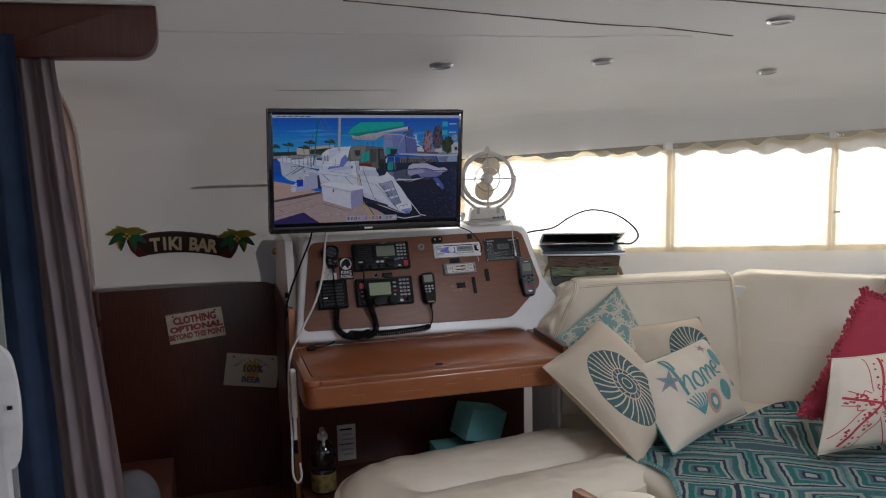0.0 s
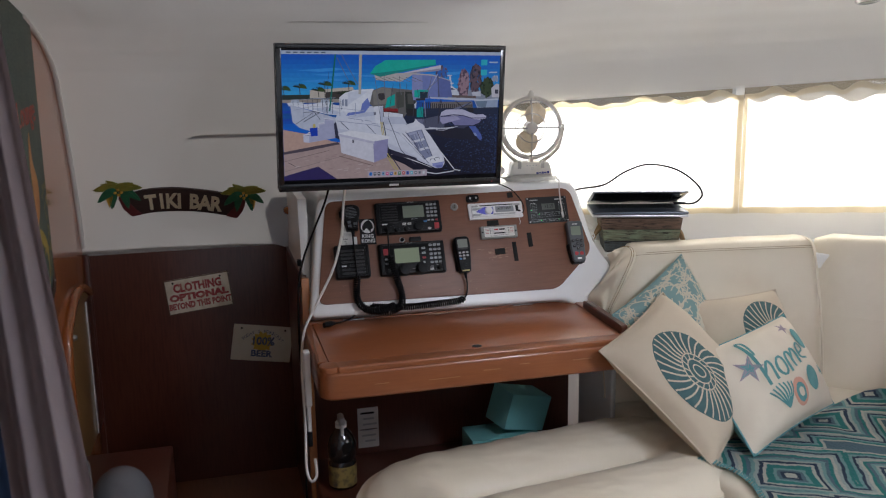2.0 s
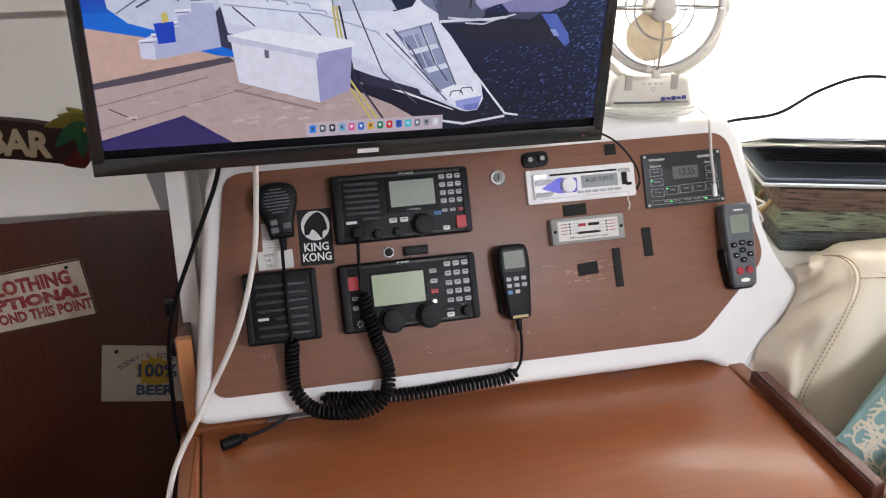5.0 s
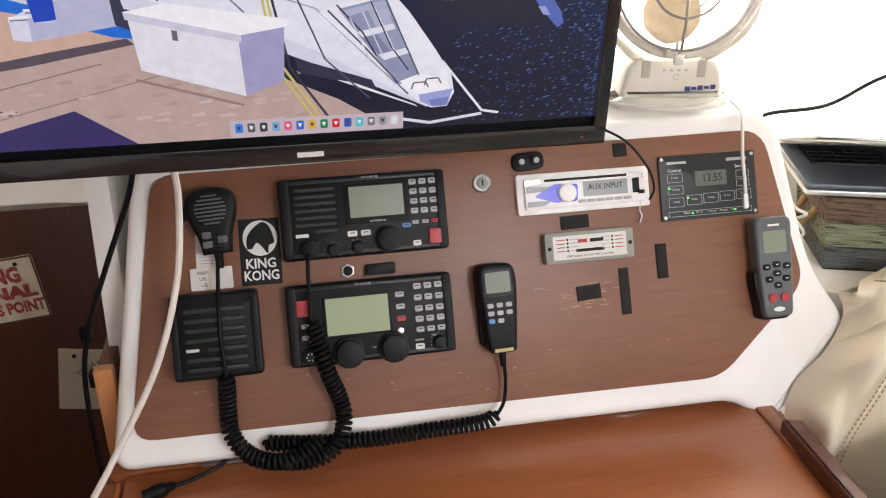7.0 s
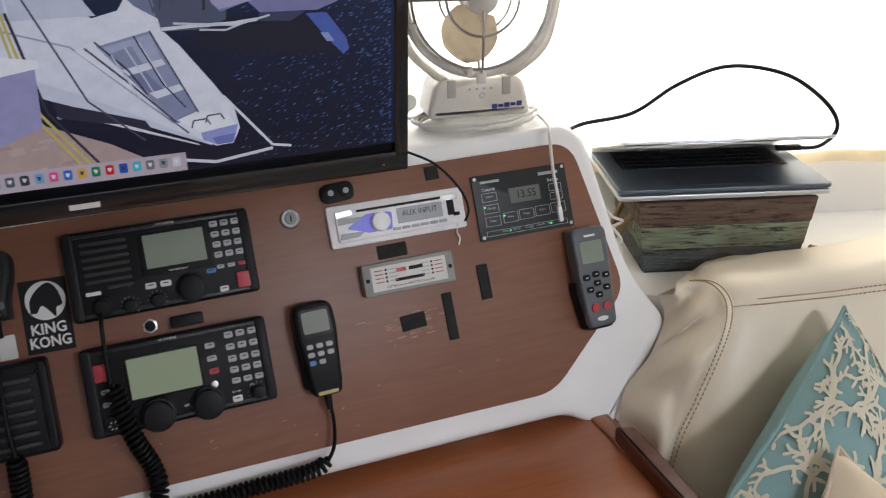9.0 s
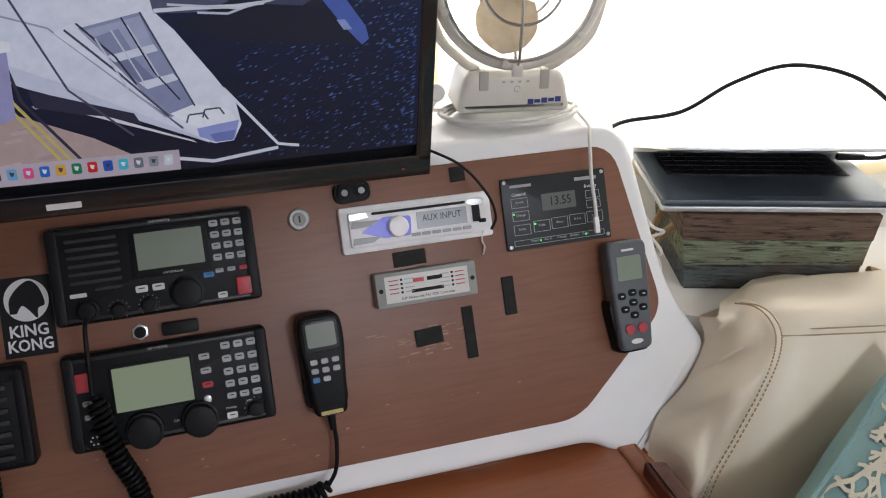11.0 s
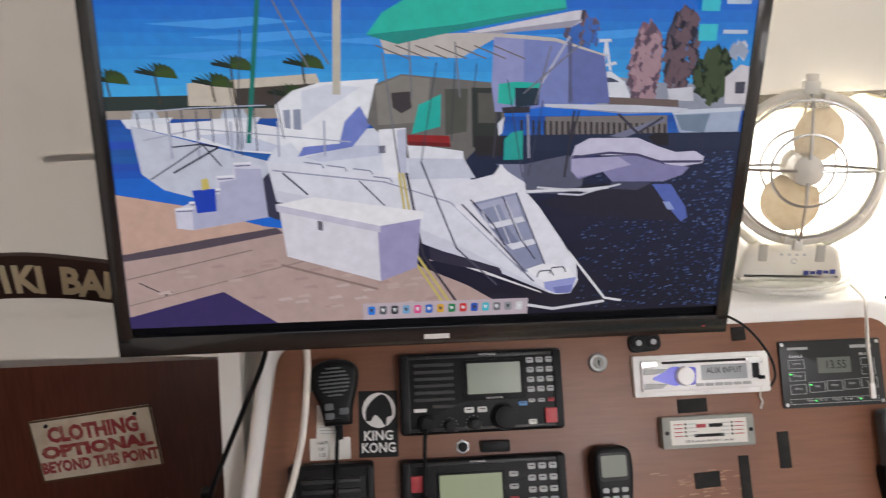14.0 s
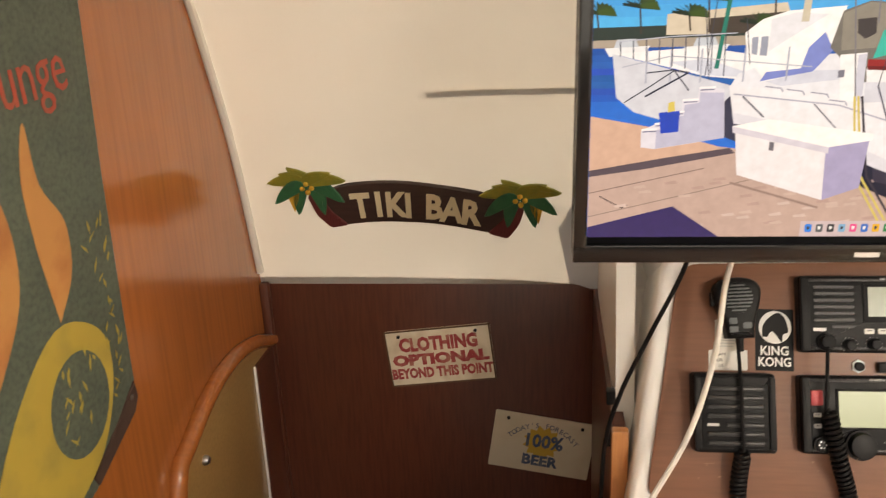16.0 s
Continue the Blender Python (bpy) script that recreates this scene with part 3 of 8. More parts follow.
for i in range(8):
    w = 2 * math.sqrt(max(0, 0.020 ** 2 - (0.0175 - 0.005 * i) ** 2))
    part("grille_rib", box(w, 0.0022, 0.0016, (0, 0.013 + 0.0175 - 0.005 * i, 0.0355), 0.0005), SLATE, MC)
for x, y, w in ((-0.009, -0.019, 0.011), (-0.009, -0.031, 0.012), (0.010, -0.026, 0.012)):
    part("button", slab(rect(w, 0.0085, 0.002, x, y), 0.0022, (0, 0, 0.0335), 0.0008), SLATE, MC)
part("cord_boot", cyl(0.006, 0.02, (0.001, -0.043, 0.017), 16, 0.001, 0.0045, Matrix.Rotation(radians(90), 4, "X")), RUBBER, MC)
part("talk_switch", box(0.006, 0.02, 0.012, (-0.033, 0.013, 0.018), 0.002), RUBBER, MC)

# command handset
HM = on_panel("command_handset", 0.079, -0.138, "black command handset with a small display in a cradle", "handset", 1)
part("cradle", slab(rect(0.052, 0.104, 0.008, 0, -0.002), 0.012, (0, 0, 0), 0.003), BLACK, HM)
part("shell", slab(rounded([(-0.019, -0.062), (0.019, -0.062), (0.0275, 0.03), (0.025, 0.06), (-0.025, 0.06), (-0.0275, 0.03)], [0.008, 0.008, 0.02, 0.014, 0.014, 0.02]), 0.026, (0, 0, 0.008), 0.006, 3), BLACK, HM)
part("display_frame", slab(rect(0.040, 0.036, 0.006, 0, 0.034), 0.0012, (0, 0, 0.034), 0.0005), RIB, HM)
part("display", slab(rect(0.034, 0.028, 0.003, 0, 0.035), 0.0006, (0, 0, 0.0352)), LCD_PALE, HM, "pale grey display")
for j in range(3):
    for i in range(3):
        if not (j == 2 and i == 2):
            part("key", slab(rect(0.0085, 0.0062, 0.002, -0.013 + 0.0128 * i, 0.004 - 0.0105 * j, 2), 0.002, (0, 0, 0.034), 0.0006, 1), BLUE_KEY if (i, j) == (0, 2) else GREY_KEY, HM)
for i in range(5):
    part("grille_rib", box(0.026, 0.0018, 0.001, (0.001, -0.033 - 0.0042 * i, 0.0345), 0.0004), RUBBER, HM)
part("name_strip", slab(rect(0.026, 0.0045, 0.001, 0, -0.0575), 0.0008, (0, 0, 0.0335)), mat("gold_strip", (0.45, 0.36, 0.12), 0.4), HM)
part("cord_boot", cyl(0.0055, 0.022, (0, -0.06, 0.02), 14, 0.001, 0.004, Matrix.Rotation(radians(90), 4, "X")), RUBBER, HM)

# car stereo
CD = on_panel("stereo", 0.221, 0.012, "white stereo with a round knob lit in blue", "stereo")
part("frame", slab(rect(0.196, 0.057, 0.004), 0.008, (0, 0, 0), 0.002), WHITE_PLASTIC, CD)
part("face", slab(rect(0.176, 0.043, 0.004, 0.0, 0.0), 0.006, (0, 0, 0.007), 0.002), WHITE_PLASTIC, CD)
part("disc_slot", slab(rect(0.122, 0.0034, 0.0015, 0.002, 0.0175), 0.0004, (0, 0, 0.0132)), INK, CD)
for sx in (-1, 1):
    part("trim", slab(rounded([(sx * 0.064, 0.014), (sx * 0.087, 0.012), (sx * 0.087, 0.019), (sx * 0.066, 0.020)], 0.001, 2), 0.0006, (0, 0, 0.0128)), STEEL, CD)
part("light_ring", slab(rounded([(-0.075, -0.004), (-0.045, -0.014), (-0.012, -0.014), (-0.010, 0.010), (-0.045, 0.012)], 0.004, 3), 0.0006, (0, 0, 0.013)), BLUE_GLOW, CD)
part("knob", cyl(0.0135, 0.012, (-0.029, -0.0015, 0.013), 30, 0.002, 0.0125), WHITE_PLASTIC, CD)
for y in (0.006, -0.014):
    part("button", slab(rounded([(-0.086, y - 0.004), (-0.060, y - 0.003), (-0.050, y + 0.003), (-0.084, y + 0.004)], 0.001, 2), 0.0015, (0, 0, 0.013), 0.0005, 1), GREY_KEY, CD)
part("display", slab(rect(0.066, 0.021, 0.001, 0.030, 0.002), 0.0006, (0, 0, 0.013)), mat("stereo_lcd", (0.30, 0.32, 0.34), 0.3), CD, "grey display reading AUX INPUT")
lettering("AUX INPUT", 0.0115, Matrix.Translation((0.030, 0.004, 0.0137)), INK, CD, 0.0001, wide=0.86)
for i in range(6):
    part("button", slab(rect(0.0115, 0.0042, 0.001, -0.006 + 0.0135 * i, -0.0145, 2), 0.0016, (0, 0, 0.013), 0.0005, 1), GREY_KEY, CD)
part("usb_cover", slab(rect(0.010, 0.021, 0.001, 0.0755, 0.002), 0.0012, (0, 0, 0.013)), INK, CD)
part("plug", box(0.008, 0.005, 0.006, (0.082, -0.008, 0.016), 0.001), RUBBER, CD)

# battery monitor
LK = on_panel("battery_monitor", 0.413, 0.005, "black battery monitor panel with a digital readout", "monitor panel")
part("plate", slab(rect(0.151, 0.094, 0.003), 0.004, (0, 0, 0), 0.001), MONITOR, LK)
part("display", slab(rect(0.049, 0.022, 0.001, 0.004, 0.011), 0.0006, (0, 0, 0.004)), mat("dim_lcd", (0.10, 0.11, 0.095), 0.4), LK, "grey readout showing 13.55")
lettering("13.55", 0.0165, Matrix.Translation((0.006, 0.011, 0.0048)), INK, LK, 0.0001, wide=0.9)
for sx in (-1, 1):
    for sy in (-1, 1):
        part("screw", cyl(0.0026, 0.0012, (sx * 0.0705, sy * 0.042, 0.004), 12, 0.0004), STEEL, LK)
part("title_bar", box(0.030, 0.0036, 0.0003, (-0.048, 0.036, 0.0041), 0), GREY_KEY, LK)
part("maker_mark", box(0.032, 0.0045, 0.0003, (0.046, 0.036, 0.0041), 0), GREY_KEY, LK)


def touch_key(x, y, w, h, words, led=False):
    rim = joined(*[box(*d, (x + ox, y + oy, 0.0042), 0) for d, ox, oy in (((w, 0.0006, 0.0003), 0, h / 2), ((w, 0.0006, 0.0003), 0, -h / 2), ((0.0006, h, 0.0003), w / 2, 0), ((0.0006, h, 0.0003), -w / 2, 0))])
    part("key_outline", rim, GREY_KEY, LK)
    lettering(words, 0.0046, Matrix.Translation((x, y + 0.001, 0.0042)), GREY_KEY, LK, 0.0001)
    if led:
        part("led", box(0.0026, 0.0022, 0.0006, (x - w / 2 + 0.002, y + h * 0.25, 0.0043), 0), GREEN_LED, LK)


lettering("Control", 0.0062, Matrix.Translation((-0.052, 0.025, 0.0042)), PRINT, LK, 0.0001)
lettering("Battery", 0.0062, Matrix.Translation((0.052, 0.025, 0.0042)), PRINT, LK, 0.0001)
touch_key(-0.052, 0.014, 0.023, 0.012, "Invert")
touch_key(-0.052, -0.003, 0.023, 0.012, "Charge", True)
touch_key(-0.052, -0.021, 0.023, 0.013, "Setup")
touch_key(-0.024, -0.019, 0.023, 0.014, "Volts", True)
touch_key(0.002, -0.018, 0.023, 0.014, "Amps")
touch_key(0.028, -0.017, 0.023, 0.014, "A hrs")
touch_key(0.054, -0.016, 0.023, 0.014, "Time")
touch_key(0.054, 0.014, 0.020, 0.010, "")
touch_key(0.054, 0.001, 0.020, 0.010, "")
touch_key(0.0, -0.038, 0.13, 0.007, "Status      AC In      Charge    Accept    Float")
for x in (-0.028, 0.038):
    part("led", box(0.0026, 0.0022, 0.0006, (x, -0.0378, 0.0043), 0), GREEN_LED, LK)

# modem box
MD = on_panel("radio_modem", 0.2205, -0.066, "small grey modem box with a white label", "modem")
part("case", slab(rect(0.131, 0.043, 0.003), 0.016, (0, 0, 0), 0.0025), GREY_CASE, MD)
part("label", slab(rect(0.108, 0.033, 0.001), 0.0005, (0, 0, 0.016)), PAPER, MD, "white printed label")
for sx in (-1, 1):
    part("screw", cyl(0.0028, 0.001, (sx * 0.0595, 0, 0.016), 12), INK, MD)
    for i in range(4):
        part("led", cyl(0.0016, 0.0005, (sx * 0.033, 0.011 - 0.0052 * i, 0.0165), 10), INK, MD)
        part("print", box(0.012, 0.0012, 0.0003, (sx * 0.043, 0.011 - 0.0052 * i, 0.0165), 0), RED_KEY, MD)
        part("print", box(0.012, 0.0012, 0.0003, (sx * 0.023, 0.011 - 0.0052 * i, 0.0165), 0), mat("pale_print", (0.35, 0.5, 0.5), 0.6) if i == 0 and sx == -1 else GREY_KEY, MD)
part("title_bar", box(0.014, 0.005, 0.0003, (-0.011, 0.008, 0.0165), 0), RED_KEY, MD)
part("title_bar", box(0.020, 0.005, 0.0003, (0.010, 0.008, 0.0165), 0), INK, MD)
part("bar", box(0.042, 0.0042, 0.0003, (0, -0.005, 0.0165), 0), INK, MD)
lettering("DSP Multimode PACTOR Controller", 0.0046, Matrix.Translation((0, -0.0125, 0.0166)), INK, MD, 0.0001)

# key switch, socket, tapes
KS = on_panel("key_switch", 0.076, 0.034, "round chrome key switch", "switch")
part("ring", lathe([(0.0135, 0), (0.0135, 0.002), (0.0115, 0.004), (0.0095, 0.004), (0.0092, 0.003)]), NICKEL, KS)
part("barrel", cyl(0.0075, 0.0055, (0, 0, 0.001), 20, 0.001), mat("worn_steel", (0.24, 0.235, 0.22), 0.55, 0.7, spots=(0.14, 0.135, 0.12), scale=90), KS)
part("keyhole", box(0.0022, 0.008, 0.0006, (0, 0, 0.0066), 0), INK, KS)
US = on_panel("power_socket", 0.1435, 0.059, "black oval double socket", "socket", 3)
part("plate", slab(rounded(rect(0.046, 0.026), 0.0125, 6), 0.008, (0, 0, 0), 0.003), BLACK, US)
for sx in (-1, 1):
    part("cap", cyl(0.0088, 0.004, (sx * 0.0105, 0, 0.008), 22, 0.001), RUBBER, US)
    part("badge", cyl(0.004, 0.0006, (sx * 0.0105, 0, 0.012), 16), GREY_KEY, US)
for u, v, w, h, a in ((0.282, 0.066, 0.02, 0.019, 2), (0.206, -0.031, 0.042, 0.019, 1), (0.2185, -0.1325, 0.036, 0.021, 3), (0.273, -0.136, 0.0145, 0.067, 1), (0.3325, -0.098, 0.0165, 0.05, 1)):
    t_ = on_panel("hook_tape", u, v, "black hook-and-loop tape stuck to the panel", "tape", a, group="tape patches")
    part("strip", slab(rect(w, h, 0.001), 0.0022, bev=0.0006, seg=1), TAPE, t_)
PJ = on_panel("panel_jack", -0.119, -0.070, "steel panel jack with a black cap", "jack")
part("nut", cyl(0.0095, 0.004, (0, 0, 0), 6, 0.0008), STEEL, PJ)
part("cap", cyl(0.0065, 0.010, (0, 0, 0), 18, 0.0015), RUBBER, PJ)
PB = on_panel("plastic_clip", -0.075, -0.071, "small black plastic clip", "clip")
part("block", box(0.040, 0.015, 0.012, (0, 0, 0.006), 0.003), BLACK, PB)

# handheld remote
RC = on_panel("pilot_remote", 0.494, -0.120, "slate grey autopilot remote with red keys in a cradle", "remote")
part("cradle", slab(rounded([(-0.022, -0.078), (0.022, -0.078), (0.0305, -0.02), (0.0305, -0.005), (-0.0305, -0.005), (-0.0305, -0.02)], 0.008), 0.022, (0, 0, 0), 0.004), BLACK, RC)
part("shell", slab(rounded([(-0.023, -0.074), (0.023, -0.074), (0.0275, 0.0), (0.0295, 0.072), (-0.0295, 0.072), (-0.0275, 0.0)], [0.010, 0.010, 0.03, 0.012, 0.012, 0.03]), 0.022, (0, 0, 0.009), 0.006, 3), SLATE, RC)
part("display", slab(rect(0.036, 0.032, 0.003, 0, 0.036), 0.0006, (0, 0, 0.0312)), LCD_GREY, RC, "grey display")
part("maker_mark", box(0.018, 0.003, 0.0003, (0, 0.060, 0.0311), 0), PRINT, RC)
for x, y in ((-0.016, 0.0), (0.0, 0.003), (0.016, 0.0), (-0.013, -0.018), (0.014, -0.018), (0.0, -0.027), (0.0, -0.010)):
    part("key", slab(rounded(rect(0.0115, 0.0095, 0, x, y), 0.0045, 3), 0.0026, (0, 0, 0.031), 0.001), BLACK, RC)
    part("print", box(0.004, 0.001, 0.0002, (x, y, 0.0337), 0), PRINT, RC)
for x in (-0.0095, 0.0095):
    part("red_key", cyl(0.0068, 0.003, (x, -0.045, 0.031), 20, 0.001), RED_KEY, RC, "round red key")
part("maker_mark", slab(oval(0.009, 0.0035, 0, -0.062, 16), 0.0003, (0, 0, 0.031)), PRINT, RC)

WORN = mat("scuffed_veneer", (0.36, 0.19, 0.11), 0.7, spots=(0.24, 0.11, 0.06), scale=60)
rng = random.Random(21)
for i in range(60):
    if i < 40:
        u, v = rng.gauss(0.215, 0.028), rng.gauss(-0.137, 0.010)
    else:
        u, v = rng.uniform(-0.38, 0.42), rng.uniform(-0.255, -0.20)
    w, h = rng.uniform(0.003, 0.016) * (1 if i < 40 else 0.45), rng.uniform(0.0008, 0.003)
    part("scuff", slab(rounded([(u - w / 2, v - h / 2), (u + w / 2, v - h * 0.2), (u + w * 0.4, v + h / 2), (u - w * 0.4, v + h * 0.3)], 0.001, 2), 0.0002, (0, 0, 0.0021)), WORN, console)


# cords
def wind(path, r, pitch, start, end, steps=12):
    """A coiled stretch of cord round a smooth line."""
    line = smooth_path(path, 24)
    acc = [0.0]
    for a, b in zip(line, line[1:]):
        acc.append(acc[-1] + (b - a).length)
    total = acc[-1]
    out, turns = [], total / pitch
    k = int(turns * steps)
    idx = 0
    for i in range(k + 1):
        s = total * i / k
        while idx < len(acc) - 2 and acc[idx + 1] < s:
            idx += 1
        f = (s - acc[idx]) / max(1e-9, acc[idx + 1] - acc[idx])
        p = line[idx].lerp(line[idx + 1], f)
        d = (line[idx + 1] - line[idx]).normalized()
        side = Vector((0, 0, 1)) - d * d.z
        side = side.normalized() if side.length > 0.2 else d.orthogonal().normalized()
        up = d.cross(side)
        ease = min(1, i / steps, (k - i) / steps)
        a = 2 * math.pi * i / steps
        out.append(p + r * ease * (side * math.cos(a) + up * math.sin(a)))
    return out


CC = thing("coiled_cord", PANEL, "black coiled microphone cord hanging over the panel", "cord", "microphone cords")
part("straight", tube(smooth_path([(-0.286, -0.045, 0.022), (-0.288, -0.10, 0.044), (-0.288, -0.15, 0.046), (-0.286, -0.185, 0.046)]), 0.0026), RUBBER, CC)
part("coil", tube(wind([(-0.286, -0.185, 0.040), (-0.290, -0.235, 0.020), (-0.288, -0.268, 0.018), (-0.268, -0.294, 0.026), (-0.235, -0.306, 0.036), (-0.20, -0.300, 0.036), (-0.17, -0.288, 0.028)], 0.0092, 0.0072, 0, 1), 0.0029, 7), RUBBER, CC)
C2 = thing("coiled_cord", PANEL, "black coiled radio cord looping down to the table", "cord", "microphone cords")
part("straight", tube(smooth_path([(-0.168, -0.036, 0.032), (-0.172, -0.055, 0.044), (-0.174, -0.10, 0.042), (-0.175, -0.128, 0.040)]), 0.0026), RUBBER, C2)
part("collar", cyl(0.0095, 0.014, (-0.168, -0.036, 0.026), 18, 0.002), RUBBER, C2)
part("coil", tube(wind([(-0.172, -0.128, 0.042), (-0.166, -0.165, 0.040), (-0.158, -0.20, 0.034), (-0.146, -0.235, 0.020), (-0.142, -0.265, 0.018), (-0.155, -0.296, 0.030), (-0.19, -0.310, 0.036), (-0.25, -0.304, 0.030), (-0.276, -0.290, 0.022)], 0.0092, 0.0072, 0, 1), 0.0029, 7), RUBBER, C2)
C3 = thing("coiled_cord", PANEL, "black coiled handset cord along the foot of the panel", "cord", "microphone cords")
part("straight", tube(smooth_path([(0.080, -0.20, 0.02), (0.083, -0.235, 0.018), (0.078, -0.268, 0.018), (0.066, -0.288, 0.016)]), 0.0026), RUBBER, C3)
part("coil", tube(wind([(0.068, -0.284, 0.018), (0.045, -0.293, 0.020), (-0.03, -0.296, 0.016), (-0.10, -0.298, 0.014), (-0.18, -0.294, 0.012), (-0.25, -0.286, 0.012)], 0.0088, 0.0072, 0, 1), 0.0029, 7), RUBBER, C3)
PT = thing("loose_plug", Matrix(), "black cable plug lying on the table", "plug")
part("cable", tube(smooth_path([(-0.285, 3.235, 0.822), (-0.31, 3.222, 0.806), (-0.345, 3.208, 0.800), (-0.372, 3.198, 0.800)]), 0.0028), RUBBER, PT)
part("shell", lathe([(0.004, -0.004), (0.006, 0.0), (0.007, 0.008), (0.009, 0.010), (0.0095, 0.026), (0.0085, 0.028), (0.0085, 0.038), (0.006, 0.0385)], 20), RUBBER, PT).matrix_local = Matrix.Translation((-0.370, 3.199, 0.8005)) @ Matrix.Rotation(radians(22), 4, "Z") @ Matrix.Rotation(radians(-90), 4, "Y")


# ---- chart table ----
desk = thing("chart_table", Matrix(), "varnished mahogany chart table with a hinged lid and raised rail", "table")
frame_out = rounded([(-0.47, 2.772), (0.495, 2.772), (0.52, 3.275), (-0.47, 3.275)], [0.055, 0.055, 0.01, 0.01], 6)
part("carcass", slab(frame_out, 0.080, (0, 0, 0.700), 0.010, 3, both=True), DESK_EDGE, desk)
part("lid", slab(rounded([(-0.435, 2.832), (0.455, 2.832), (0.475, 3.245), (-0.435, 3.245)], [0.03, 0.03, 0.004, 0.004], 5), 0.016, (0, 0, 0.7745), 0.002, 2), DESK, desk)
part("hinge_rail", slab([(-0.455, 3.248), (0.475, 3.248), (0.478, 3.272), (-0.455, 3.272)], 0.018, (0, 0, 0.776), 0.003, 2), DESK_EDGE, desk)
for x in (-0.30, 0.29):
    part("hinge", box(0.07, 0.012, 0.003, (x, 3.246, 0.7935), 0.0008), CHROME, desk, "steel hinge")
for w, dep, x, y in ((0.86, 0.052, 0.012, 2.800), (0.030, 0.40, -0.4535, 3.03), (0.030, 0.40, 0.482, 3.03)):
    part("fiddle_rail", slab(rect(w, dep, 0.006, x, y), 0.016, (0, 0, 0.7795), 0.006, 3), DESK_EDGE, desk)
for x, a in ((-0.4375, 135), (0.4625, 45)):
    part("rail_corner", slab([(x + 0.031 * math.cos(math.pi * 2 * i / 20), 2.805 + 0.031 * math.sin(math.pi * 2 * i / 20)) for i in range(20)], 0.0155, (0, 0, 0.7795), 0.005, 3), DESK_EDGE, desk)
part("side_rail", slab(rounded([(0.452, 2.83), (0.478, 2.835), (0.498, 3.140), (0.470, 3.150)], 0.006), 0.030, (0, 0, 0.786), 0.006, 3), TEAK_DARK, desk)
part("finger_hole", cyl(0.0145, 0.0012, (0.0, 2.852, 0.7905), 24), INK, desk)
part("hole_ring", lathe([(0.0175, 0), (0.0175, 0.0012), (0.0145, 0.0016), (0.0142, 0.0006)]), DESK_EDGE, desk).location = (0.0, 2.852, 0.7905)
for x, l in ((0.02, 0.05), (-0.12, 0.09), (0.12, 0.03), (-0.30, 0.04), (0.3, 0.06)):
    part("scratch", box(l, 0.0012, 0.0016, (x, 2.7716, 0.742 + 0.01 * math.sin(9 * x)), 0), mat("worn_wood", (0.42, 0.20, 0.085), 0.6) if x == 0.02 else bpy.data.materials["worn_wood"], desk)
side_panel = thing("side_panel", Matrix(), "mahogany side panel of the nav station with an orange edge", "panel", kind="structure")
part("panel", box(0.02, 0.60, 0.93, (-0.448, 3.60, 0.465), 0.002), TEAK_DARK, side_panel)
part("edging", box(0.026, 0.018, 0.935, (-0.448, 3.292, 0.4675), 0.005), ORANGE_EDGE, side_panel, "orange wood edging")
knee = tagged(part("kneehole_panel", box(0.98, 0.02, 0.70, (0.045, 3.42, 0.35), 0), TEAK_DARK), "dark mahogany panel under the chart table", "panel", kind="structure")
plinth = tagged(part("kneehole_shelf", box(0.98, 0.42, 0.245, (0.045, 3.20, 0.1225), 0.003), TEAK_DARK), "dark mahogany locker under the chart table", "locker", kind="structure")
console_leg = tagged(part("console_foot", slab(rounded([(0.522, 3.02), (0.548, 3.04), (0.575, 3.30), (0.522, 3.30)], 0.02), 0.60, (0, 0, 0.05), 0.02, 3), CONSOLE), "white moulded end of the nav station", "panel", kind="structure")

leaflet = thing("notice", Matrix.Translation((-0.238, 3.408, 0.343)) @ Matrix.Rotation(radians(90), 4, "X"), "white printed notice on the panel under the table", "notice")
part("sheet", slab(rect(0.075, 0.15, 0.001), 0.001), PAPER, leaflet)
for i in range(6):
    part("print", box(0.05 - 0.012 * (i % 2), 0.007, 0.0003, (-0.002 + 0.004 * (i % 3), 0.055 - 0.021 * i, 0.0012), 0), INK if i == 0 else GREY_KEY, leaflet)
part("line", box(0.06, 0.003, 0.0003, (0, -0.006, 0.0014), 0), INK, leaflet)

DARK_GLASS = mat("dark_bottle", (0.012, 0.010, 0.010), 0.12, coat=0.6)
bottle = thing("spray_bottle", Matrix.Translation((-0.365, 3.185, 0.246)), "dark bottle with a white trigger top and gold label", "bottle")
part("flask", lathe([(0.038, 0.0), (0.046, 0.005), (0.046, 0.085), (0.041, 0.096), (0.047, 0.112), (0.047, 0.150), (0.038, 0.178), (0.020, 0.200), (0.016, 0.212)]), DARK_GLASS, bottle)
part("label", lathe([(0.0462, 0.012), (0.0466, 0.014), (0.0466, 0.080), (0.0462, 0.082)]), mat("gold_label", (0.30, 0.22, 0.07), 0.45, spots=(0.03, 0.025, 0.03), scale=45, mixspots=0.5), bottle, "gold and dark printed label")
part("collar", cyl(0.019, 0.018, (0, 0, 0.206), 20, 0.002), WHITE_PLASTIC, bottle)
part("trigger", box(0.020, 0.055, 0.026, (0, -0.006, 0.234), 0.008, 3), SILVER, bottle, "grey trigger head")
part("lever", box(0.010, 0.008, 0.035, (0, -0.030, 0.205), 0.003), WHITE_PLASTIC, bottle)

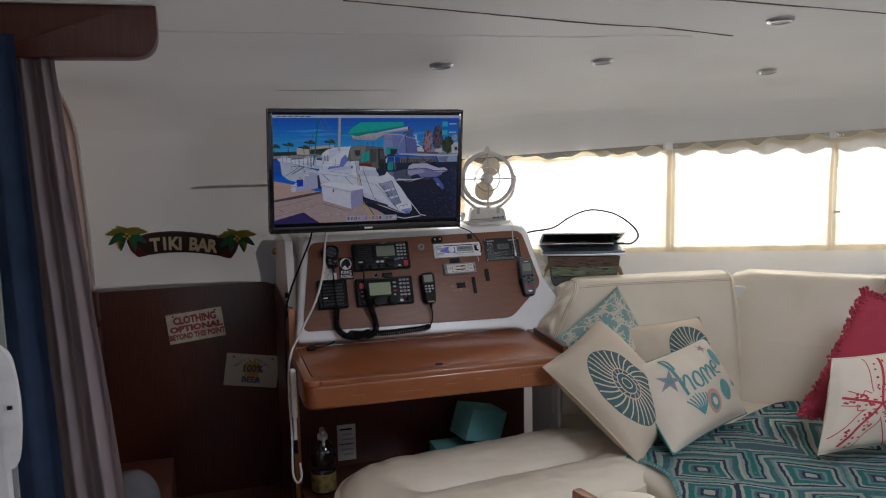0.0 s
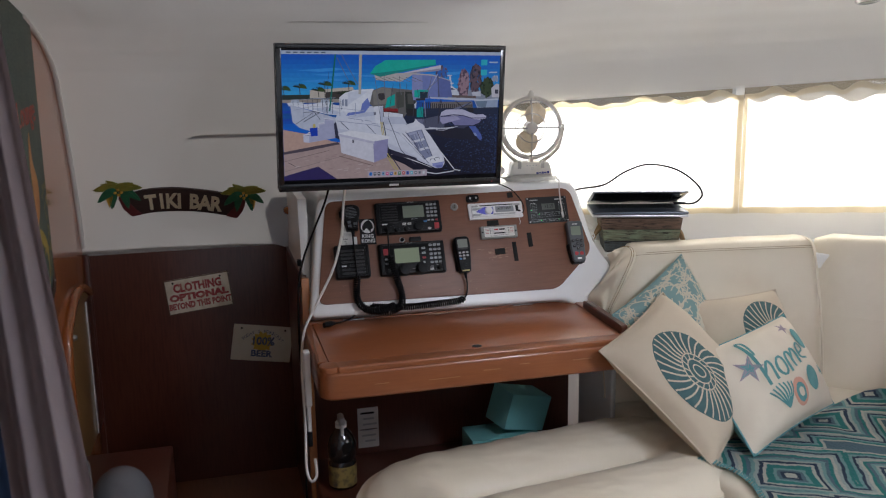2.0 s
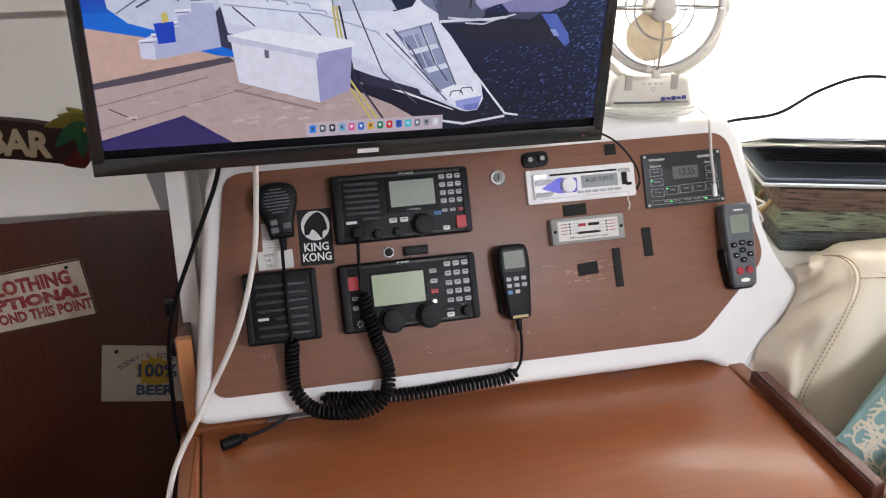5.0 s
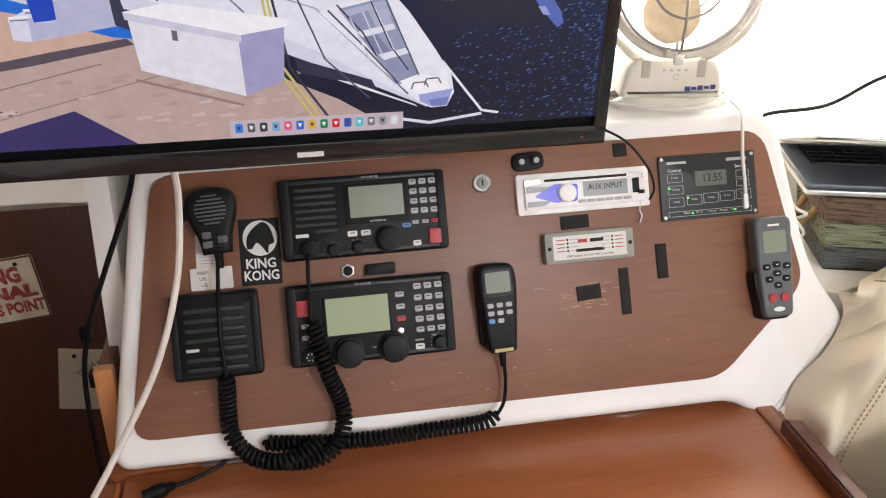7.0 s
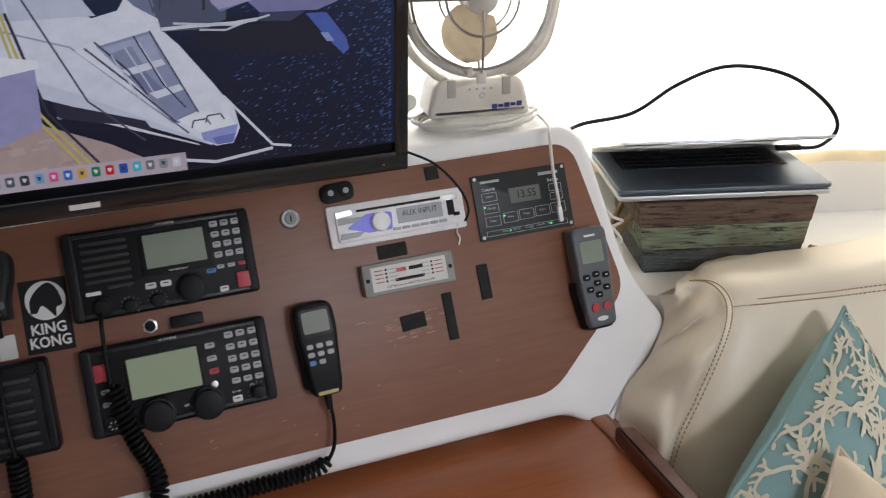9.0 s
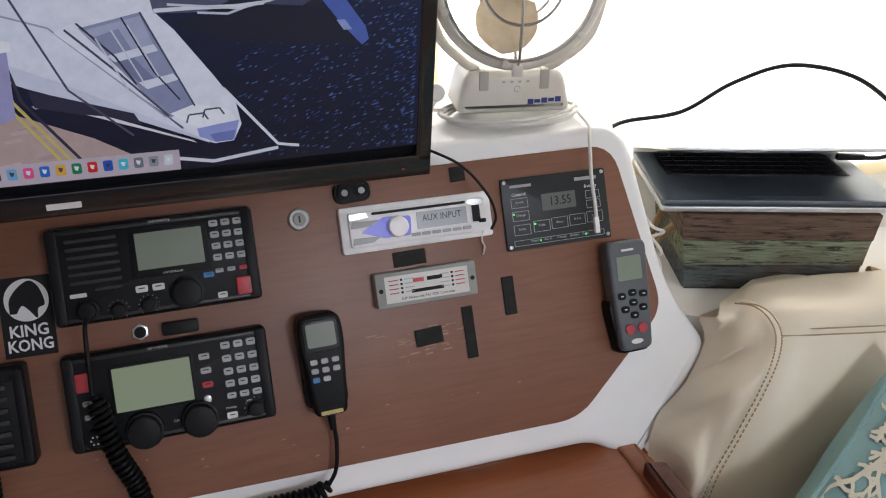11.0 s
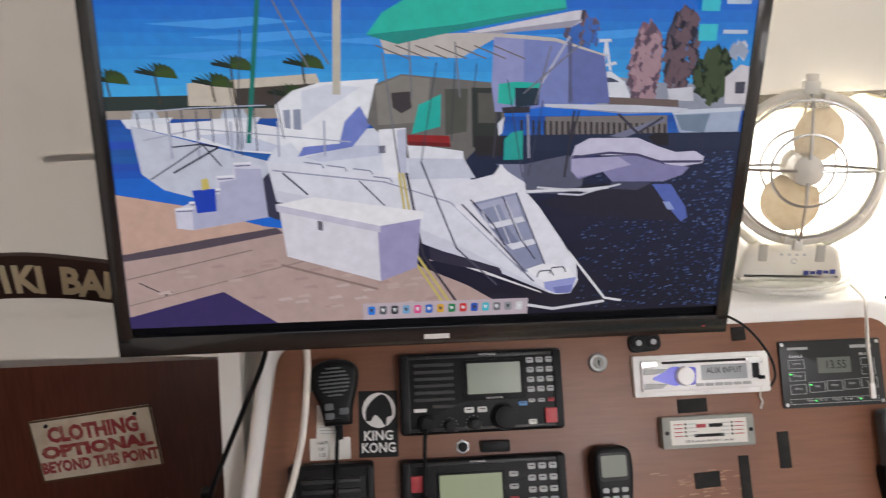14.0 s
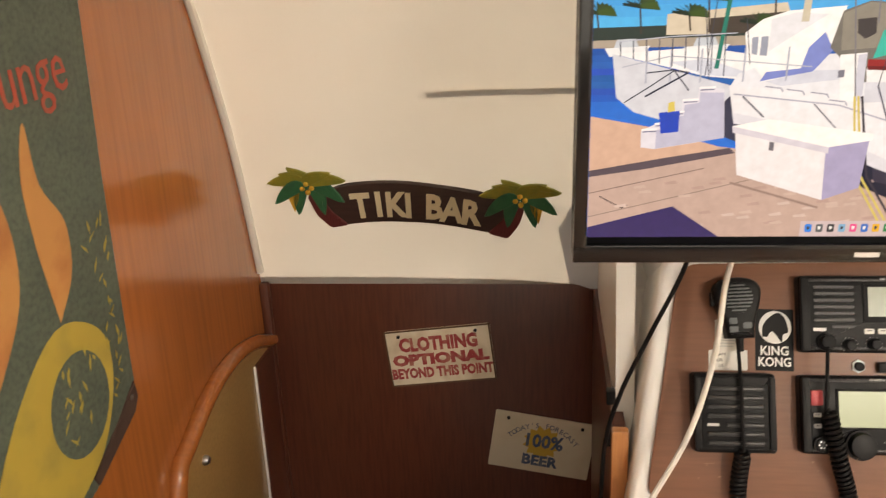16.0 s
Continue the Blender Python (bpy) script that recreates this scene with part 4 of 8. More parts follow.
AQUA = mat("aqua_card", (0.16, 0.42, 0.41), 0.75, spots=(0.13, 0.36, 0.35), scale=10)
gift = thing("aqua_box", Matrix.Translation((0.20, 3.20, 0.246)), "aqua cardboard box with its lid tipped up", "box")
part("carton", box(0.24, 0.13, 0.118, (-0.01, 0, 0.059), 0.003), AQUA, gift)
part("lid", box(0.175, 0.11, 0.125, (0, 0, 0), 0.003, m=Matrix.Translation((0.055, -0.005, 0.197)) @ Matrix.Rotation(radians(16), 4, "Y") @ Matrix.Rotation(radians(18), 4, "Z")), AQUA, gift, "tipped-up aqua lid")

# ---- settee ----
BASE = mat("settee_base", (0.62, 0.60, 0.55), 0.45, spots=(0.54, 0.52, 0.47), scale=6)
STITCH = mat("tan_stitch", (0.34, 0.23, 0.11), 0.8)
base = tagged(part("settee_base", joined(box(2.1, 1.35, 0.34, (1.6, 2.25, 0.17), 0.01), box(1.02, 0.66, 0.25, (0.10, 2.62, 0.125), 0.01)), BASE), "white moulded settee base", "settee base", kind="structure")
shelf_b = tagged(part("window_shelf", slab([(0.50, 3.38), (0.60, 3.30), (0.72, 3.21), (1.33, 3.08), (2.40, 2.25), (2.64, 2.4), (2.64, 2.95), (0.50, 3.72)], 0.05, (0, 0, 0.882), 0.006), GELCOAT), "white moulded shelf behind the settee", "shelf", kind="structure")
settee = thing("settee", Matrix(), "cream vinyl corner settee with a padded back", "settee")


def bulge_pad(p0, p1, z0, z1, thick, lean, puff=0.03, nu=24, nv=16, wrinkle=0.004):
    """A padded back cushion between two plan points, leaning back."""
    a, b = Vector((*p0, 0)), Vector((*p1, 0))
    d = (b - a).normalized()
    n = Vector((d.y, -d.x, 0))
    length = (b - a).length

    def fn(u, v):
        ang = 2 * math.pi * v
        c, s = math.cos(ang), math.sin(ang)
        sq = lambda q, e: math.copysign(abs(q) ** e, q)
        depth, rise = sq(c, 0.35), sq(s, 0.35)
        end = min(1.0, (min(u, 1 - u) * length / 0.03)) ** 0.5
        w = Vector(a + d * (length * u))
        zz = (z0 + z1) / 2 + rise * (z1 - z0) / 2 * (0.93 + 0.07 * end)
        off = depth * thick / 2 * (0.6 + 0.4 * end) + (puff * math.sin(math.pi * u) ** 0.5 * math.cos(math.pi * (zz - (z0 + z1) / 2) / (z1 - z0)) if depth > 0 else 0)
        off -= lean * (zz - z0)
        off += wrinkle * noise.noise(Vector((w.x * 9, w.y * 9, zz * 5)))
        w += n * off
        return (w.x, w.y, zz)
    return grid_surface(fn, nu, nv * 4)


part("seat", slab(rounded([(0.56, 1.66), (2.55, 1.66), (2.55, 2.2), (1.78, 2.76), (1.33, 3.05), (0.54, 3.12)], 0.06), 0.145, (0, 0, 0.338), 0.04, 5), LEATHER, settee)
EDGE = smooth_path([(0.512, 3.165, 0.556), (0.506, 3.175, 0.637), (0.506, 3.185, 0.736), (0.512, 3.200, 0.800), (0.532, 3.215, 0.828), (0.582, 3.232, 0.862), (0.618, 3.250, 0.908), (0.613, 3.265, 0.943)], 8)
SEAM = smooth_path([(0.522, 3.080, 0.593), (0.527, 3.100, 0.695), (0.544, 3.110, 0.776), (0.583, 3.120, 0.846), (0.622, 3.130, 0.915), (0.650, 3.150, 0.957), (0.662, 3.185, 0.975), (0.660, 3.225, 0.975), (0.640, 3.258, 0.962)], 8)


def along(path, f):
    """A point at the share f of a path's length."""
    k = f * (len(path) - 1)
    i = min(int(k), len(path) - 2)
    return path[i].lerp(path[i + 1], k - i)


bm = bulge_pad((0.66, 3.085), (1.345, 3.012), 0.47, 0.985, 0.13, 0.28, wrinkle=0.008, nu=40)
for v_ in bm.verts:
    f = max(0.0, min(1.0, (0.98 - v_.co.x) / 0.32))
    z = min(0.96, max(0.60, v_.co.z))
    goal = min(SEAM[:-16], key=lambda p: abs(p.z - z))
    v_.co.x += f * (goal.x - 0.662)
    if f > 0.8:
        v_.co.y += (f - 0.8) / 0.2 * 0.012
part("back_cushion", bm, LEATHER, settee)
part("back_cushion", bulge_pad((1.285, 3.045), (2.31, 2.09), 0.47, 0.99, 0.13, 0.28, wrinkle=0.008), LEATHER, settee)


def end_point(u, v):
    """The gathered end of the back: from the outer edge over to the seam and in behind it."""
    a, b = along(EDGE, v), along(SEAM, v)
    w = min(1.0, u / 0.7)
    p = a.lerp(b, w)
    puff = math.sin(math.pi * w)
    gather = math.sin(34 * v - 9 * w * (v - 0.75) + 2.5 * noise.noise(Vector((v * 4, w * 2, 1)))) * 0.017 * puff * (0.5 + 0.5 * (1 - w))
    p += Vector((-0.3, -0.9, 0.25)).normalized() * (0.022 * puff + gather + 0.004 * noise.noise(Vector((v * 9, w * 5, 4))))
    if u > 0.7:
        p += Vector((0.16, 0.10, -0.02)) * ((u - 0.7) / 0.3)
    return p


part("back_end", grid_surface(end_point, 30, 70), LEATHER, settee, smooth=80)
part("end_filling", grid_surface(lambda u, v: along(EDGE, v).lerp(along(EDGE, v) + Vector((0.20, 0.05, 0)), u), 6, 20), LEATHER, settee, smooth=80)
part("piping", tube(smooth_path([(1.27, 2.92, 0.50), (1.283, 2.965, 0.70), (1.30, 3.03, 0.90), (1.315, 3.085, 0.972), (1.325, 3.15, 0.985)]), 0.004), LEATHER, settee)


def stitched(points, steps, name="stitching"):
    line = smooth_path(points, steps)
    bits = []
    for a, b in zip(line[::1], line[1::1]):
        bits.append(tube([a, a.lerp(b, 0.62)], 0.0011, 5))
    part(name, joined(*bits), STITCH, settee)


for dx in (0.0, 0.008):
    stitched([tuple(p + Vector((dx - 0.004, -0.004 - dx * 0.2, 0.003))) for p in SEAM[::6]], 8)
    stitched([(0.672, 3.168 + dx, 0.955 + dx * 0.6), (0.74, 3.140 + dx, 0.961 + dx * 0.6), (0.85, 3.106 + dx, 0.967 + dx * 0.6), (1.10, 3.065 + dx, 0.968 + dx * 0.6), (1.30, 3.050 + dx, 0.964 + dx * 0.6)], 28)

nav_seat = thing("seat_cushion", Matrix(), "cream vinyl U-shaped seat cushion with a sunken middle", "cushion")
AX0, AX1, RAD = Vector((-0.125, 2.60)), Vector((0.46, 2.68)), 0.285


def ring_point(u, v):
    """u runs round the cushion, v from the groove outwards and down the side."""
    straight = (AX1 - AX0).length
    s = u * (2 * straight + 2 * math.pi * 0.25)
    ax = (AX1 - AX0).normalized()
    nx = Vector((-ax.y, ax.x))
    arc = math.pi * 0.25
    if s < straight:
        c, o = AX0 + ax * s, nx
    elif s < straight + arc:
        t = (s - straight) / 0.25
        c, o = AX1, nx * math.cos(t) + ax * math.sin(t)
    elif s < 2 * straight + arc:
        c, o = AX1 - ax * (s - straight - arc), -nx
    else:
        t = (s - 2 * straight - arc) / 0.25
        c, o = AX0, -nx * math.cos(t) - ax * math.sin(t)
    if v < 0.75:
        d = RAD * v / 0.75
        q = (d - 0.150) / 0.150
        z = 0.385 + 0.115 * math.sqrt(max(0.0, 1 - q * q)) ** 0.8
        if d > RAD * 0.9:
            z = min(z, 0.46)
        d_out = d + 0.004
    else:
        f = (v - 0.75) / 0.25
        d_out = RAD + 0.012 * math.sin(math.pi * f)
        z = 0.455 - 0.20 * f
    p = c + o * d_out
    crease = 0.005 * noise.noise(Vector((p.x * 26 + 3, p.y * 8, 1.3))) * min(1, v * 3) + 0.004 * noise.noise(Vector((p.x * 9, p.y * 30, 4.0)))
    return (p.x, p.y, z + crease)


bm = grid_surface(ring_point, 120, 36)
bmesh.ops.remove_doubles(bm, verts=bm.verts[:], dist=0.0008)
part("bolster", bm, LEATHER, nav_seat)
for k, zz in enumerate((0.432, 0.428)):
    part("stitching", tube([ring_point(0.50 + 0.30 * i / 60, 0.78 + 0.015 * k) for i in range(61)], 0.0012, 5), STITCH, nav_seat)

end_rail = thing("settee_rail", Matrix(), "varnished wooden tray rail at the end of the settee", "rail")
part("tray", slab(rounded([(-0.06, 1.96), (0.22, 2.05), (0.19, 2.17), (-0.05, 2.12)], [0.05, 0.01, 0.01, 0.05]), 0.04, (0, 0, 0.505), 0.008, 3), DESK_EDGE, end_rail)
part("end_post", box(0.03, 0.16, 0.10, (0.215, 2.10, 0.545), 0.006, m=Matrix.Rotation(radians(14), 4, "Z")), DESK_EDGE, end_rail)
part("support", box(0.20, 0.04, 0.51, (0.06, 2.07, 0.255), 0.004), DESK_EDGE, end_rail)


# ---- pillows ----
def pillow_surface(tl, tr, br, bl, thick, sag=0.055):
    tl, tr, br, bl = map(Vector, (tl, tr, br, bl))
    n = (tr - tl).cross(bl - tl).normalized()
    n = -n if n.y > 0 else n

    def at(u, v, side=1, lift=0.0):
        pu, pv = 2 * u - 1, 2 * v - 1
        edge_u, edge_v = (1 - pv * pv), (1 - pu * pu)
        u2 = 0.5 + (u - 0.5) * (1 - sag * edge_u)
        v2 = 0.5 + (v - 0.5) * (1 - sag * edge_v)
        p = tl.lerp(tr, u2).lerp(bl.lerp(br, u2), v2)
        h = thick / 2 * (max(0.0, 1 - abs(pu) ** 2.3) * max(0.0, 1 - abs(pv) ** 2.3)) ** 0.52
        h += (0.009 * noise.noise(p * 9) + 0.004 * noise.noise(p * 23)) * max(0.0, edge_u * edge_v) ** 0.5
        return p + n * (h * side + lift * side)
    return at


def pillow(name, corners, thick, front, back, label, group="settee pillows"):
    at = pillow_surface(*corners, thick)
    c = sum((Vector(q) for q in corners), Vector()) / 4
    ob = thing(name, Matrix.Translation(c), label, "pillow", group)
    inv = Matrix.Translation(-c)
    for nm, side, m_ in (("front", 1, front), ("reverse", -1, back)):
        bm = grid_surface(lambda u, v: inv @ at(u, v, side), 28, 28)
        part(nm, bm, m_, ob, smooth=80)
    rim = [inv @ at(*q) for q in [(i / 20, 0) for i in range(20)] + [(1, i / 20) for i in range(20)] + [(1 - i / 20, 1) for i in range(20)] + [(0, 1 - i / 20) for i in range(20)]]
    part("seam", tube(rim, 0.003, 6, True), back, ob)
    return ob, lambda u, v, lift=0.0015: inv @ at(u, v, 1, lift)


def decal(parent, at, outline, material, name="print", rings=4, lift=0.0015):
    """A printed patch that follows the cloth: a star-shaped outline in u, v."""
    bm = bmesh.new()
    cu, cv = sum(p[0] for p in outline) / len(outline), sum(p[1] for p in outline) / len(outline)
    mid = bm.verts.new(at(cu, cv, lift))
    prev = None
    k = len(outline)
    for r in range(1, rings + 1):
        f = r / rings
        ring = [bm.verts.new(at(cu + (x - cu) * f, cv + (y - cv) * f, lift)) for x, y in outline]
        for j in range(k):
            if prev is None:
                bm.faces.new((mid, ring[j], ring[(j + 1) % k]))
            else:
                bm.faces.new((prev[j], ring[j], ring[(j + 1) % k], prev[(j + 1) % k]))
        prev = ring
    bmesh.ops.recalc_face_normals(bm, faces=bm.faces[:])
    return part(name, bm, material, parent, smooth=80)


def stroke(parent, at, pts, width, material, name="print", lift=0.002):
    """A line of print on the cloth."""
    line = smooth_path([(x, y, 0) for x, y in pts], 6)
    bm = bmesh.new()
    rows = []
    for i, p in enumerate(line):
        d = (line[min(i + 1, len(line) - 1)] - line[max(i - 1, 0)]).normalized()
        o = Vector((-d.y, d.x, 0)) * width / 2
        rows.append((bm.verts.new(at(p.x + o.x, p.y + o.y, lift)), bm.verts.new(at(p.x - o.x, p.y - o.y, lift))))
    for a, b in zip(rows, rows[1:]):
        bm.faces.new((a[0], b[0], b[1], a[1]))
    return part(name, bm, material, parent, smooth=80)


LINEN = mat("linen", (0.57, 0.48, 0.36), 0.9, spots=(0.50, 0.42, 0.31), scale=9, bump=0.35, bscale=800)
CREAM = mat("cream_cotton", (0.67, 0.59, 0.47), 0.9, spots=(0.60, 0.52, 0.41), scale=9, bump=0.35, bscale=800)
TEAL_BACK = mat("teal_cotton", (0.12, 0.30, 0.32), 0.9, spots=(0.16, 0.38, 0.38), scale=40, bump=0.3, bscale=700)
SEA = mat("sea_blue_cotton", (0.21, 0.34, 0.335), 0.9, spots=(0.175, 0.295, 0.30), scale=8, bump=0.3, bscale=700)
CORAL_TAN = mat("coral_print", (0.58, 0.54, 0.42), 0.9)
DEEP = mat("deep_teal_print", (0.055, 0.115, 0.12), 0.9, spots=(0.08, 0.15, 0.15), scale=40)
TEAL = mat("teal_print", (0.10, 0.26, 0.26), 0.9, spots=(0.15, 0.33, 0.32), scale=50)
PEACH = mat("peach_print", (0.58, 0.30, 0.22), 0.9)
LILAC = mat("lilac_print", (0.30, 0.24, 0.28), 0.9)


def spiral_shell(parent, at, cu, cv, ru, rv, clip=lambda u, v: True):
    """A fossil shell: a dark oval with curved pale ribs and a coiled heart."""
    decal(parent, at, oval(ru, rv, cu, cv, 40), DEEP, "shell_print", 8)
    for i in range(28):
        a = 2 * math.pi * i / 28
        pts = []
        for s in range(5):
            f = 0.42 + 0.56 * s / 4
            b = a + 0.5 * (f - 0.4)
            pts.append((cu + ru * f * math.cos(b), cv + rv * f * math.sin(b)))
        stroke(parent, at, pts, 0.013, LINEN, "rib_print", 0.0022)
    for rr in (0.40, 0.27, 0.14):
        ring = [(cu + ru * rr * math.cos(2 * math.pi * i / 18), cv + rv * rr * math.sin(2 * math.pi * i / 18)) for i in range(19)]
        stroke(parent, at, ring, 0.010, LINEN, "coil_print", 0.0022)
    for i in range(14):
        a = 2 * math.pi * i / 14
        stroke(parent, at, [(cu + ru * 0.28 * math.cos(a), cv + rv * 0.28 * math.sin(a)), (cu + ru * 0.40 * math.cos(a + 0.2), cv + rv * 0.40 * math.sin(a + 0.2))], 0.008, LINEN, "rib_print", 0.0022)


blue, at = pillow("throw_pillow", [(0.475, 2.935, 0.822), (0.800, 3.085, 0.965), (0.935, 2.96, 0.62), (0.605, 2.82, 0.485)], 0.17, SEA, SEA, "sea blue pillow printed with pale coral branches")
rng = random.Random(5)
twigs = []


def grow(x, y, a, l, w, depth):
    """A branching coral twig over the face of the pillow."""
    b = a + rng.uniform(-0.5, 0.5)
    mid = (x + l * 0.5 * math.cos(a), y + l * 0.5 * math.sin(a))
    tip = (mid[0] + l * 0.5 * math.cos(b), mid[1] + l * 0.5 * math.sin(b))
    if not all(-0.04 < q < 1.04 for q in (*mid, *tip)):
        return
    twigs.append(([(x, y), mid, tip], w))
    if depth:
        for sd in (-1, 1):
            grow(*tip, b + sd * rng.uniform(0.35, 0.85), l * rng.uniform(0.6, 0.9), w * 0.85, depth - 1)
        grow(*mid, a + rng.choice((-1, 1)) * rng.uniform(0.7, 1.1), l * 0.55, w * 0.8, depth - 1)


for i in range(8):
    for j in range(8):
        x, y, a = (i + rng.uniform(0.2, 0.8)) / 8, (j + rng.uniform(0.2, 0.8)) / 8, rng.uniform(0, 6.28)
        for k in range(2):
            grow(x, y, a + 3.1 * k + rng.uniform(-0.4, 0.4), rng.uniform(0.055, 0.075), 0.0088, 2)
def even(t):
    """Keeps the print as dense on the rounded sides as on the face."""
    t = min(0.997, max(0.003, t))
    return 0.3 * t + 0.7 * (0.5 - 0.5 * math.cos(math.pi * t))


bm = bmesh.new()
for n_, (pts, w) in enumerate(twigs):
    row = []
    for i, (x, y) in enumerate(pts):
        q, p = pts[min(i + 1, 2)], pts[max(i - 1, 0)]
        d = Vector((q[0] - p[0], q[1] - p[1])).normalized() * w * (0.9, 0.85, 0.7)[i]
        lift = 0.002 + 0.0000012 * n_
        row.append((bm.verts.new(at(even(x - d.y), even(y + d.x), lift)), bm.verts.new(at(even(x + d.y), even(y - d.x), lift))))
    for c, d in zip(row, row[1:]):
        bm.faces.new((c[0], d[0], d[1], c[1]))
part("coral_print", bm, CORAL_TAN, blue, "pale coral branch print", smooth=80)["kind"] = "stuff"

shell2, at = pillow("throw_pillow", [(0.715, 2.955, 0.838), (1.13, 3.02, 0.832), (1.17, 2.85, 0.52), (0.79, 2.84, 0.52)], 0.17, LINEN, LINEN, "beige linen pillow printed with a dark shell")
spiral_shell(shell2, at, 0.66, 0.42, 0.30, 0.34)
shell1, at = pillow("throw_pillow", [(0.33, 2.725, 0.782), (0.640, 2.92, 0.885), (0.86, 2.70, 0.58), (0.575, 2.50, 0.490)], 0.19, LINEN, LINEN, "beige linen pillow with a large dark shell print")
spiral_shell(shell1, at, 0.37, 0.53, 0.27, 0.37)
home, at = pillow("throw_pillow", [(0.605, 2.70, 0.745), (1.062, 2.88, 0.785), (1.12, 2.69, 0.54), (0.695, 2.49, 0.510)], 0.18, CREAM, TEAL_BACK, "cream pillow embroidered with the word home and sea shells")
# the word, in strokes
at_home = at
at = lambda u, v, lift=0.0015: at_home(0.52 + (u - 0.56) * 1.35, 0.40 + (v - 0.38) * 1.3, lift)
stroke(home, at, [(0.38, 0.14), (0.385, 0.30), (0.395, 0.52)], 0.020, TEAL, "letter", 0.003)
stroke(home, at, [(0.38, 0.14), (0.41, 0.16), (0.40, 0.28)], 0.014, TEAL, "letter", 0.003)
stroke(home, at, [(0.395, 0.44), (0.43, 0.36), (0.455, 0.40), (0.46, 0.51)], 0.018, TEAL, "letter", 0.003)
stroke(home, at, [(0.52 + 0.033 * math.cos(a * 0.7), 0.435 + 0.07 * math.sin(a * 0.7)) for a in range(10)], 0.018, TEAL, "letter", 0.003)
stroke(home, at, [(0.575, 0.51), (0.578, 0.38), (0.60, 0.36), (0.615, 0.40), (0.617, 0.49)], 0.017, TEAL, "letter", 0.003)
stroke(home, at, [(0.617, 0.42), (0.64, 0.35), (0.66, 0.39), (0.665, 0.48)], 0.017, TEAL, "letter", 0.003)
stroke(home, at, [(0.69, 0.41), (0.735, 0.39), (0.72, 0.33), (0.69, 0.36), (0.69, 0.44), (0.74, 0.46)], 0.016, TEAL, "letter", 0.003)

at = at_home


def star(cu, cv, r, turn, material, name="starfish_print"):
    pts = [(cu + (r if i % 2 == 0 else r * 0.36) * math.cos(turn + math.pi * i / 5), cv + 1.25 * (r if i % 2 == 0 else r * 0.36) * math.sin(turn + math.pi * i / 5)) for i in range(10)]
    decal(home, at, pts, material, name, 3, 0.003)


star(0.21, 0.36, 0.115, 0.2, LILAC)
star(0.21, 0.36, 0.085, 0.2, TEAL)
star(0.74, 0.14, 0.06, 0.5, LILAC)
star(0.88, 0.66, 0.055, 0.1, TEAL)
decal(home, at, oval(0.085, 0.13, 0.53, 0.76, 20), PEACH, "shell_print", 3, 0.003)
decal(home, at, oval(0.055, 0.09, 0.53, 0.77, 20), TEAL, "shell_print", 3, 0.004)
decal(home, at, oval(0.028, 0.045, 0.53, 0.77, 16), CREAM, "shell_print", 3, 0.005)
decal(home, at, oval(0.065, 0.12, 0.72, 0.70, 16), TEAL, "shell_print", 3, 0.003)
decal(home, at, oval(0.06, 0.12, 0.83, 0.30, 16), TEAL, "shell_print", 3, 0.003)
for i in range(7):
    stroke(home, at, [(0.37, 0.84), (0.30 + 0.025 * i, 0.72), (0.25 + 0.035 * i, 0.60 + 0.012 * abs(i - 3))], 0.014, TEAL, "coral_print", 0.003)

RED = mat("crimson_cotton", (0.36, 0.035, 0.06), 0.9, spots=(0.28, 0.025, 0.05), scale=12, bump=0.4, bscale=500)
REDPRINT = mat("red_print", (0.42, 0.04, 0.05), 0.9)
redp, at = pillow("throw_pillow", [(1.385, 2.44, 1.02), (1.72, 2.33, 0.90), (1.47, 2.33, 0.535), (1.13, 2.42, 0.625)], 0.13, RED, RED, "crimson pillow with a ruffled edge")
rng = random.Random(8)
ruff = []
for side in range(4):
    for i in range(46):
        f = i / 46
        for k in range(4):
            u, v = [(f, 0), (1, f), (1 - f, 1), (0, 1 - f)][side]
            p = at(u, v, 0.0)
            o = (at(0.5, 0.5, -0.06) - p) * (k * 0.045 - 0.04) + Vector((rng.uniform(-0.007, 0.007), rng.uniform(-0.012, 0.006), rng.uniform(-0.007, 0.007)))
            bb = bmesh.new()
            bmesh.ops.create_icosphere(bb, subdivisions=1, radius=0.0075, matrix=Matrix.Translation(p + o) @ Euler((rng.uniform(0, 3), rng.uniform(0, 3), 0)).to_matrix().to_4x4() @ Matrix.Diagonal((1.5, 0.7, 0.9, 1)))
            ruff.append(bb)
part("ruffle", joined(*ruff), RED, redp, "crimson tufted ruffle", smooth=None)
coralp, at = pillow("throw_pillow", [(1.135, 2.29, 0.845), (1.50, 2.28, 0.86), (1.45, 2.24, 0.55), (1.07, 2.26, 0.548)], 0.13, CREAM, CREAM, "cream pillow printed with a red sea star")
rng = random.Random(3)
SU, SV = 0.40, 0.47
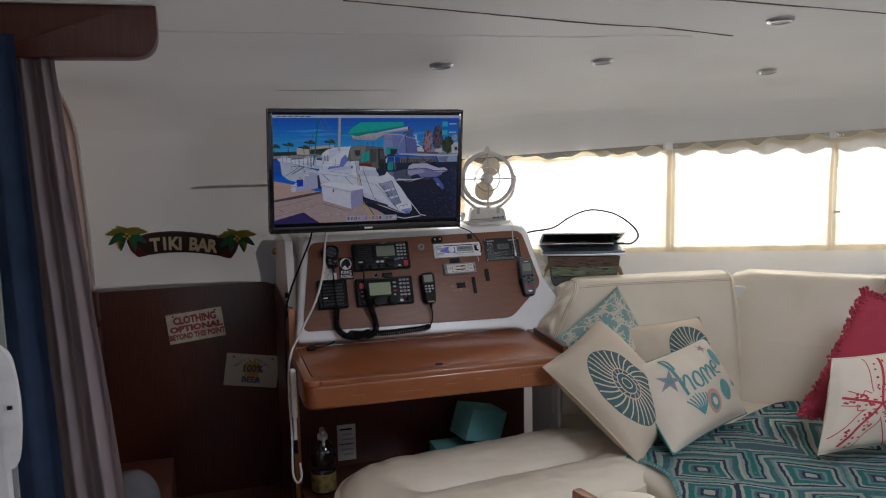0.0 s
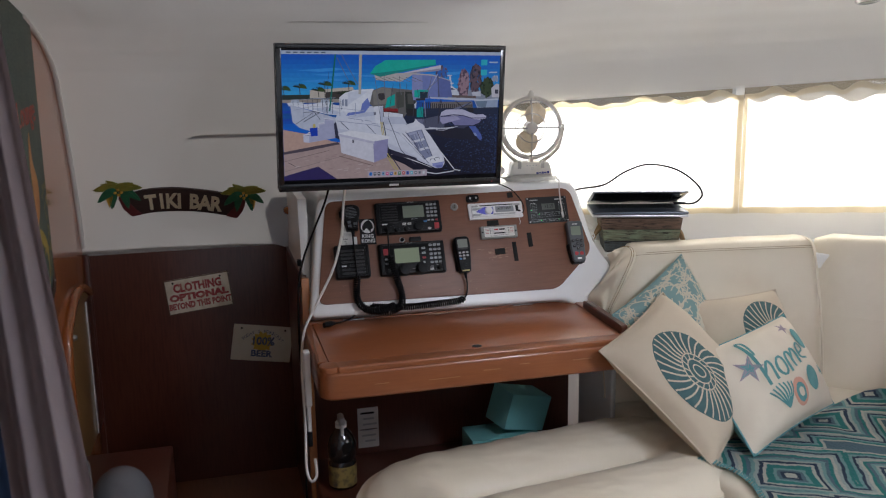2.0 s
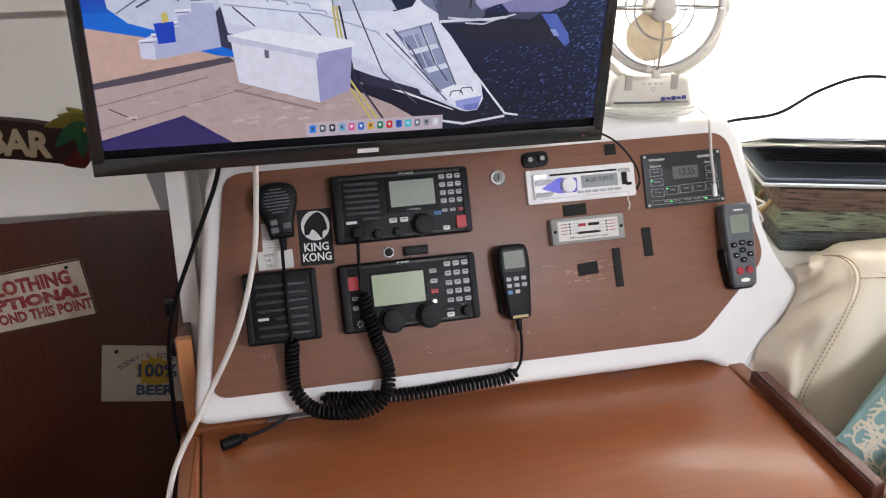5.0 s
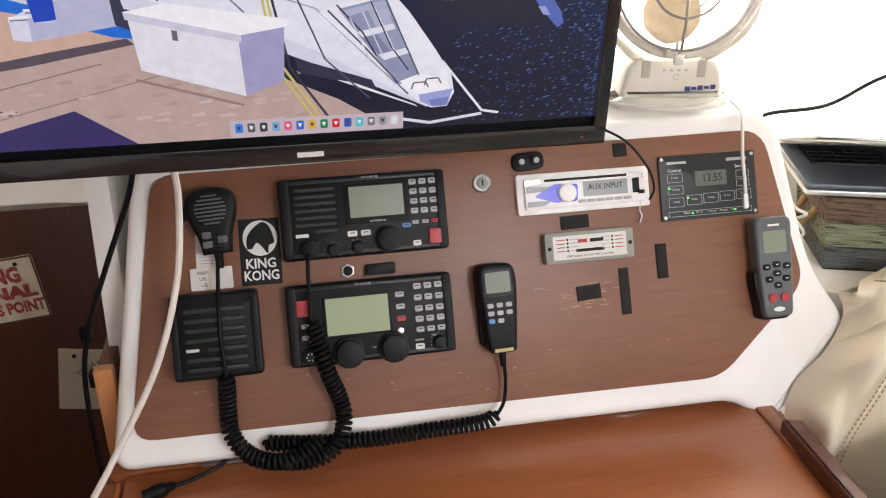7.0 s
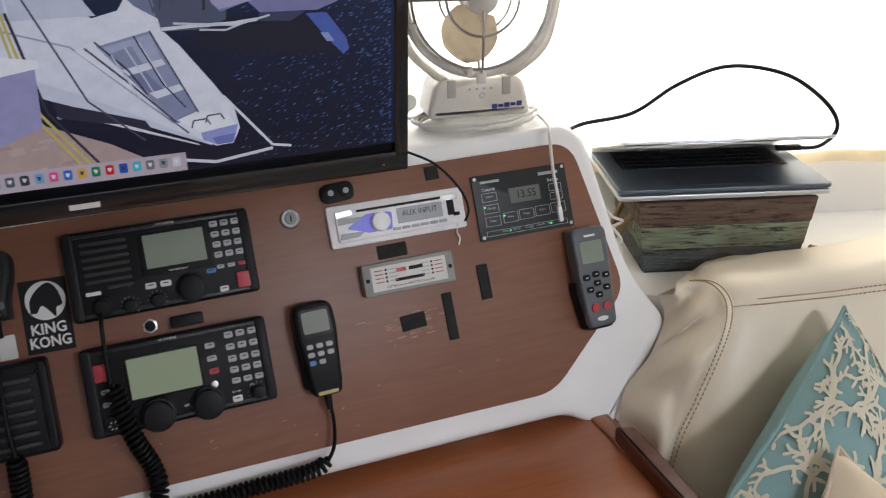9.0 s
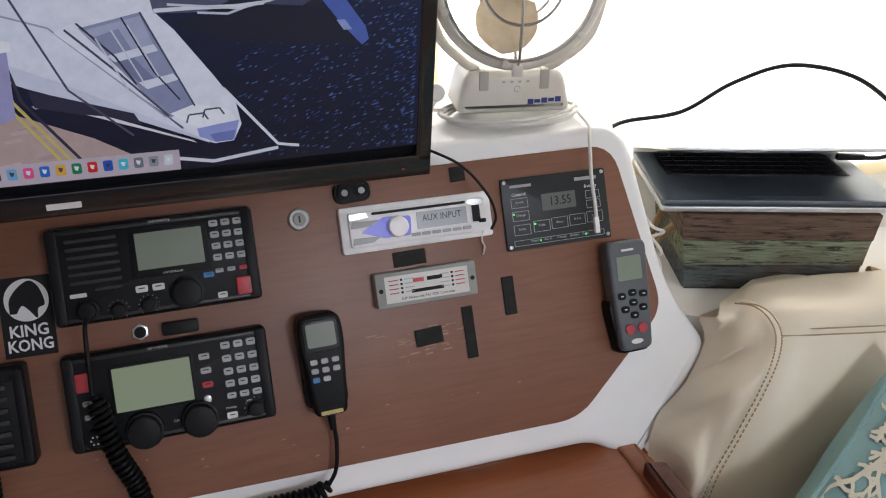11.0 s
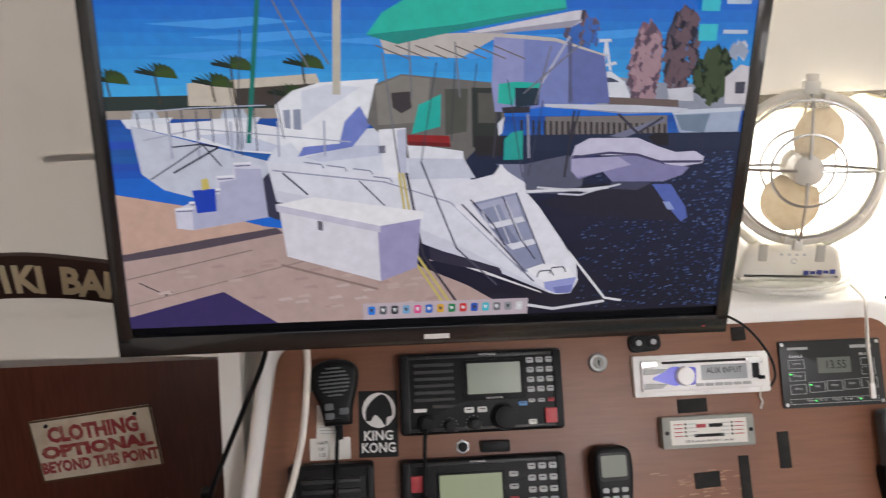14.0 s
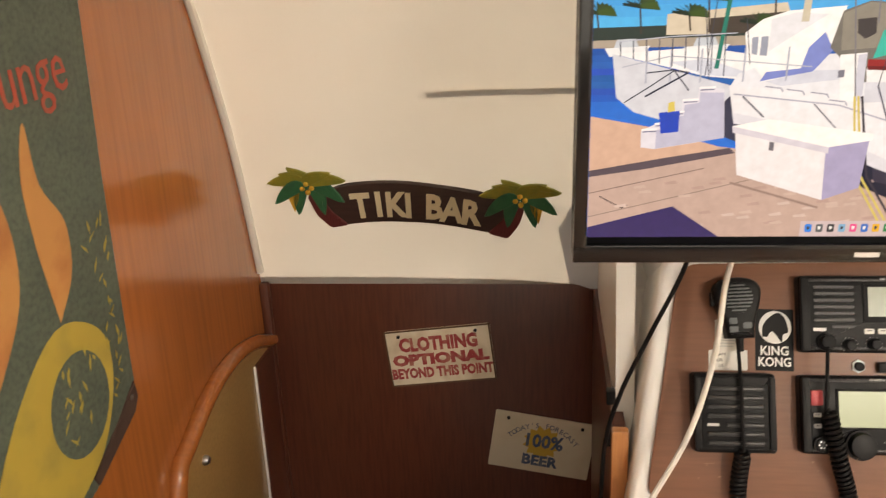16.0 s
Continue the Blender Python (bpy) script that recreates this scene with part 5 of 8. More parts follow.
for a0 in (-0.35, 0.95, 2.15, 3.35, 4.75):
    reach = (0.36 if math.cos(a0) < 0 else 0.55) / max(abs(math.cos(a0)), 0.75 * abs(math.sin(a0)))
    ray = lambda f, b: (min(0.985, max(0.015, SU + f * math.cos(b))), min(0.985, max(0.015, SV + f * math.sin(b))))
    stroke(coralp, at, [ray(0, a0), ray(reach * 0.5, a0 + 0.03), ray(reach * 0.94, a0)], 0.026, REDPRINT, "arm_print")
    for sd in (-1, 1):
        stroke(coralp, at, [ray(0.15, a0 + sd * 0.62), ray(0.22, a0 + sd * 0.50), ray(reach * 0.6, a0 + sd * 0.30), ray(reach * 0.92, a0 + sd * 0.24)], 0.009, REDPRINT, "edge_print")
    for i in range(30):
        f, sd = rng.uniform(0.07, reach * 0.9), rng.choice((-1, 1)) * rng.uniform(0.3, 0.92)
        u, v = ray(f, a0 + sd * (0.24 + 0.24 * max(0, 0.35 - f) / 0.35))
        if 0.03 < u < 0.97 and 0.03 < v < 0.97:
            decal(coralp, at, oval(rng.uniform(0.008, 0.017), rng.uniform(0.007, 0.014), u, v, 7), REDPRINT, "dot_print", 1, 0.002)

# ---- crochet throw ----
CROCHET = bpy.data.materials.new("crochet_wool")
CROCHET.use_nodes = True
n_, l_ = CROCHET.node_tree.nodes, CROCHET.node_tree.links
tc, mp = n_.new("ShaderNodeTexCoord"), n_.new("ShaderNodeMapping")
mp.inputs["Rotation"].default_value = (0, 0, radians(28))
mp.inputs["Scale"].default_value = (1.0, 1.0, 0.0)
l_.new(tc.outputs["Object"], mp.inputs[0])
wob = n_.new("ShaderNodeTexNoise")
wob.inputs["Scale"].default_value = 7.0
l_.new(tc.outputs["Object"], wob.inputs["Vector"])
va = n_.new("ShaderNodeVectorMath")
va.operation = "MULTIPLY_ADD"
va.inputs[1].default_value, va.inputs[2].default_value = (0.045, 0.045, 0), (0, 0, 0)
l_.new(wob.outputs[1], va.inputs[0])
vb = n_.new("ShaderNodeVectorMath")
l_.new(mp.outputs[0], vb.inputs[0])
l_.new(va.outputs[0], vb.inputs[1])
vo = n_.new("ShaderNodeTexVoronoi")
vo.voronoi_dimensions, vo.distance = "2D", "CHEBYCHEV"
vo.inputs["Scale"].default_value, vo.inputs["Randomness"].default_value = 3.3, 0.62
l_.new(vb.outputs[0], vo.inputs["Vector"])
cr = n_.new("ShaderNodeValToRGB")
cr.color_ramp.interpolation = "CONSTANT"
WOOL = {"cream": (0.56, 0.56, 0.49), "navy": (0.03, 0.055, 0.10), "teal": (0.04, 0.24, 0.22), "aqua": (0.22, 0.39, 0.38), "slate": (0.12, 0.20, 0.24), "mist": (0.42, 0.48, 0.45)}
ROWS = "cream cream navy slate aqua teal teal cream navy mist aqua slate teal cream mist navy aqua teal cream slate".split()
STOPS = [(0.031 * i, WOOL[w]) for i, w in enumerate(ROWS)]
for i, (p, c) in enumerate(STOPS):
    e = cr.color_ramp.elements[i] if i < 2 else cr.color_ramp.elements.new(p)
    e.position, e.color = p, (*c, 1)
fz = n_.new("ShaderNodeTexNoise")
fz.inputs["Scale"].default_value, fz.inputs["Detail"].default_value = 110.0, 2.0
l_.new(tc.outputs["Object"], fz.inputs["Vector"])
fa = n_.new("ShaderNodeMath")
fa.operation = "MULTIPLY_ADD"
fa.inputs[1].default_value = 0.03
l_.new(fz.outputs[0], fa.inputs[0])
l_.new(vo.outputs["Distance"], fa.inputs[2])
l_.new(fa.outputs[0], cr.inputs[0])
kn = n_.new("ShaderNodeTexVoronoi")
kn.inputs["Scale"].default_value = 130.0
l_.new(tc.outputs["Object"], kn.inputs["Vector"])
bpn = n_.new("ShaderNodeBump")
bpn.inputs["Strength"].default_value, bpn.inputs["Distance"].default_value = 0.8, 0.004
l_.new(kn.outputs["Distance"], bpn.inputs["Height"])
pb = n_["Principled BSDF"]
pb.inputs["Roughness"].default_value = 0.95
l_.new(cr.outputs[0], pb.inputs["Base Color"])
l_.new(bpn.outputs[0], pb.inputs["Normal"])


def throw_point(u, v):
    x0 = 0.56 + 0.05 * math.sin(9 * v) + 0.02 * v
    x = x0 + (1.95 - x0) * u
    far = interp(x, [0.5, 0.7, 1.0, 1.3, 1.5, 2.0], [2.50, 2.62, 2.70, 2.76, 2.72, 2.5])
    y = far + (1.72 - far) * v
    z = 0.489 + 0.011 * (1 + noise.noise(Vector((x * 5, y * 5, 0.4)))) + 0.010 * abs(math.sin(7 * x + 3 * y)) * (1 - v) + 0.035 * max(0, 1 - abs(x - 1.35) / 0.28) * max(0, 1 - v * 3)
    return (x, y, z)


throw = thing("crochet_throw", Matrix(), "teal, navy and cream crochet throw spread on the settee", "blanket")
part("cloth", grid_surface(throw_point, 90, 60, -0.007), CROCHET, throw, smooth=80)
fringe = [tube([Vector(throw_point(0, i / 70)) + Vector((0.0, 0, 0.004)), Vector(throw_point(0, i / 70)) + Vector((-0.012, 0.004 * math.sin(i), -0.002))], 0.003, 5) for i in range(70)]
part("edging", joined(*fringe), mat("teal_wool", (0.14, 0.30, 0.30), 0.95), throw, "light teal crochet edging")

cover = thing("end_cushion", Matrix(), "crumpled cream cushion at the end of the settee", "cushion")
part("pad", bulge_pad((0.25, 2.13), (0.38, 2.06), 0.34, 0.592, 0.10, 0.0, 0.02, wrinkle=0.014), LEATHER, cover)

# ---- shelf by the window ----
def weathered(m):
    """Saw marks, cracks and flaking paint on old boards."""
    n, l = m.node_tree.nodes, m.node_tree.links
    b = n["Principled BSDF"]
    base = b.inputs["Base Color"].links[0].from_socket
    co, mp, tx, rp, mx = n.new("ShaderNodeTexCoord"), n.new("ShaderNodeMapping"), n.new("ShaderNodeTexNoise"), n.new("ShaderNodeMapRange"), n.new("ShaderNodeMix")
    mp.inputs["Scale"].default_value = (1.0, 6.0, 9.0)
    tx.inputs["Scale"].default_value, tx.inputs["Detail"].default_value, tx.inputs["Roughness"].default_value = 16.0, 8.0, 0.75
    rp.inputs[1].default_value, rp.inputs[2].default_value = 0.50, 0.60
    mx.data_type = "RGBA"
    mx.inputs[7].default_value = (0.022, 0.014, 0.010, 1)
    l.new(co.outputs["Object"], mp.inputs[0])
    l.new(mp.outputs[0], tx.inputs["Vector"])
    l.new(tx.outputs[0], rp.inputs[0])
    l.new(rp.outputs[0], mx.inputs[0])
    l.new(base, mx.inputs[6])
    l.new(mx.outputs[2], b.inputs["Base Color"])
    return m


PLANK = [mat("plank_brown", (0.16, 0.10, 0.065), 0.8, spots=(0.10, 0.06, 0.04), scale=14, grain=(0.07, 0.04, 0.025), gscale=30, gstretch=(0.5, 8, 8), gmix=0.8, bump=0.5, bscale=120),
         mat("plank_green", (0.22, 0.27, 0.17), 0.8, spots=(0.13, 0.09, 0.055), scale=12, grain=(0.12, 0.10, 0.06), gscale=30, gstretch=(0.5, 8, 8), gmix=0.8, bump=0.5, bscale=120, mixspots=0.5),
         mat("plank_blue", (0.095, 0.125, 0.125), 0.8, spots=(0.10, 0.065, 0.04), scale=12, grain=(0.05, 0.05, 0.045), gscale=30, gstretch=(0.5, 8, 8), gmix=0.8, bump=0.5, bscale=120, mixspots=0.5)]
ROPE = mat("hemp_rope", (0.34, 0.22, 0.11), 0.95, spots=(0.24, 0.15, 0.07), scale=60, bump=0.8, bscale=400)
CRM = Matrix.Translation((0.655, 3.365, 0.932)) @ Matrix.Rotation(radians(-19.4), 4, "Z")
for m_ in PLANK:
    weathered(m_)
crate = thing("wooden_crate", CRM, "weathered plank crate in brown, green and blue with rope handles", "crate")
for j, m_ in enumerate((PLANK[2], PLANK[1], PLANK[0])):
    z0, z1 = 0.042 * j, 0.042 * (j + 1) - 0.0015
    w0, w1 = 0.255 + 0.012 * j, 0.255 + 0.012 * (j + 1)
    for y in (0.0, 0.17):
        o = 0.006 * (j if y == 0 else -j)
        bm = slab([(-w0 / 2, z0), (w0 / 2, z0), (w1 / 2, z1), (-w1 / 2, z1)], 0.012, m=Matrix.Translation((0.128, y + 0.006 - o * 0.5, 0)) @ Matrix.Rotation(radians(90), 4, "X"), bev=0.002)
        part("plank", bm, m_, crate)
    for s in (-1, 1):
        part("plank", box(0.012, 0.165, z1 - z0, (0.128 + s * (w0 / 2 - 0.004), 0.083, (z0 + z1) / 2), 0.002), m_, crate)
part("bottom", box(0.25, 0.165, 0.008, (0.128, 0.083, 0.004), 0.001), PLANK[0], crate)
for s, e in ((-1, 0.03), (1, 0.05)):
    x = 0.128 + s * 0.135
    part("rope_handle", tube(smooth_path([(x, 0.05, 0.085), (x + s * 0.02, 0.055, 0.06), (x + s * 0.032, 0.07, 0.03), (x + s * 0.03, 0.09, 0.03), (x + s * 0.015, 0.11, 0.06), (x, 0.12, 0.085)]), 0.006, 10), ROPE, crate, "hemp rope handle")
knot = thing("rope_end", Matrix(), "frayed end of hemp rope on the shelf", "rope")
part("rope", tube(smooth_path([(0.93, 3.285, 0.955), (0.965, 3.275, 0.945), (1.0, 3.255, 0.952), (1.03, 3.26, 0.955)]), 0.0065, 10), ROPE, knot)

KEYB = mat("keyboard_dark", (0.012, 0.012, 0.014), 0.4)
LPM = Matrix.Translation((0.605, 3.372, 1.060)) @ Matrix.Rotation(radians(-19.4), 4, "Z")
lap = thing("laptop", LPM, "silver laptop standing slightly open on a crate", "laptop")
part("lower_case", slab(rounded([(0, 0), (0.345, 0), (0.345, 0.235), (0, 0.235)], 0.010, 4), 0.009, (0, 0, 0), 0.003, 2, both=True), SILVER, lap)
# deck and trackpad carry a dark bluish reflection in their base colour
part("deck", slab(rounded([(0, 0), (0.345, 0), (0.345, 0.235), (0, 0.235)], 0.010, 4), 0.008, (0, 0, 0.011), 0.003, 2, both=True), mat("slate_reflection", (0.12, 0.14, 0.17), 0.36, 0.5, spots=(0.10, 0.12, 0.145), scale=14), lap)
part("keyboard", slab(rect(0.285, 0.105, 0.004, 0.1725, 0.155), 0.0006, (0, 0, 0.0192)), KEYB, lap)
for j in range(5):
    for i in range(13):
        part("key", box(0.0185, 0.0165, 0.0014, (0.0445 + 0.0213 * i, 0.112 + 0.0205 * j, 0.0203), 0), KEYB, lap)
part("trackpad", slab(rect(0.13, 0.075, 0.003, 0.1725, 0.052), 0.0003, (0, 0, 0.0192)), bpy.data.materials["slate_reflection"], lap)
lidm = Matrix.Translation((0, 0.235, 0.020)) @ Matrix.Rotation(radians(-17.4), 4, "X") @ Matrix.Translation((0, -0.235, 0))
part("lid", slab(rounded([(0, 0), (0.345, 0), (0.345, 0.235), (0, 0.235)], 0.010, 4), 0.005, (0, 0, 0), 0.002, 2, both=True, m=None), SILVER, lap).matrix_local = lidm
part("screen", slab(rect(0.325, 0.210, 0.002, 0.1725, 0.12), 0.0008, (0, 0, -0.0009)), DARK_GLASS, lap).matrix_local = lidm
pc = thing("power_cable", Matrix(), "black braided cable arching from the laptop", "cable")
part("cable", tube(smooth_path([(0.565, 3.50, 1.140), (0.629, 3.535, 1.146), (0.718, 3.514, 1.160), (0.789, 3.489, 1.207), (0.869, 3.461, 1.235), (0.964, 3.427, 1.218), (1.036, 3.402, 1.168), (1.064, 3.392, 1.121), (1.038, 3.401, 1.088), (0.990, 3.418, 1.086)]), 0.0036), RUBBER, pc)
part("plug", box(0.045, 0.012, 0.010, (0.985, 3.42, 1.087), 0.003, m=Matrix.Rotation(radians(-20), 4, "Z")), BLACK, pc)
for i in range(4):
    wc = thing("white_cable", Matrix(), "white charging cables tangled beside the crate", "cable", "charging cables")
    z = 1.045 - 0.026 * i
    part("cable", tube(smooth_path([(0.60 + 0.01 * i, 3.44, z + 0.02), (0.575, 3.40, z + 0.03 - 0.01 * i), (0.585 + 0.008 * i, 3.365, z), (0.615, 3.375, z - 0.02 - 0.01 * i), (0.60, 3.42, z - 0.05)]), 0.0024), CORD_WHITE, wc)

# ---- fan ----
BLADE = mat("tan_blade", (0.64, 0.58, 0.48), 0.5, spots=(0.42, 0.31, 0.2), scale=60, mixspots=0.2)
FANM = Matrix.Translation((0.377, 3.40, 1.389)) @ Matrix.Rotation(radians(-14), 4, "Z") @ Matrix.Rotation(radians(88), 4, "X")
fan = thing("cabin_fan", Matrix.Translation((0.398, 3.470, 1.210)), "ivory two-blade cabin fan with an open round guard", "fan")
FI = fan.matrix_world.inverted() @ FANM


def fan_part(name, bm, material, label=""):
    bmesh.ops.transform(bm, matrix=FI, verts=bm.verts)
    return part(name, bm, material, fan, label)


circle = lambda r, z, k=48: [(r * math.cos(2 * math.pi * i / k), r * math.sin(2 * math.pi * i / k), z) for i in range(k)]
fan_part("guard_ring", tube(circle(0.104, 0.0), 0.0072, 10, True), IVORY)
fan_part("guard_wire", tube(circle(0.096, 0.018), 0.0022, 6, True), STEEL)
fan_part("guard_wire", tube(circle(0.050, 0.030), 0.0020, 6, True), STEEL)
fan_part("guard_wire", tube(circle(0.052, -0.030), 0.0020, 6, True), STEEL)
for i in range(4):
    a = math.pi / 2 * i
    c, s = math.cos(a), math.sin(a)
    fan_part("guard_spoke", tube(smooth_path([(0.104 * c, 0.104 * s, 0.004), (0.094 * c, 0.094 * s, 0.018), (0.05 * c, 0.05 * s, 0.030), (0.016 * c, 0.016 * s, 0.032)]), 0.0022, 6), STEEL)
    fan_part("guard_spoke", tube(smooth_path([(0.104 * c, 0.104 * s, -0.004), (0.052 * c, 0.052 * s, -0.030), (0.016 * c, 0.016 * s, -0.034)]), 0.0022, 6), STEEL)
for i in range(6):
    a = math.pi / 3 * i + 0.35
    fan_part("clip", box(0.012, 0.008, 0.016, (0, 0, 0), 0.002, m=Matrix.Translation((0.100 * math.cos(a), 0.100 * math.sin(a), 0.012)) @ Matrix.Rotation(a, 4, "Z")), IVORY)
fan_part("hub", lathe([(0.0, 0.036), (0.012, 0.035), (0.021, 0.030), (0.0225, 0.012), (0.0225, -0.006)][::-1], 28), IVORY)
fan_part("motor", lathe([(0.018, -0.045), (0.024, -0.040), (0.026, -0.022), (0.020, -0.008)], 26), IVORY)
for k in (0, 1):
    a0 = radians(72 + 180 * k)

    def blade(u, v):
        r = 0.018 + 0.072 * u
        half = (0.016 + 0.022 * math.sin(math.pi * min(1, u * 0.85 + 0.12))) * (1 - max(0, u - 0.82) ** 2 * 22)
        t = (v - 0.5) * 2
        return (r * math.cos(a0) - half * t * math.sin(a0), r * math.sin(a0) + half * t * math.cos(a0), 0.004 + 0.013 * t)
    fan_part("blade", grid_surface(blade, 14, 10, 0.002), BLADE, "tan fan blade flecked with rust")
arm = smooth_path([(-0.040, -0.128, -0.062), (-0.048, -0.118, -0.056), (-0.064, -0.106, -0.036), (-0.098, -0.070, -0.020), (-0.113, -0.01, -0.014), (-0.112, 0.01, -0.010)])
fan_part("yoke", tube([(-p.x, p.y, p.z) for p in arm], 0.0065, 10), IVORY)
fan_part("yoke", tube(arm, 0.0065, 10), IVORY)
for s in (-1, 1):
    fan_part("pivot", cyl(0.011, 0.012, (s * 0.112 - 0.006, 0, -0.008), 20, 0.002, m=Matrix.Rotation(radians(90), 4, "Y")), IVORY)
fan_part("top_clip", joined(box(0.022, 0.018, 0.016, (0, 0.112, 0.002), 0.003), box(0.016, 0.014, 0.014, (0, 0.124, 0.002), 0.003)), IVORY)
fan_part("foot_clip", box(0.014, 0.016, 0.012, (0, -0.110, 0.006), 0.003), IVORY)
BM = Matrix.Rotation(radians(-10), 4, "Z")
# darker copy of the ivory: the shade inside the arm slots as colour
SLOT = mat("shaded_ivory", (0.42, 0.40, 0.36), 0.6)


def on_base(name, bm, material, label=""):
    bmesh.ops.transform(bm, matrix=BM, verts=bm.verts)
    return part(name, bm, material, fan, label)


on_base("base", slab(rounded([(-0.080, 0.0), (0.080, 0.0), (0.067, 0.058), (-0.067, 0.058)], [0.012, 0.012, 0.018, 0.018], 5), 0.080, m=Matrix.Translation((0, 0.04, 0)) @ Matrix.Rotation(radians(90), 4, "X"), bev=0.012, seg=4), IVORY)
for x in (-0.043, 0.040):
    on_base("arm_slot", box(0.013, 0.004, 0.026, (x, -0.0395, 0.046), 0.0015), SLOT)
    on_base("arm_socket", box(0.009, 0.022, 0.022, (x, -0.030, 0.050), 0.003), IVORY)
NAVYMARK = mat("navy_mark", (0.03, 0.04, 0.2), 0.6)
for k in range(5):
    on_base("maker_mark", box(0.008, 0.0008, 0.0045 if k % 2 else 0.007, (0.022 + 0.0095 * k, -0.0404, 0.016 + 0.0006 * k), 0), NAVYMARK)
for i in range(4):
    on_base("print", box(0.004, 0.0008, 0.003, (-0.016 + 0.011 * i, -0.0402, 0.044), 0), GREY_KEY)
on_base("speed_dial", tube([(0.003 + 0.004 * math.cos(t * 0.5), -0.0402, 0.034 + 0.004 * math.sin(t * 0.5)) for t in range(12)], 0.0006, 5), GREY_KEY)
on_base("side_knob", joined(cyl(0.012, 0.014, (-0.104, -0.012, 0.024), 20, 0.003, m=Matrix.Rotation(radians(70), 4, "X")), tube(smooth_path([(-0.104, -0.012, 0.014), (-0.108, -0.010, 0.002), (-0.090, -0.006, -0.002)]), 0.003, 8)), IVORY)
wrap = thing("fan_cable", Matrix(), "white cable wound round the foot of the fan", "cable")
part("loop", tube([(0.398 + (0.096 + 0.006 * math.sin(1.7 * t)) * math.cos(t), 3.462 + (0.060 + 0.006 * math.sin(1.3 * t)) * math.sin(t), 1.1985 + 0.0036 * t / 6.28) for t in [i * 0.2 for i in range(95)]], 0.0028), CORD_WHITE, wrap)
part("tail", tube(smooth_path([(0.490, 3.44, 1.204), (0.478, 3.38, 1.200), (0.462, 3.345, 1.192), (0.456, 3.322, 1.150), (0.457, 3.308, 1.116), (0.458, 3.304, 1.100)]), 0.0024), CORD_WHITE, wrap)
part("plug", box(0.007, 0.006, 0.022, (0.458, 3.301, 1.090), 0.002, m=Matrix.Rotation(radians(-23), 4, "X")), WHITE_PLASTIC, wrap)
aux = thing("aux_cable", Matrix(), "thin black cable down to the stereo", "cable")
part("cable", tube(smooth_path([(0.215, 3.36, 1.215), (0.235, 3.345, 1.205), (0.275, 3.325, 1.185), (0.305, 3.312, 1.15), (0.316, 3.306, 1.12), (0.308, 3.300, 1.105)]), 0.0018), RUBBER, aux)
string = thing("string_tag", PANEL, "short white string tied to the stereo", "string")
part("string", tube(smooth_path([(0.305, -0.010, 0.010), (0.303, -0.022, 0.007), (0.306, -0.030, 0.006), (0.303, -0.040, 0.005)], 5), 0.0012, 5), CORD_WHITE, string)


# ---- window curtains ----
HEM = cloth_light("curtain_hem", (0.80, 0.74, 0.58), (0.80, 0.66, 0.42), 0.75)


def shade_point(x0, x1, z0, z1f, depth):
    def fn(u, v):
        x = x0 + (x1 - x0) * u
        top = z1f(x)
        z = z0 + (top - z0) * v + (0.011 * math.sin(31 * x + 2.5 * math.sin(4.1 * x)) + 0.005 * math.sin(67 * x)) * v ** 6
        gather = 0.010 * math.sin(38 * x) * (0.35 + 0.65 * abs(2 * v - 1)) + 0.008 * noise.noise(Vector((x * 9, z * 7, 2)))
        p = Vector((x, front_y(x), z)) + WN * (depth + gather)
        return p
    return fn


for x0, x1 in ((0.36, 1.226), (1.229, 1.873), (1.877, 2.52)):
    ct = thing("window_curtain", Matrix(), "cream net curtain gathered over a bright window", "curtain", "window curtains")
    zt = lambda x: window_top(x) - 0.016
    part("cloth", grid_surface(shade_point(x0, x1, 1.04, zt, 0.022), 90, 16), SHADE, ct, smooth=80)
    part("top_hem", grid_surface(lambda u, v: shade_point(x0, x1, 1.04, zt, 0.025)(u, 0.955 + 0.045 * v), 90, 2), HEM, ct, smooth=80)
    part("bottom_hem", grid_surface(lambda u, v: shade_point(x0, x1, 1.04, zt, 0.025)(u, 0.05 * v), 90, 2), HEM, ct, smooth=80)
    for a, b in ((0.0, 0.022), (0.978, 1.0)):
        part("side_hem", grid_surface(lambda u, v: shade_point(x0, x1, 1.04, zt, 0.025)(a + (b - a) * u, v), 4, 16), HEM, ct, smooth=80)
tie = thing("curtain_tie", Matrix.Translation((1.873, front_y(1.873) - 0.05, 1.21)), "small cream curtain tie between two curtains", "tie")
part("band", box(0.035, 0.006, 0.012, (0, 0, 0), 0.003), HEM, tie)


# ---- television ----
TVM = Matrix.Translation((-0.157, 3.192, 1.446)) @ Euler((radians(90 + 5), radians(0.8), radians(2))).to_matrix().to_4x4()
tv = thing("television", TVM, "black flat television tilted forward, showing a docked catamaran", "television")
SW, SH, SY = 0.688, 0.388, 0.008
part("housing", slab(rect(0.722, 0.444, 0.006), 0.030, (0, 0, -0.036), 0.004), BLACK, tv)
part("rear_shell", slab(rect(0.50, 0.30, 0.03), 0.05, (0, 0, -0.085), 0.01), BLACK, tv)
edge = []
for w, h, x, y in ((0.722, 0.024, 0, -0.210), (0.722, 0.016, 0, 0.214), (0.017, 0.42, -0.3525, 0.004), (0.017, 0.42, 0.3525, 0.004)):
    edge.append(box(w, h, 0.010, (x, y, 0.0), 0.002))
part("bezel", joined(*edge), mat("gloss_black", (0.012, 0.012, 0.013), 0.2, coat=0.5), tv, "glossy black bezel")
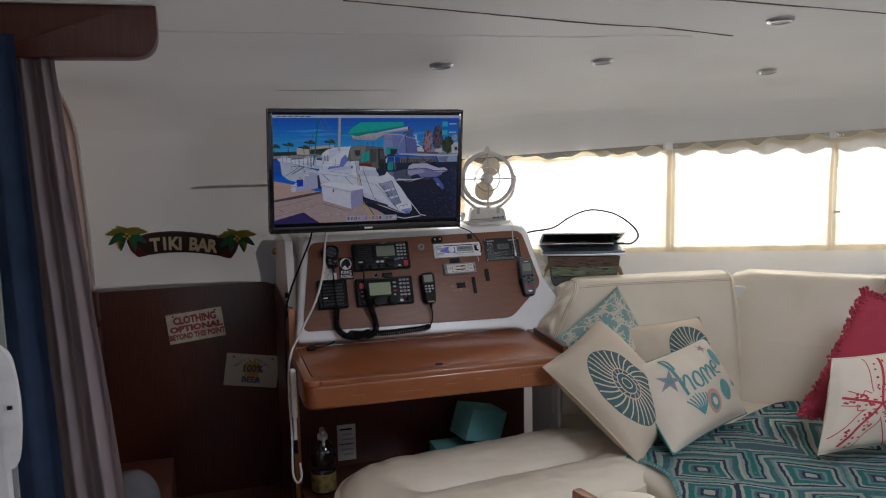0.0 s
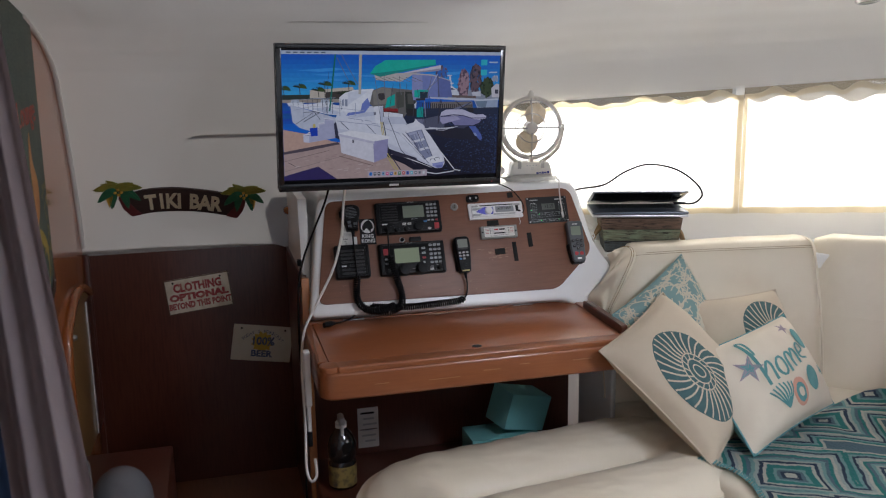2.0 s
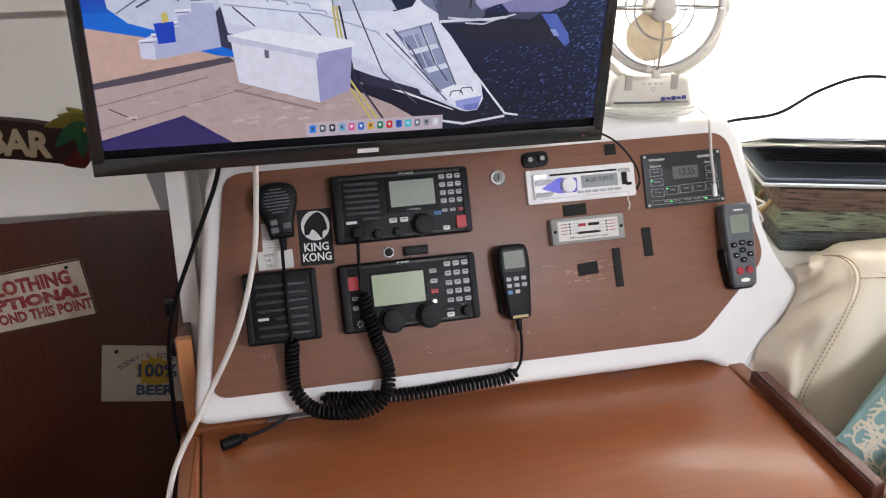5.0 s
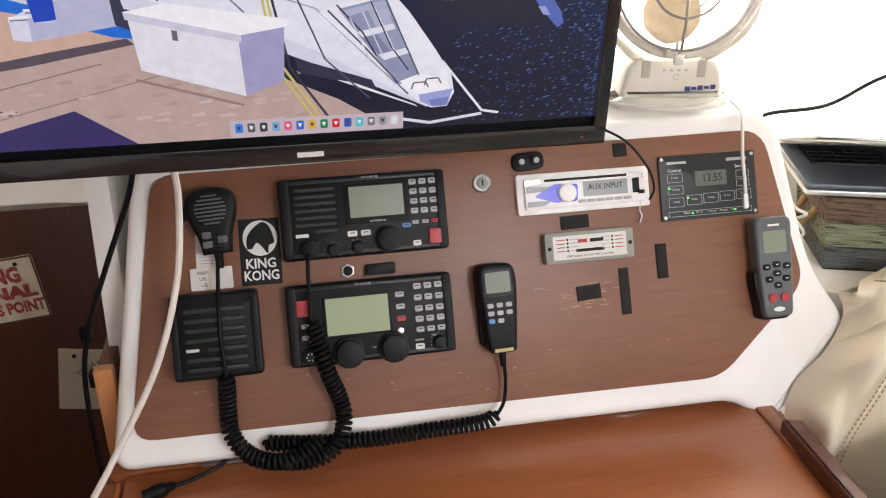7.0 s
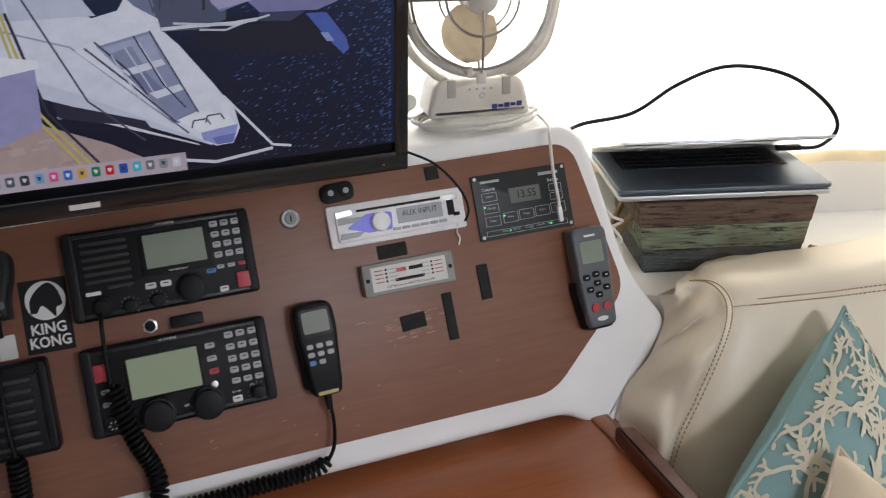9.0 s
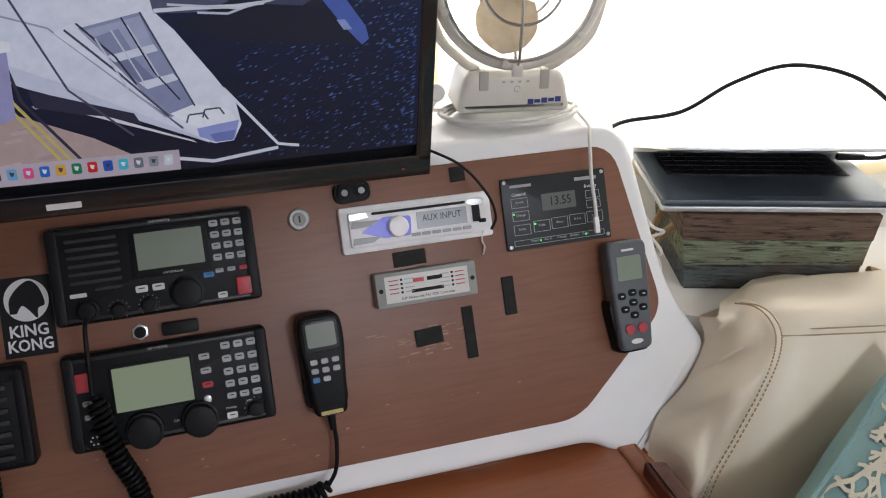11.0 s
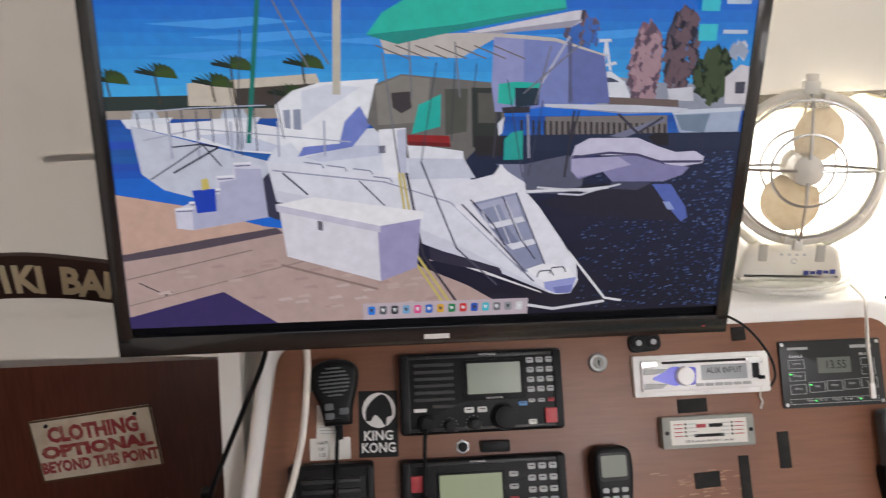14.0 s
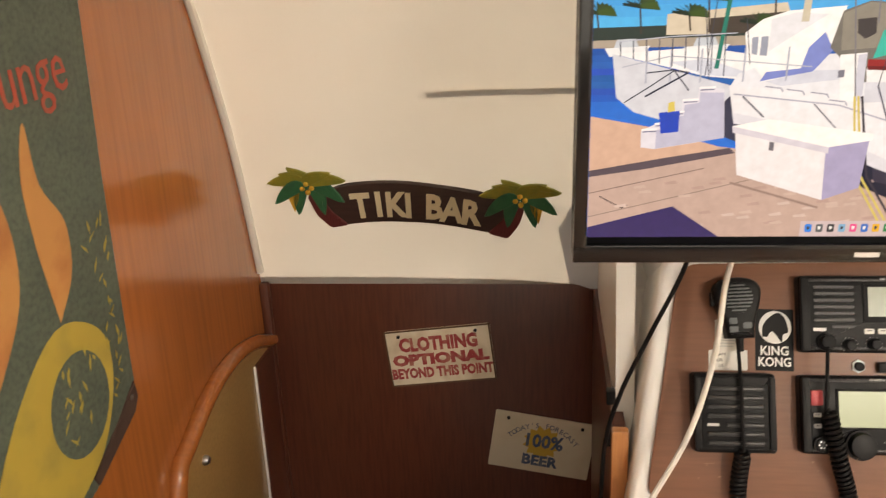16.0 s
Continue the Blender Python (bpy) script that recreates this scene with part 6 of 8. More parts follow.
part("maker_mark", box(0.030, 0.006, 0.0006, (0.0, -0.211, 0.0052), 0), PRINT, tv)
part("status_led", box(0.003, 0.002, 0.0006, (0.330, -0.212, 0.0052), 0), RED_KEY, tv)
bracket = thing("tv_bracket", Matrix(), "black wall bracket behind the television", "bracket")
part("arm", box(0.08, 0.46, 0.06, (-0.157, 3.50, 1.45), 0.004), BLACK, bracket)
part("plate", box(0.22, 0.02, 0.16, (-0.157, 3.735, 1.45), 0.003), BLACK, bracket)

SCREENS = {}


def lit(c):
    key = tuple(c)
    if key not in SCREENS:
        m_ = glow("screen_%d" % len(SCREENS), [(q * 0.93 / 255) ** 2.3 for q in c], SCREEN_POWER)
        nn, ll = m_.node_tree.nodes, m_.node_tree.links
        gr, co, rr = nn.new("ShaderNodeTexNoise"), nn.new("ShaderNodeTexCoord"), nn.new("ShaderNodeMapRange")
        gr.inputs["Scale"].default_value, gr.inputs["Detail"].default_value = 90.0, 8.0
        rr.inputs[1].default_value, rr.inputs[2].default_value = 0.3, 0.7
        rr.inputs[3].default_value, rr.inputs[4].default_value = SCREEN_POWER * 0.93, SCREEN_POWER * 1.07
        ll.new(co.outputs["Object"], gr.inputs["Vector"])
        ll.new(gr.outputs[0], rr.inputs[0])
        ll.new(rr.outputs[0], nn["Principled BSDF"].inputs["Emission Strength"])
        SCREENS[key] = m_
    return SCREENS[key]


SCREEN_POWER = 0.64
LAYER = [0.0030]
screen = part("screen", slab(rect(SW, SH, 0, 0, SY), 0.001, (0, 0, 0.0015)), lit((24, 110, 215)), tv, "lit screen")


def shown(pts, c, name="picture"):
    """A flat area of the picture on the screen; u to the right, v down."""
    LAYER[0] += 0.000012
    bm = bmesh.new()
    bm.faces.new([bm.verts.new(((u - 0.5) * SW, SY + (0.5 - v) * SH, LAYER[0])) for u, v in pts])
    bmesh.ops.triangulate(bm, faces=bm.faces[:])
    for f in bm.faces:
        f.normal_update()
        if f.normal.z < 0:
            f.normal_flip()
    return part(name, bm, lit(c), screen, smooth=None)


def line(pts, c, w=0.003):
    for a, b in zip(pts, pts[1:]):
        d = Vector((b[0] - a[0], (b[1] - a[1]) * SH / SW))
        d = Vector((-d.y, d.x)).normalized() * w / 2
        o = Vector((d.x, d.y * SW / SH))
        shown([(a[0] - o.x, a[1] - o.y), (b[0] - o.x, b[1] - o.y), (b[0] + o.x, b[1] + o.y), (a[0] + o.x, a[1] + o.y)], c)


def strip_v(v0, v1, c):
    shown([(0, v0), (1, v0), (1, v1), (0, v1)], c)


for i in range(10):
    f = i / 9
    strip_v(0.34 * i / 10, 0.34 * (i + 1) / 10 + 0.001, (int(8 + 60 * f), int(92 + 85 * f), int(205 + 35 * f)))
rng = random.Random(11)
for i in range(7):
    u, v = rng.uniform(0, 0.7), rng.uniform(0.10, 0.26)
    shown([(u, v), (u + 0.16, v - 0.02), (u + 0.22, v - 0.008), (u + 0.1, v + 0.012)], (70, 160, 240))
shown([(0, 0.335), (0.4, 0.325), (0.4, 0.385), (0, 0.39)], (48, 62, 60))
shown([(0.12, 0.30), (0.31, 0.275), (0.33, 0.36), (0.12, 0.36)], (205, 195, 180))
shown([(0.19, 0.315), (0.32, 0.30), (0.33, 0.36), (0.19, 0.36)], (74, 66, 62))
shown([(0, 0.372), (0.32, 0.365), (0.32, 0.40), (0, 0.405)], (165, 155, 145))
for i in range(8):
    strip_v(0.395 + 0.02 * i, 0.415 + 0.02 * i + 0.001, (22 + 6 * i % 20, 84 + 8 * (i % 3), 170 + 9 * (i % 4)))
for u, v, h in ((0.005, 0.29, 0.05), (0.075, 0.275, 0.08), (0.155, 0.30, 0.05), (0.185, 0.255, 0.10), (0.29, 0.25, 0.07), (0.265, 0.33, 0.03)):
    line([(u, v), (u + 0.004, v + h)], (70, 60, 55), 0.003)
    for k in range(9):
        a = radians(200 + 17 * k) if k < 9 else 0
        shown([(u, v - 0.004), (u + 0.030 * math.cos(a), v + 0.034 * math.sin(a) * 0.9), (u + 0.034 * math.cos(a + 0.25), v + 0.05 * math.sin(a + 0.25) * 0.8 + 0.02), (u + 0.003, v + 0.008)], (28 + 4 * k, 44 + 5 * k, 38))
for u in (0.02, 0.15):
    shown([(u, 0.395), (u + 0.075, 0.39), (u + 0.065, 0.415), (u + 0.008, 0.42)], (225, 230, 240))
    shown([(u + 0.02, 0.37), (u + 0.05, 0.368), (u + 0.056, 0.392), (u + 0.015, 0.394)], (190, 200, 215))
# far bank: bare trees, moored boats, house
shown([(0.746, 0.278), (0.889, 0.31), (0.996, 0.275), (1.003, 0.384), (0.75, 0.38)], (150, 156, 172))
shown([(0.751, 0.275), (0.77, 0.27), (0.794, 0.3), (0.809, 0.353), (0.762, 0.353)], (222, 226, 236))
shown([(0.757, 0.289), (0.77, 0.287), (0.786, 0.3), (0.76, 0.301)], (70, 80, 104))
line([(0.758, 0.269), (0.758, 0.183), (0.769, 0.269)], (220, 224, 234), 0.004)
line([(0.747, 0.187), (0.767, 0.186)], (214, 218, 230), 0.005)
line([(0.753, 0.256), (0.778, 0.247)], (214, 218, 230), 0.005)
rng = random.Random(2)
for cu, cv, ru, rv, count, hues in (
        (0.721, 0.166, 0.025, 0.043, 70, [(120, 96, 110), (92, 84, 108), (60, 110, 190)]),
        (0.825, 0.256, 0.025, 0.116, 260, [(128, 96, 112), (150, 118, 130), (96, 78, 96), (170, 140, 150)]),
        (0.883, 0.213, 0.027, 0.114, 260, [(62, 58, 76), (84, 74, 88), (48, 48, 62), (110, 90, 100)]),
        (0.940, 0.279, 0.031, 0.072, 260, [(34, 52, 34), (46, 66, 40), (26, 40, 30), (70, 84, 60)]),
        (0.978, 0.213, 0.014, 0.015, 30, [(200, 206, 220), (160, 170, 190)]),
        ):
    for hue in hues:
        LAYER[0] += 0.000012
        bm = bmesh.new()
        for i in range(count // len(hues)):
            a, r = rng.uniform(0, 6.283), rng.random() ** 0.6
            u, v = cu + ru * r * math.cos(a), cv + rv * r * math.sin(a)
            w, h = rng.uniform(0.003, 0.008), rng.uniform(0.006, 0.022)
            if u + w < 0.998:
                bm.faces.new([bm.verts.new(((p - 0.5) * SW, SY + (0.5 - q) * SH, LAYER[0])) for p, q in ((u - w, v + h * 0.5), (u + w * 0.3, v + h), (u + w, v - h * 0.2), (u - w * 0.2, v - h))])
        part("foliage", bm, lit(hue), screen, smooth=None)["kind"] = "stuff"
shown([(0.866, 0.32), (0.908, 0.314), (0.912, 0.355), (0.87, 0.352)], (206, 208, 218))
shown([(0.961, 0.288), (0.984, 0.252), (0.999, 0.257), (1.003, 0.365), (0.965, 0.363)], (214, 210, 216))
shown([(0.979, 0.301), (0.996, 0.3), (0.997, 0.334), (0.98, 0.334)], (74, 76, 92))
shown([(0.768, 0.342), (0.886, 0.351), (0.888, 0.371), (0.769, 0.362)], (112, 98, 96))
shown([(0.879, 0.389), (0.996, 0.382), (0.993, 0.488), (0.933, 0.481), (0.899, 0.467)], (168, 182, 206))
shown([(0.884, 0.395), (0.943, 0.392), (0.936, 0.447), (0.897, 0.439)], (120, 138, 160))
shown([(0.879, 0.382), (0.995, 0.372), (0.996, 0.385), (0.879, 0.393)], (206, 214, 228))
line([(0.899, 0.469), (0.993, 0.49)], (60, 64, 80), 0.003)
shown([(0.668, 0.396), (0.87, 0.395), (0.875, 0.469), (0.67, 0.464)], (126, 120, 120))
for i in range(26):
    u = 0.63 + 0.0095 * i
    line([(u, 0.405 + 0.0006 * i), (u + 0.002, 0.462)], (52, 48, 52), 0.0042)
for i in range(12):
    f = i / 11
    shown([(0.45, 0.45 + 0.046 * i), (1, 0.445 + 0.046 * i), (1, 0.493 + 0.046 * i), (0.45, 0.498 + 0.046 * i)], (int(34 - 24 * f), int(48 - 34 * f), int(78 - 34 * f)))
for c in ((36, 58, 104), (52, 80, 136), (22, 34, 66), (84, 112, 160)):
    LAYER[0] += 0.000012
    bm = bmesh.new()
    for i in range(260):
        v = rng.uniform(0.50, 0.99)
        u = 0.993 - 0.25 * rng.random() ** 1.8
        w = rng.uniform(0.002, 0.006)
        bm.faces.new([bm.verts.new(((a - 0.5) * SW, SY + (0.5 - b) * SH, LAYER[0])) for a, b in ((u - w, v + 0.004), (u, v + 0.0035), (u + w * 0.6, v - 0.001), (u - w * 0.2, v - 0.0005))])
    part("ripples", bm, lit(c), screen, smooth=None)["kind"] = "stuff"
# quay
shown([(0, 0.60), (0.10, 0.635), (0.22, 0.70), (0.34, 0.73), (0.55, 0.90), (0.64, 1), (0, 1)], (188, 164, 158))
shown([(0, 0.60), (0.10, 0.635), (0.22, 0.70), (0.22, 0.72), (0.0, 0.78)], (206, 172, 156))
shown([(0, 0.775), (0.13, 0.735), (0.24, 0.705), (0.25, 0.722), (0.10, 0.77), (0, 0.795)], (90, 80, 92))
line([(0.0, 0.85), (0.20, 0.77)], (140, 120, 118), 0.002)
line([(0.0, 0.93), (0.30, 0.80)], (150, 132, 128), 0.002)
line([(0.02, 0.86), (0.06, 0.90), (0.07, 0.89)], (70, 60, 66), 0.002)
for i in range(40):
    u, v = rng.uniform(0.02, 0.5), rng.uniform(0.80, 0.98)
    shown([(u, v), (u + 0.02, v - 0.006), (u + 0.024, v + 0.004), (u + 0.003, v + 0.007)], rng.choice([(196, 174, 168), (178, 152, 148), (202, 182, 178)]))
shown([(0, 1), (0, 0.965), (0.15, 0.895), (0.235, 1)], (58, 48, 104))
# hulls and deck


def art(c, *pts):
    """An area of the picture in drawing units, 1121 by 719, the origin off the upper left."""
    shown([((x + 22) / 1121, (y + 116 + 0.03 * (x - 550)) / 719) for x, y in pts], c)


def pen(c, w, *pts):
    line([((x + 22) / 1121, (y + 116 + 0.03 * (x - 550)) / 719) for x, y in pts], c, w)


art((204, 209, 225), (15, 195), (240, 262), (235, 378), (60, 322), (25, 290))
art((236, 238, 246), (15, 195), (180, 180), (330, 205), (300, 252), (190, 242))
art((205, 212, 232), (120, 212), (190, 205), (300, 245), (190, 240))
art((58, 60, 84), (226, 300), (242, 280), (264, 330), (264, 388), (230, 374))
art((222, 226, 240), (236, 264), (250, 236), (330, 200), (450, 190), (560, 250), (600, 300), (440, 290))
art((204, 210, 230), (300, 252), (330, 230), (440, 226), (440, 246), (330, 262))
art((228, 230, 242), (235, 262), (440, 278), (600, 296), (700, 300), (650, 370), (760, 552), (600, 474), (520, 440), (380, 370), (250, 345))
art((214, 216, 232), (245, 320), (420, 360), (560, 430), (745, 540), (760, 552), (600, 474), (520, 440), (380, 370), (250, 345))
art((52, 50, 72), (520, 442), (655, 490), (664, 510), (600, 492), (525, 472))
art((236, 232, 236), (590, 488), (620, 494), (735, 545), (740, 550))
pen((166, 170, 192), 0.0025, (245, 280), (440, 302), (560, 345), (700, 500))
pen((96, 98, 120), 0.003, (585, 352), (640, 425), (722, 522))
pen((74, 78, 98), 0.0028, (262, 285), (305, 330))
pen((92, 92, 112), 0.0022, (395, 300), (440, 352))
# deckhouse and cockpit
art((240, 242, 249), (255, 150), (285, 122), (330, 105), (430, 95), (420, 180), (380, 230), (300, 252), (262, 200))
art((222, 226, 240), (300, 122), (345, 108), (400, 112), (330, 165), (300, 190))
art((150, 158, 180), (268, 160), (280, 158), (280, 196), (270, 194))
art((150, 158, 180), (285, 158), (298, 157), (298, 198), (285, 197))
art((120, 136, 208), (398, 148), (416, 185), (385, 230), (290, 252), (300, 232), (362, 224), (372, 180))
art((114, 112, 110), (410, 180), (425, 105), (470, 85), (640, 98), (654, 170), (640, 232), (600, 236), (580, 262), (480, 252))
art((138, 134, 128), (425, 110), (470, 88), (520, 92), (512, 178), (430, 186))
art((66, 62, 66), (452, 122), (485, 118), (488, 150), (470, 162), (455, 150))
art((84, 86, 80), (545, 112), (586, 110), (586, 196), (548, 204))
art((50, 58, 56), (592, 108), (646, 108), (648, 232), (597, 228))
art((92, 92, 88), (604, 118), (636, 118), (638, 178), (606, 178))
art((44, 42, 48), (600, 205), (652, 205), (652, 245), (602, 245))
art((238, 239, 247), (430, 195), (478, 190), (480, 295), (440, 290))
art((196, 200, 220), (462, 195), (478, 192), (480, 294), (466, 292))
art((120, 122, 140), (430, 228), (442, 226), (442, 242), (431, 243))
art((232, 234, 243), (480, 222), (580, 236), (582, 254), (484, 252))
art((206, 210, 227), (482, 252), (582, 252), (604, 292), (484, 296))
art((150, 44, 48), (480, 204), (555, 205), (558, 228), (482, 226))
art((112, 34, 40), (480, 218), (557, 220), (558, 228), (482, 226))
art((232, 233, 243), (565, 306), (690, 268), (708, 322), (640, 346), (570, 334))
art((128, 132, 160), (640, 262), (756, 262), (745, 305), (694, 300))
art((92, 94, 120), (690, 280), (752, 276), (745, 305), (694, 300))
art((238, 238, 246), (636, 286), (650, 262), (672, 290), (680, 306), (640, 306))
# stern steps
art((236, 236, 246), (640, 330), (688, 308), (724, 352), (772, 428), (803, 482), (809, 520), (796, 550), (766, 553), (738, 536), (566, 352), (600, 334))
art((150, 156, 184), (598, 346), (682, 322), (742, 482), (704, 502))
art((176, 180, 206), (602, 350), (680, 328), (694, 375), (632, 392))
art((146, 152, 180), (612, 362), (650, 348), (664, 382), (632, 392))
art((154, 160, 188), (636, 402), (698, 384), (716, 424), (670, 438))
art((128, 134, 164), (636, 402), (664, 394), (690, 432), (670, 438))
art((144, 150, 180), (674, 448), (722, 434), (742, 480), (706, 494))
art((226, 228, 240), (630, 391), (694, 374), (699, 385), (640, 402))
art((226, 228, 240), (667, 437), (716, 424), (723, 435), (678, 449))
art((247, 247, 252), (706, 494), (744, 478), (792, 492), (804, 515), (770, 520), (742, 522))
art((156, 164, 220), (742, 524), (772, 518), (806, 512), (797, 548), (768, 551), (745, 539))
art((120, 128, 190), (760, 536), (800, 530), (794, 549), (768, 551))
pen((236, 236, 246), 0.005, (684, 312), (730, 395), (752, 470))
pen((84, 86, 108), 0.0025, (680, 322), (742, 482))
pen((84, 86, 108), 0.0030, (580, 348), (642, 420), (704, 498))
pen((60, 60, 84), 0.0026, (596, 338), (640, 392), (664, 440))
pen((60, 60, 84), 0.0022, (655, 330), (690, 420), (722, 470))
for x, y in ((618, 362), (640, 350), (662, 342)):
    pen((212, 214, 228), 0.002, (x, y), (x + 34, y + 86))
for x, y in ((728, 498), (752, 490)):
    pen((96, 98, 116), 0.0024, (x, y + 14), (x + 4, y), (x + 26, y - 2), (x + 32, y + 10))
# boom cover, awning, outboard, dinghy
shown([(0.405, 0.177), (0.529, 0.167), (0.58, 0.166), (0.676, 0.179), (0.763, 0.226), (0.749, 0.234), (0.677, 0.194), (0.582, 0.181), (0.529, 0.234), (0.414, 0.222)], (196, 190, 186))
shown([(0.58, 0.177), (0.677, 0.189), (0.757, 0.228), (0.771, 0.358), (0.682, 0.361), (0.624, 0.379), (0.586, 0.381), (0.579, 0.307)], (126, 138, 196))
shown([(0.58, 0.177), (0.627, 0.183), (0.632, 0.378), (0.586, 0.381), (0.579, 0.307)], (150, 156, 204))
shown([(0.697, 0.198), (0.757, 0.228), (0.771, 0.358), (0.705, 0.359)], (104, 116, 176))
shown([(0.386, 0.173), (0.41, 0.116), (0.457, 0.067), (0.687, 0.063), (0.691, 0.104), (0.606, 0.134), (0.529, 0.16), (0.433, 0.197)], (28, 190, 172))
shown([(0.386, 0.173), (0.529, 0.144), (0.606, 0.12), (0.691, 0.098), (0.691, 0.104), (0.606, 0.134), (0.529, 0.16), (0.433, 0.197)], (18, 146, 140))
shown([(0.538, 0.165), (0.704, 0.107), (0.722, 0.105), (0.718, 0.134), (0.7, 0.151), (0.587, 0.168)], (214, 212, 222))
shown([(0.715, 0.106), (0.722, 0.105), (0.719, 0.134), (0.713, 0.135)], (60, 58, 72))
shown([(0.558, 0.167), (0.718, 0.129), (0.7, 0.151), (0.587, 0.168)], (160, 158, 176))
line([(0.658, 0.303), (0.699, 0.175)], (182, 186, 210), 0.004)
line([(0.701, 0.179), (0.705, 0.357)], (92, 96, 128), 0.004)
line([(0.697, 0.188), (0.709, 0.352)], (92, 96, 128), 0.003)
shown([(0.635, 0.532), (0.705, 0.507), (0.74, 0.517), (0.734, 0.621), (0.643, 0.619)], (92, 96, 118))
shown([(0.665, 0.649), (0.743, 0.593), (0.852, 0.597), (0.91, 0.715), (0.747, 0.69)], (34, 36, 56))
shown([(0.786, 0.583), (0.855, 0.592), (0.831, 0.615), (0.782, 0.608)], (70, 74, 100))
shown([(0.775, 0.453), (0.79, 0.444), (0.862, 0.4), (0.868, 0.409), (0.801, 0.458)], (122, 126, 152))
line([(0.787, 0.389), (0.822, 0.445), (0.862, 0.4)], (58, 58, 74), 0.004)
line([(0.714, 0.379), (0.705, 0.572)], (52, 52, 66), 0.004)
line([(0.722, 0.379), (0.712, 0.47)], (52, 52, 66), 0.003)
shown([(0.664, 0.359), (0.818, 0.364), (0.905, 0.375), (0.894, 0.387), (0.798, 0.386), (0.666, 0.368)], (204, 208, 222))
shown([(0.666, 0.366), (0.798, 0.384), (0.894, 0.386), (0.798, 0.389)], (150, 158, 182))
shown([(0.714, 0.516), (0.72, 0.479), (0.743, 0.458), (0.823, 0.458), (0.857, 0.483), (0.89, 0.502), (0.923, 0.499), (0.94, 0.517), (0.938, 0.536), (0.899, 0.546), (0.859, 0.53), (0.826, 0.51), (0.719, 0.507)], (206, 203, 226))
shown([(0.714, 0.516), (0.826, 0.51), (0.871, 0.537), (0.916, 0.547), (0.906, 0.57), (0.874, 0.59), (0.786, 0.587), (0.769, 0.557), (0.728, 0.579), (0.715, 0.554)], (136, 134, 178))
shown([(0.715, 0.518), (0.793, 0.513), (0.816, 0.538), (0.769, 0.557), (0.727, 0.573), (0.716, 0.552)], (176, 172, 206))
line([(0.716, 0.514), (0.777, 0.501), (0.825, 0.508), (0.865, 0.53), (0.937, 0.531)], (74, 70, 108), 0.004)
shown([(0.84, 0.456), (0.854, 0.444), (0.874, 0.448), (0.877, 0.483), (0.856, 0.479)], (30, 28, 40))
shown([(0.855, 0.597), (0.888, 0.598), (0.918, 0.67), (0.923, 0.702), (0.913, 0.716), (0.884, 0.662)], (88, 108, 184))
shown([(0.877, 0.652), (0.889, 0.652), (0.899, 0.677), (0.887, 0.677)], (150, 166, 214))
line([(0.643, 0.613), (0.69, 0.61), (0.744, 0.61), (0.781, 0.604)], (226, 228, 236), 0.005)
line([(0.696, 0.621), (0.734, 0.626), (0.765, 0.608)], (206, 208, 222), 0.003)
shown([(0.59, 0.303), (0.62, 0.297), (0.656, 0.302), (0.657, 0.318), (0.618, 0.318), (0.615, 0.362), (0.59, 0.356)], (30, 184, 170))
shown([(0.616, 0.314), (0.656, 0.315), (0.655, 0.362), (0.618, 0.367)], (26, 54, 72))
shown([(0.596, 0.368), (0.642, 0.365), (0.642, 0.383), (0.599, 0.384)], (52, 52, 64))
shown([(0.603, 0.458), (0.613, 0.44), (0.632, 0.433), (0.634, 0.517), (0.603, 0.518)], (28, 168, 160))
line([(0.639, 0.387), (0.644, 0.514)], (150, 152, 168), 0.004)
line([(0.59, 0.386), (0.586, 0.512)], (70, 70, 84), 0.003)
shown([(0.591, 0.413), (0.601, 0.395), (0.599, 0.44), (0.593, 0.449)], (224, 226, 236))
for i in range(7):
    line([(0.40 + 0.03 * i, 0.20), (0.45 + 0.03 * i, 0.235)], (120, 112, 108), 0.002)
shown([(0.465, 0.36), (0.50, 0.33), (0.50, 0.42), (0.455, 0.44)], (30, 180, 170))
# mast, stays, ropes
line([(0.345, 0.0), (0.34, 0.33)], (196, 190, 176), 0.012)
line([(0.235, 0.0), (0.205, 0.46)], (20, 120, 110), 0.007)
for a, b in (((0.24, 0.05), (0.30, 0.26)), ((0.26, 0.03), (0.33, 0.25)), ((0.41, 0.22), (0.44, 0.60)), ((0.45, 0.19), (0.455, 0.34)), ((0.52, 0.19), (0.53, 0.34)), ((0.67, 0.20), (0.65, 0.36)), ((0.72, 0.19), (0.63, 0.33))):
    line([a, b], (120, 120, 130), 0.0025)
for k in range(3):
    line([(0.435 + 0.006 * k, 0.55), (0.455 + 0.01 * k, 0.80), (0.51 + 0.012 * k, 0.955)], (206, 190, 110) if k < 2 else (60, 56, 70), 0.004)
line([(0.47, 0.52), (0.53, 0.78), (0.60, 0.90)], (86, 86, 104), 0.0028)
line([(0.66, 0.60), (0.75, 0.615), (0.80, 0.595)], (214, 216, 226), 0.003)
line([(0.72, 0.80), (0.79, 0.955), (0.82, 0.965)], (236, 236, 242), 0.004)
line([(0.60, 0.95), (0.70, 0.985), (0.79, 0.965)], (226, 226, 234), 0.005)
for u in (0.09, 0.13, 0.18, 0.25, 0.32):
    line([(u, 0.40), (u, 0.50)], (170, 176, 196), 0.003)
line([(0.05, 0.45), (0.13, 0.42), (0.25, 0.44), (0.36, 0.46)], (176, 182, 200), 0.002)
line([(0.09, 0.54), (0.16, 0.47), (0.13, 0.46)], (44, 50, 70), 0.003)
for k in range(9):
    pen((70, 72, 92), 0.0018, (28 + 24 * k, 168 - 2 * k), (30 + 24 * k, 200 + 5 * k))
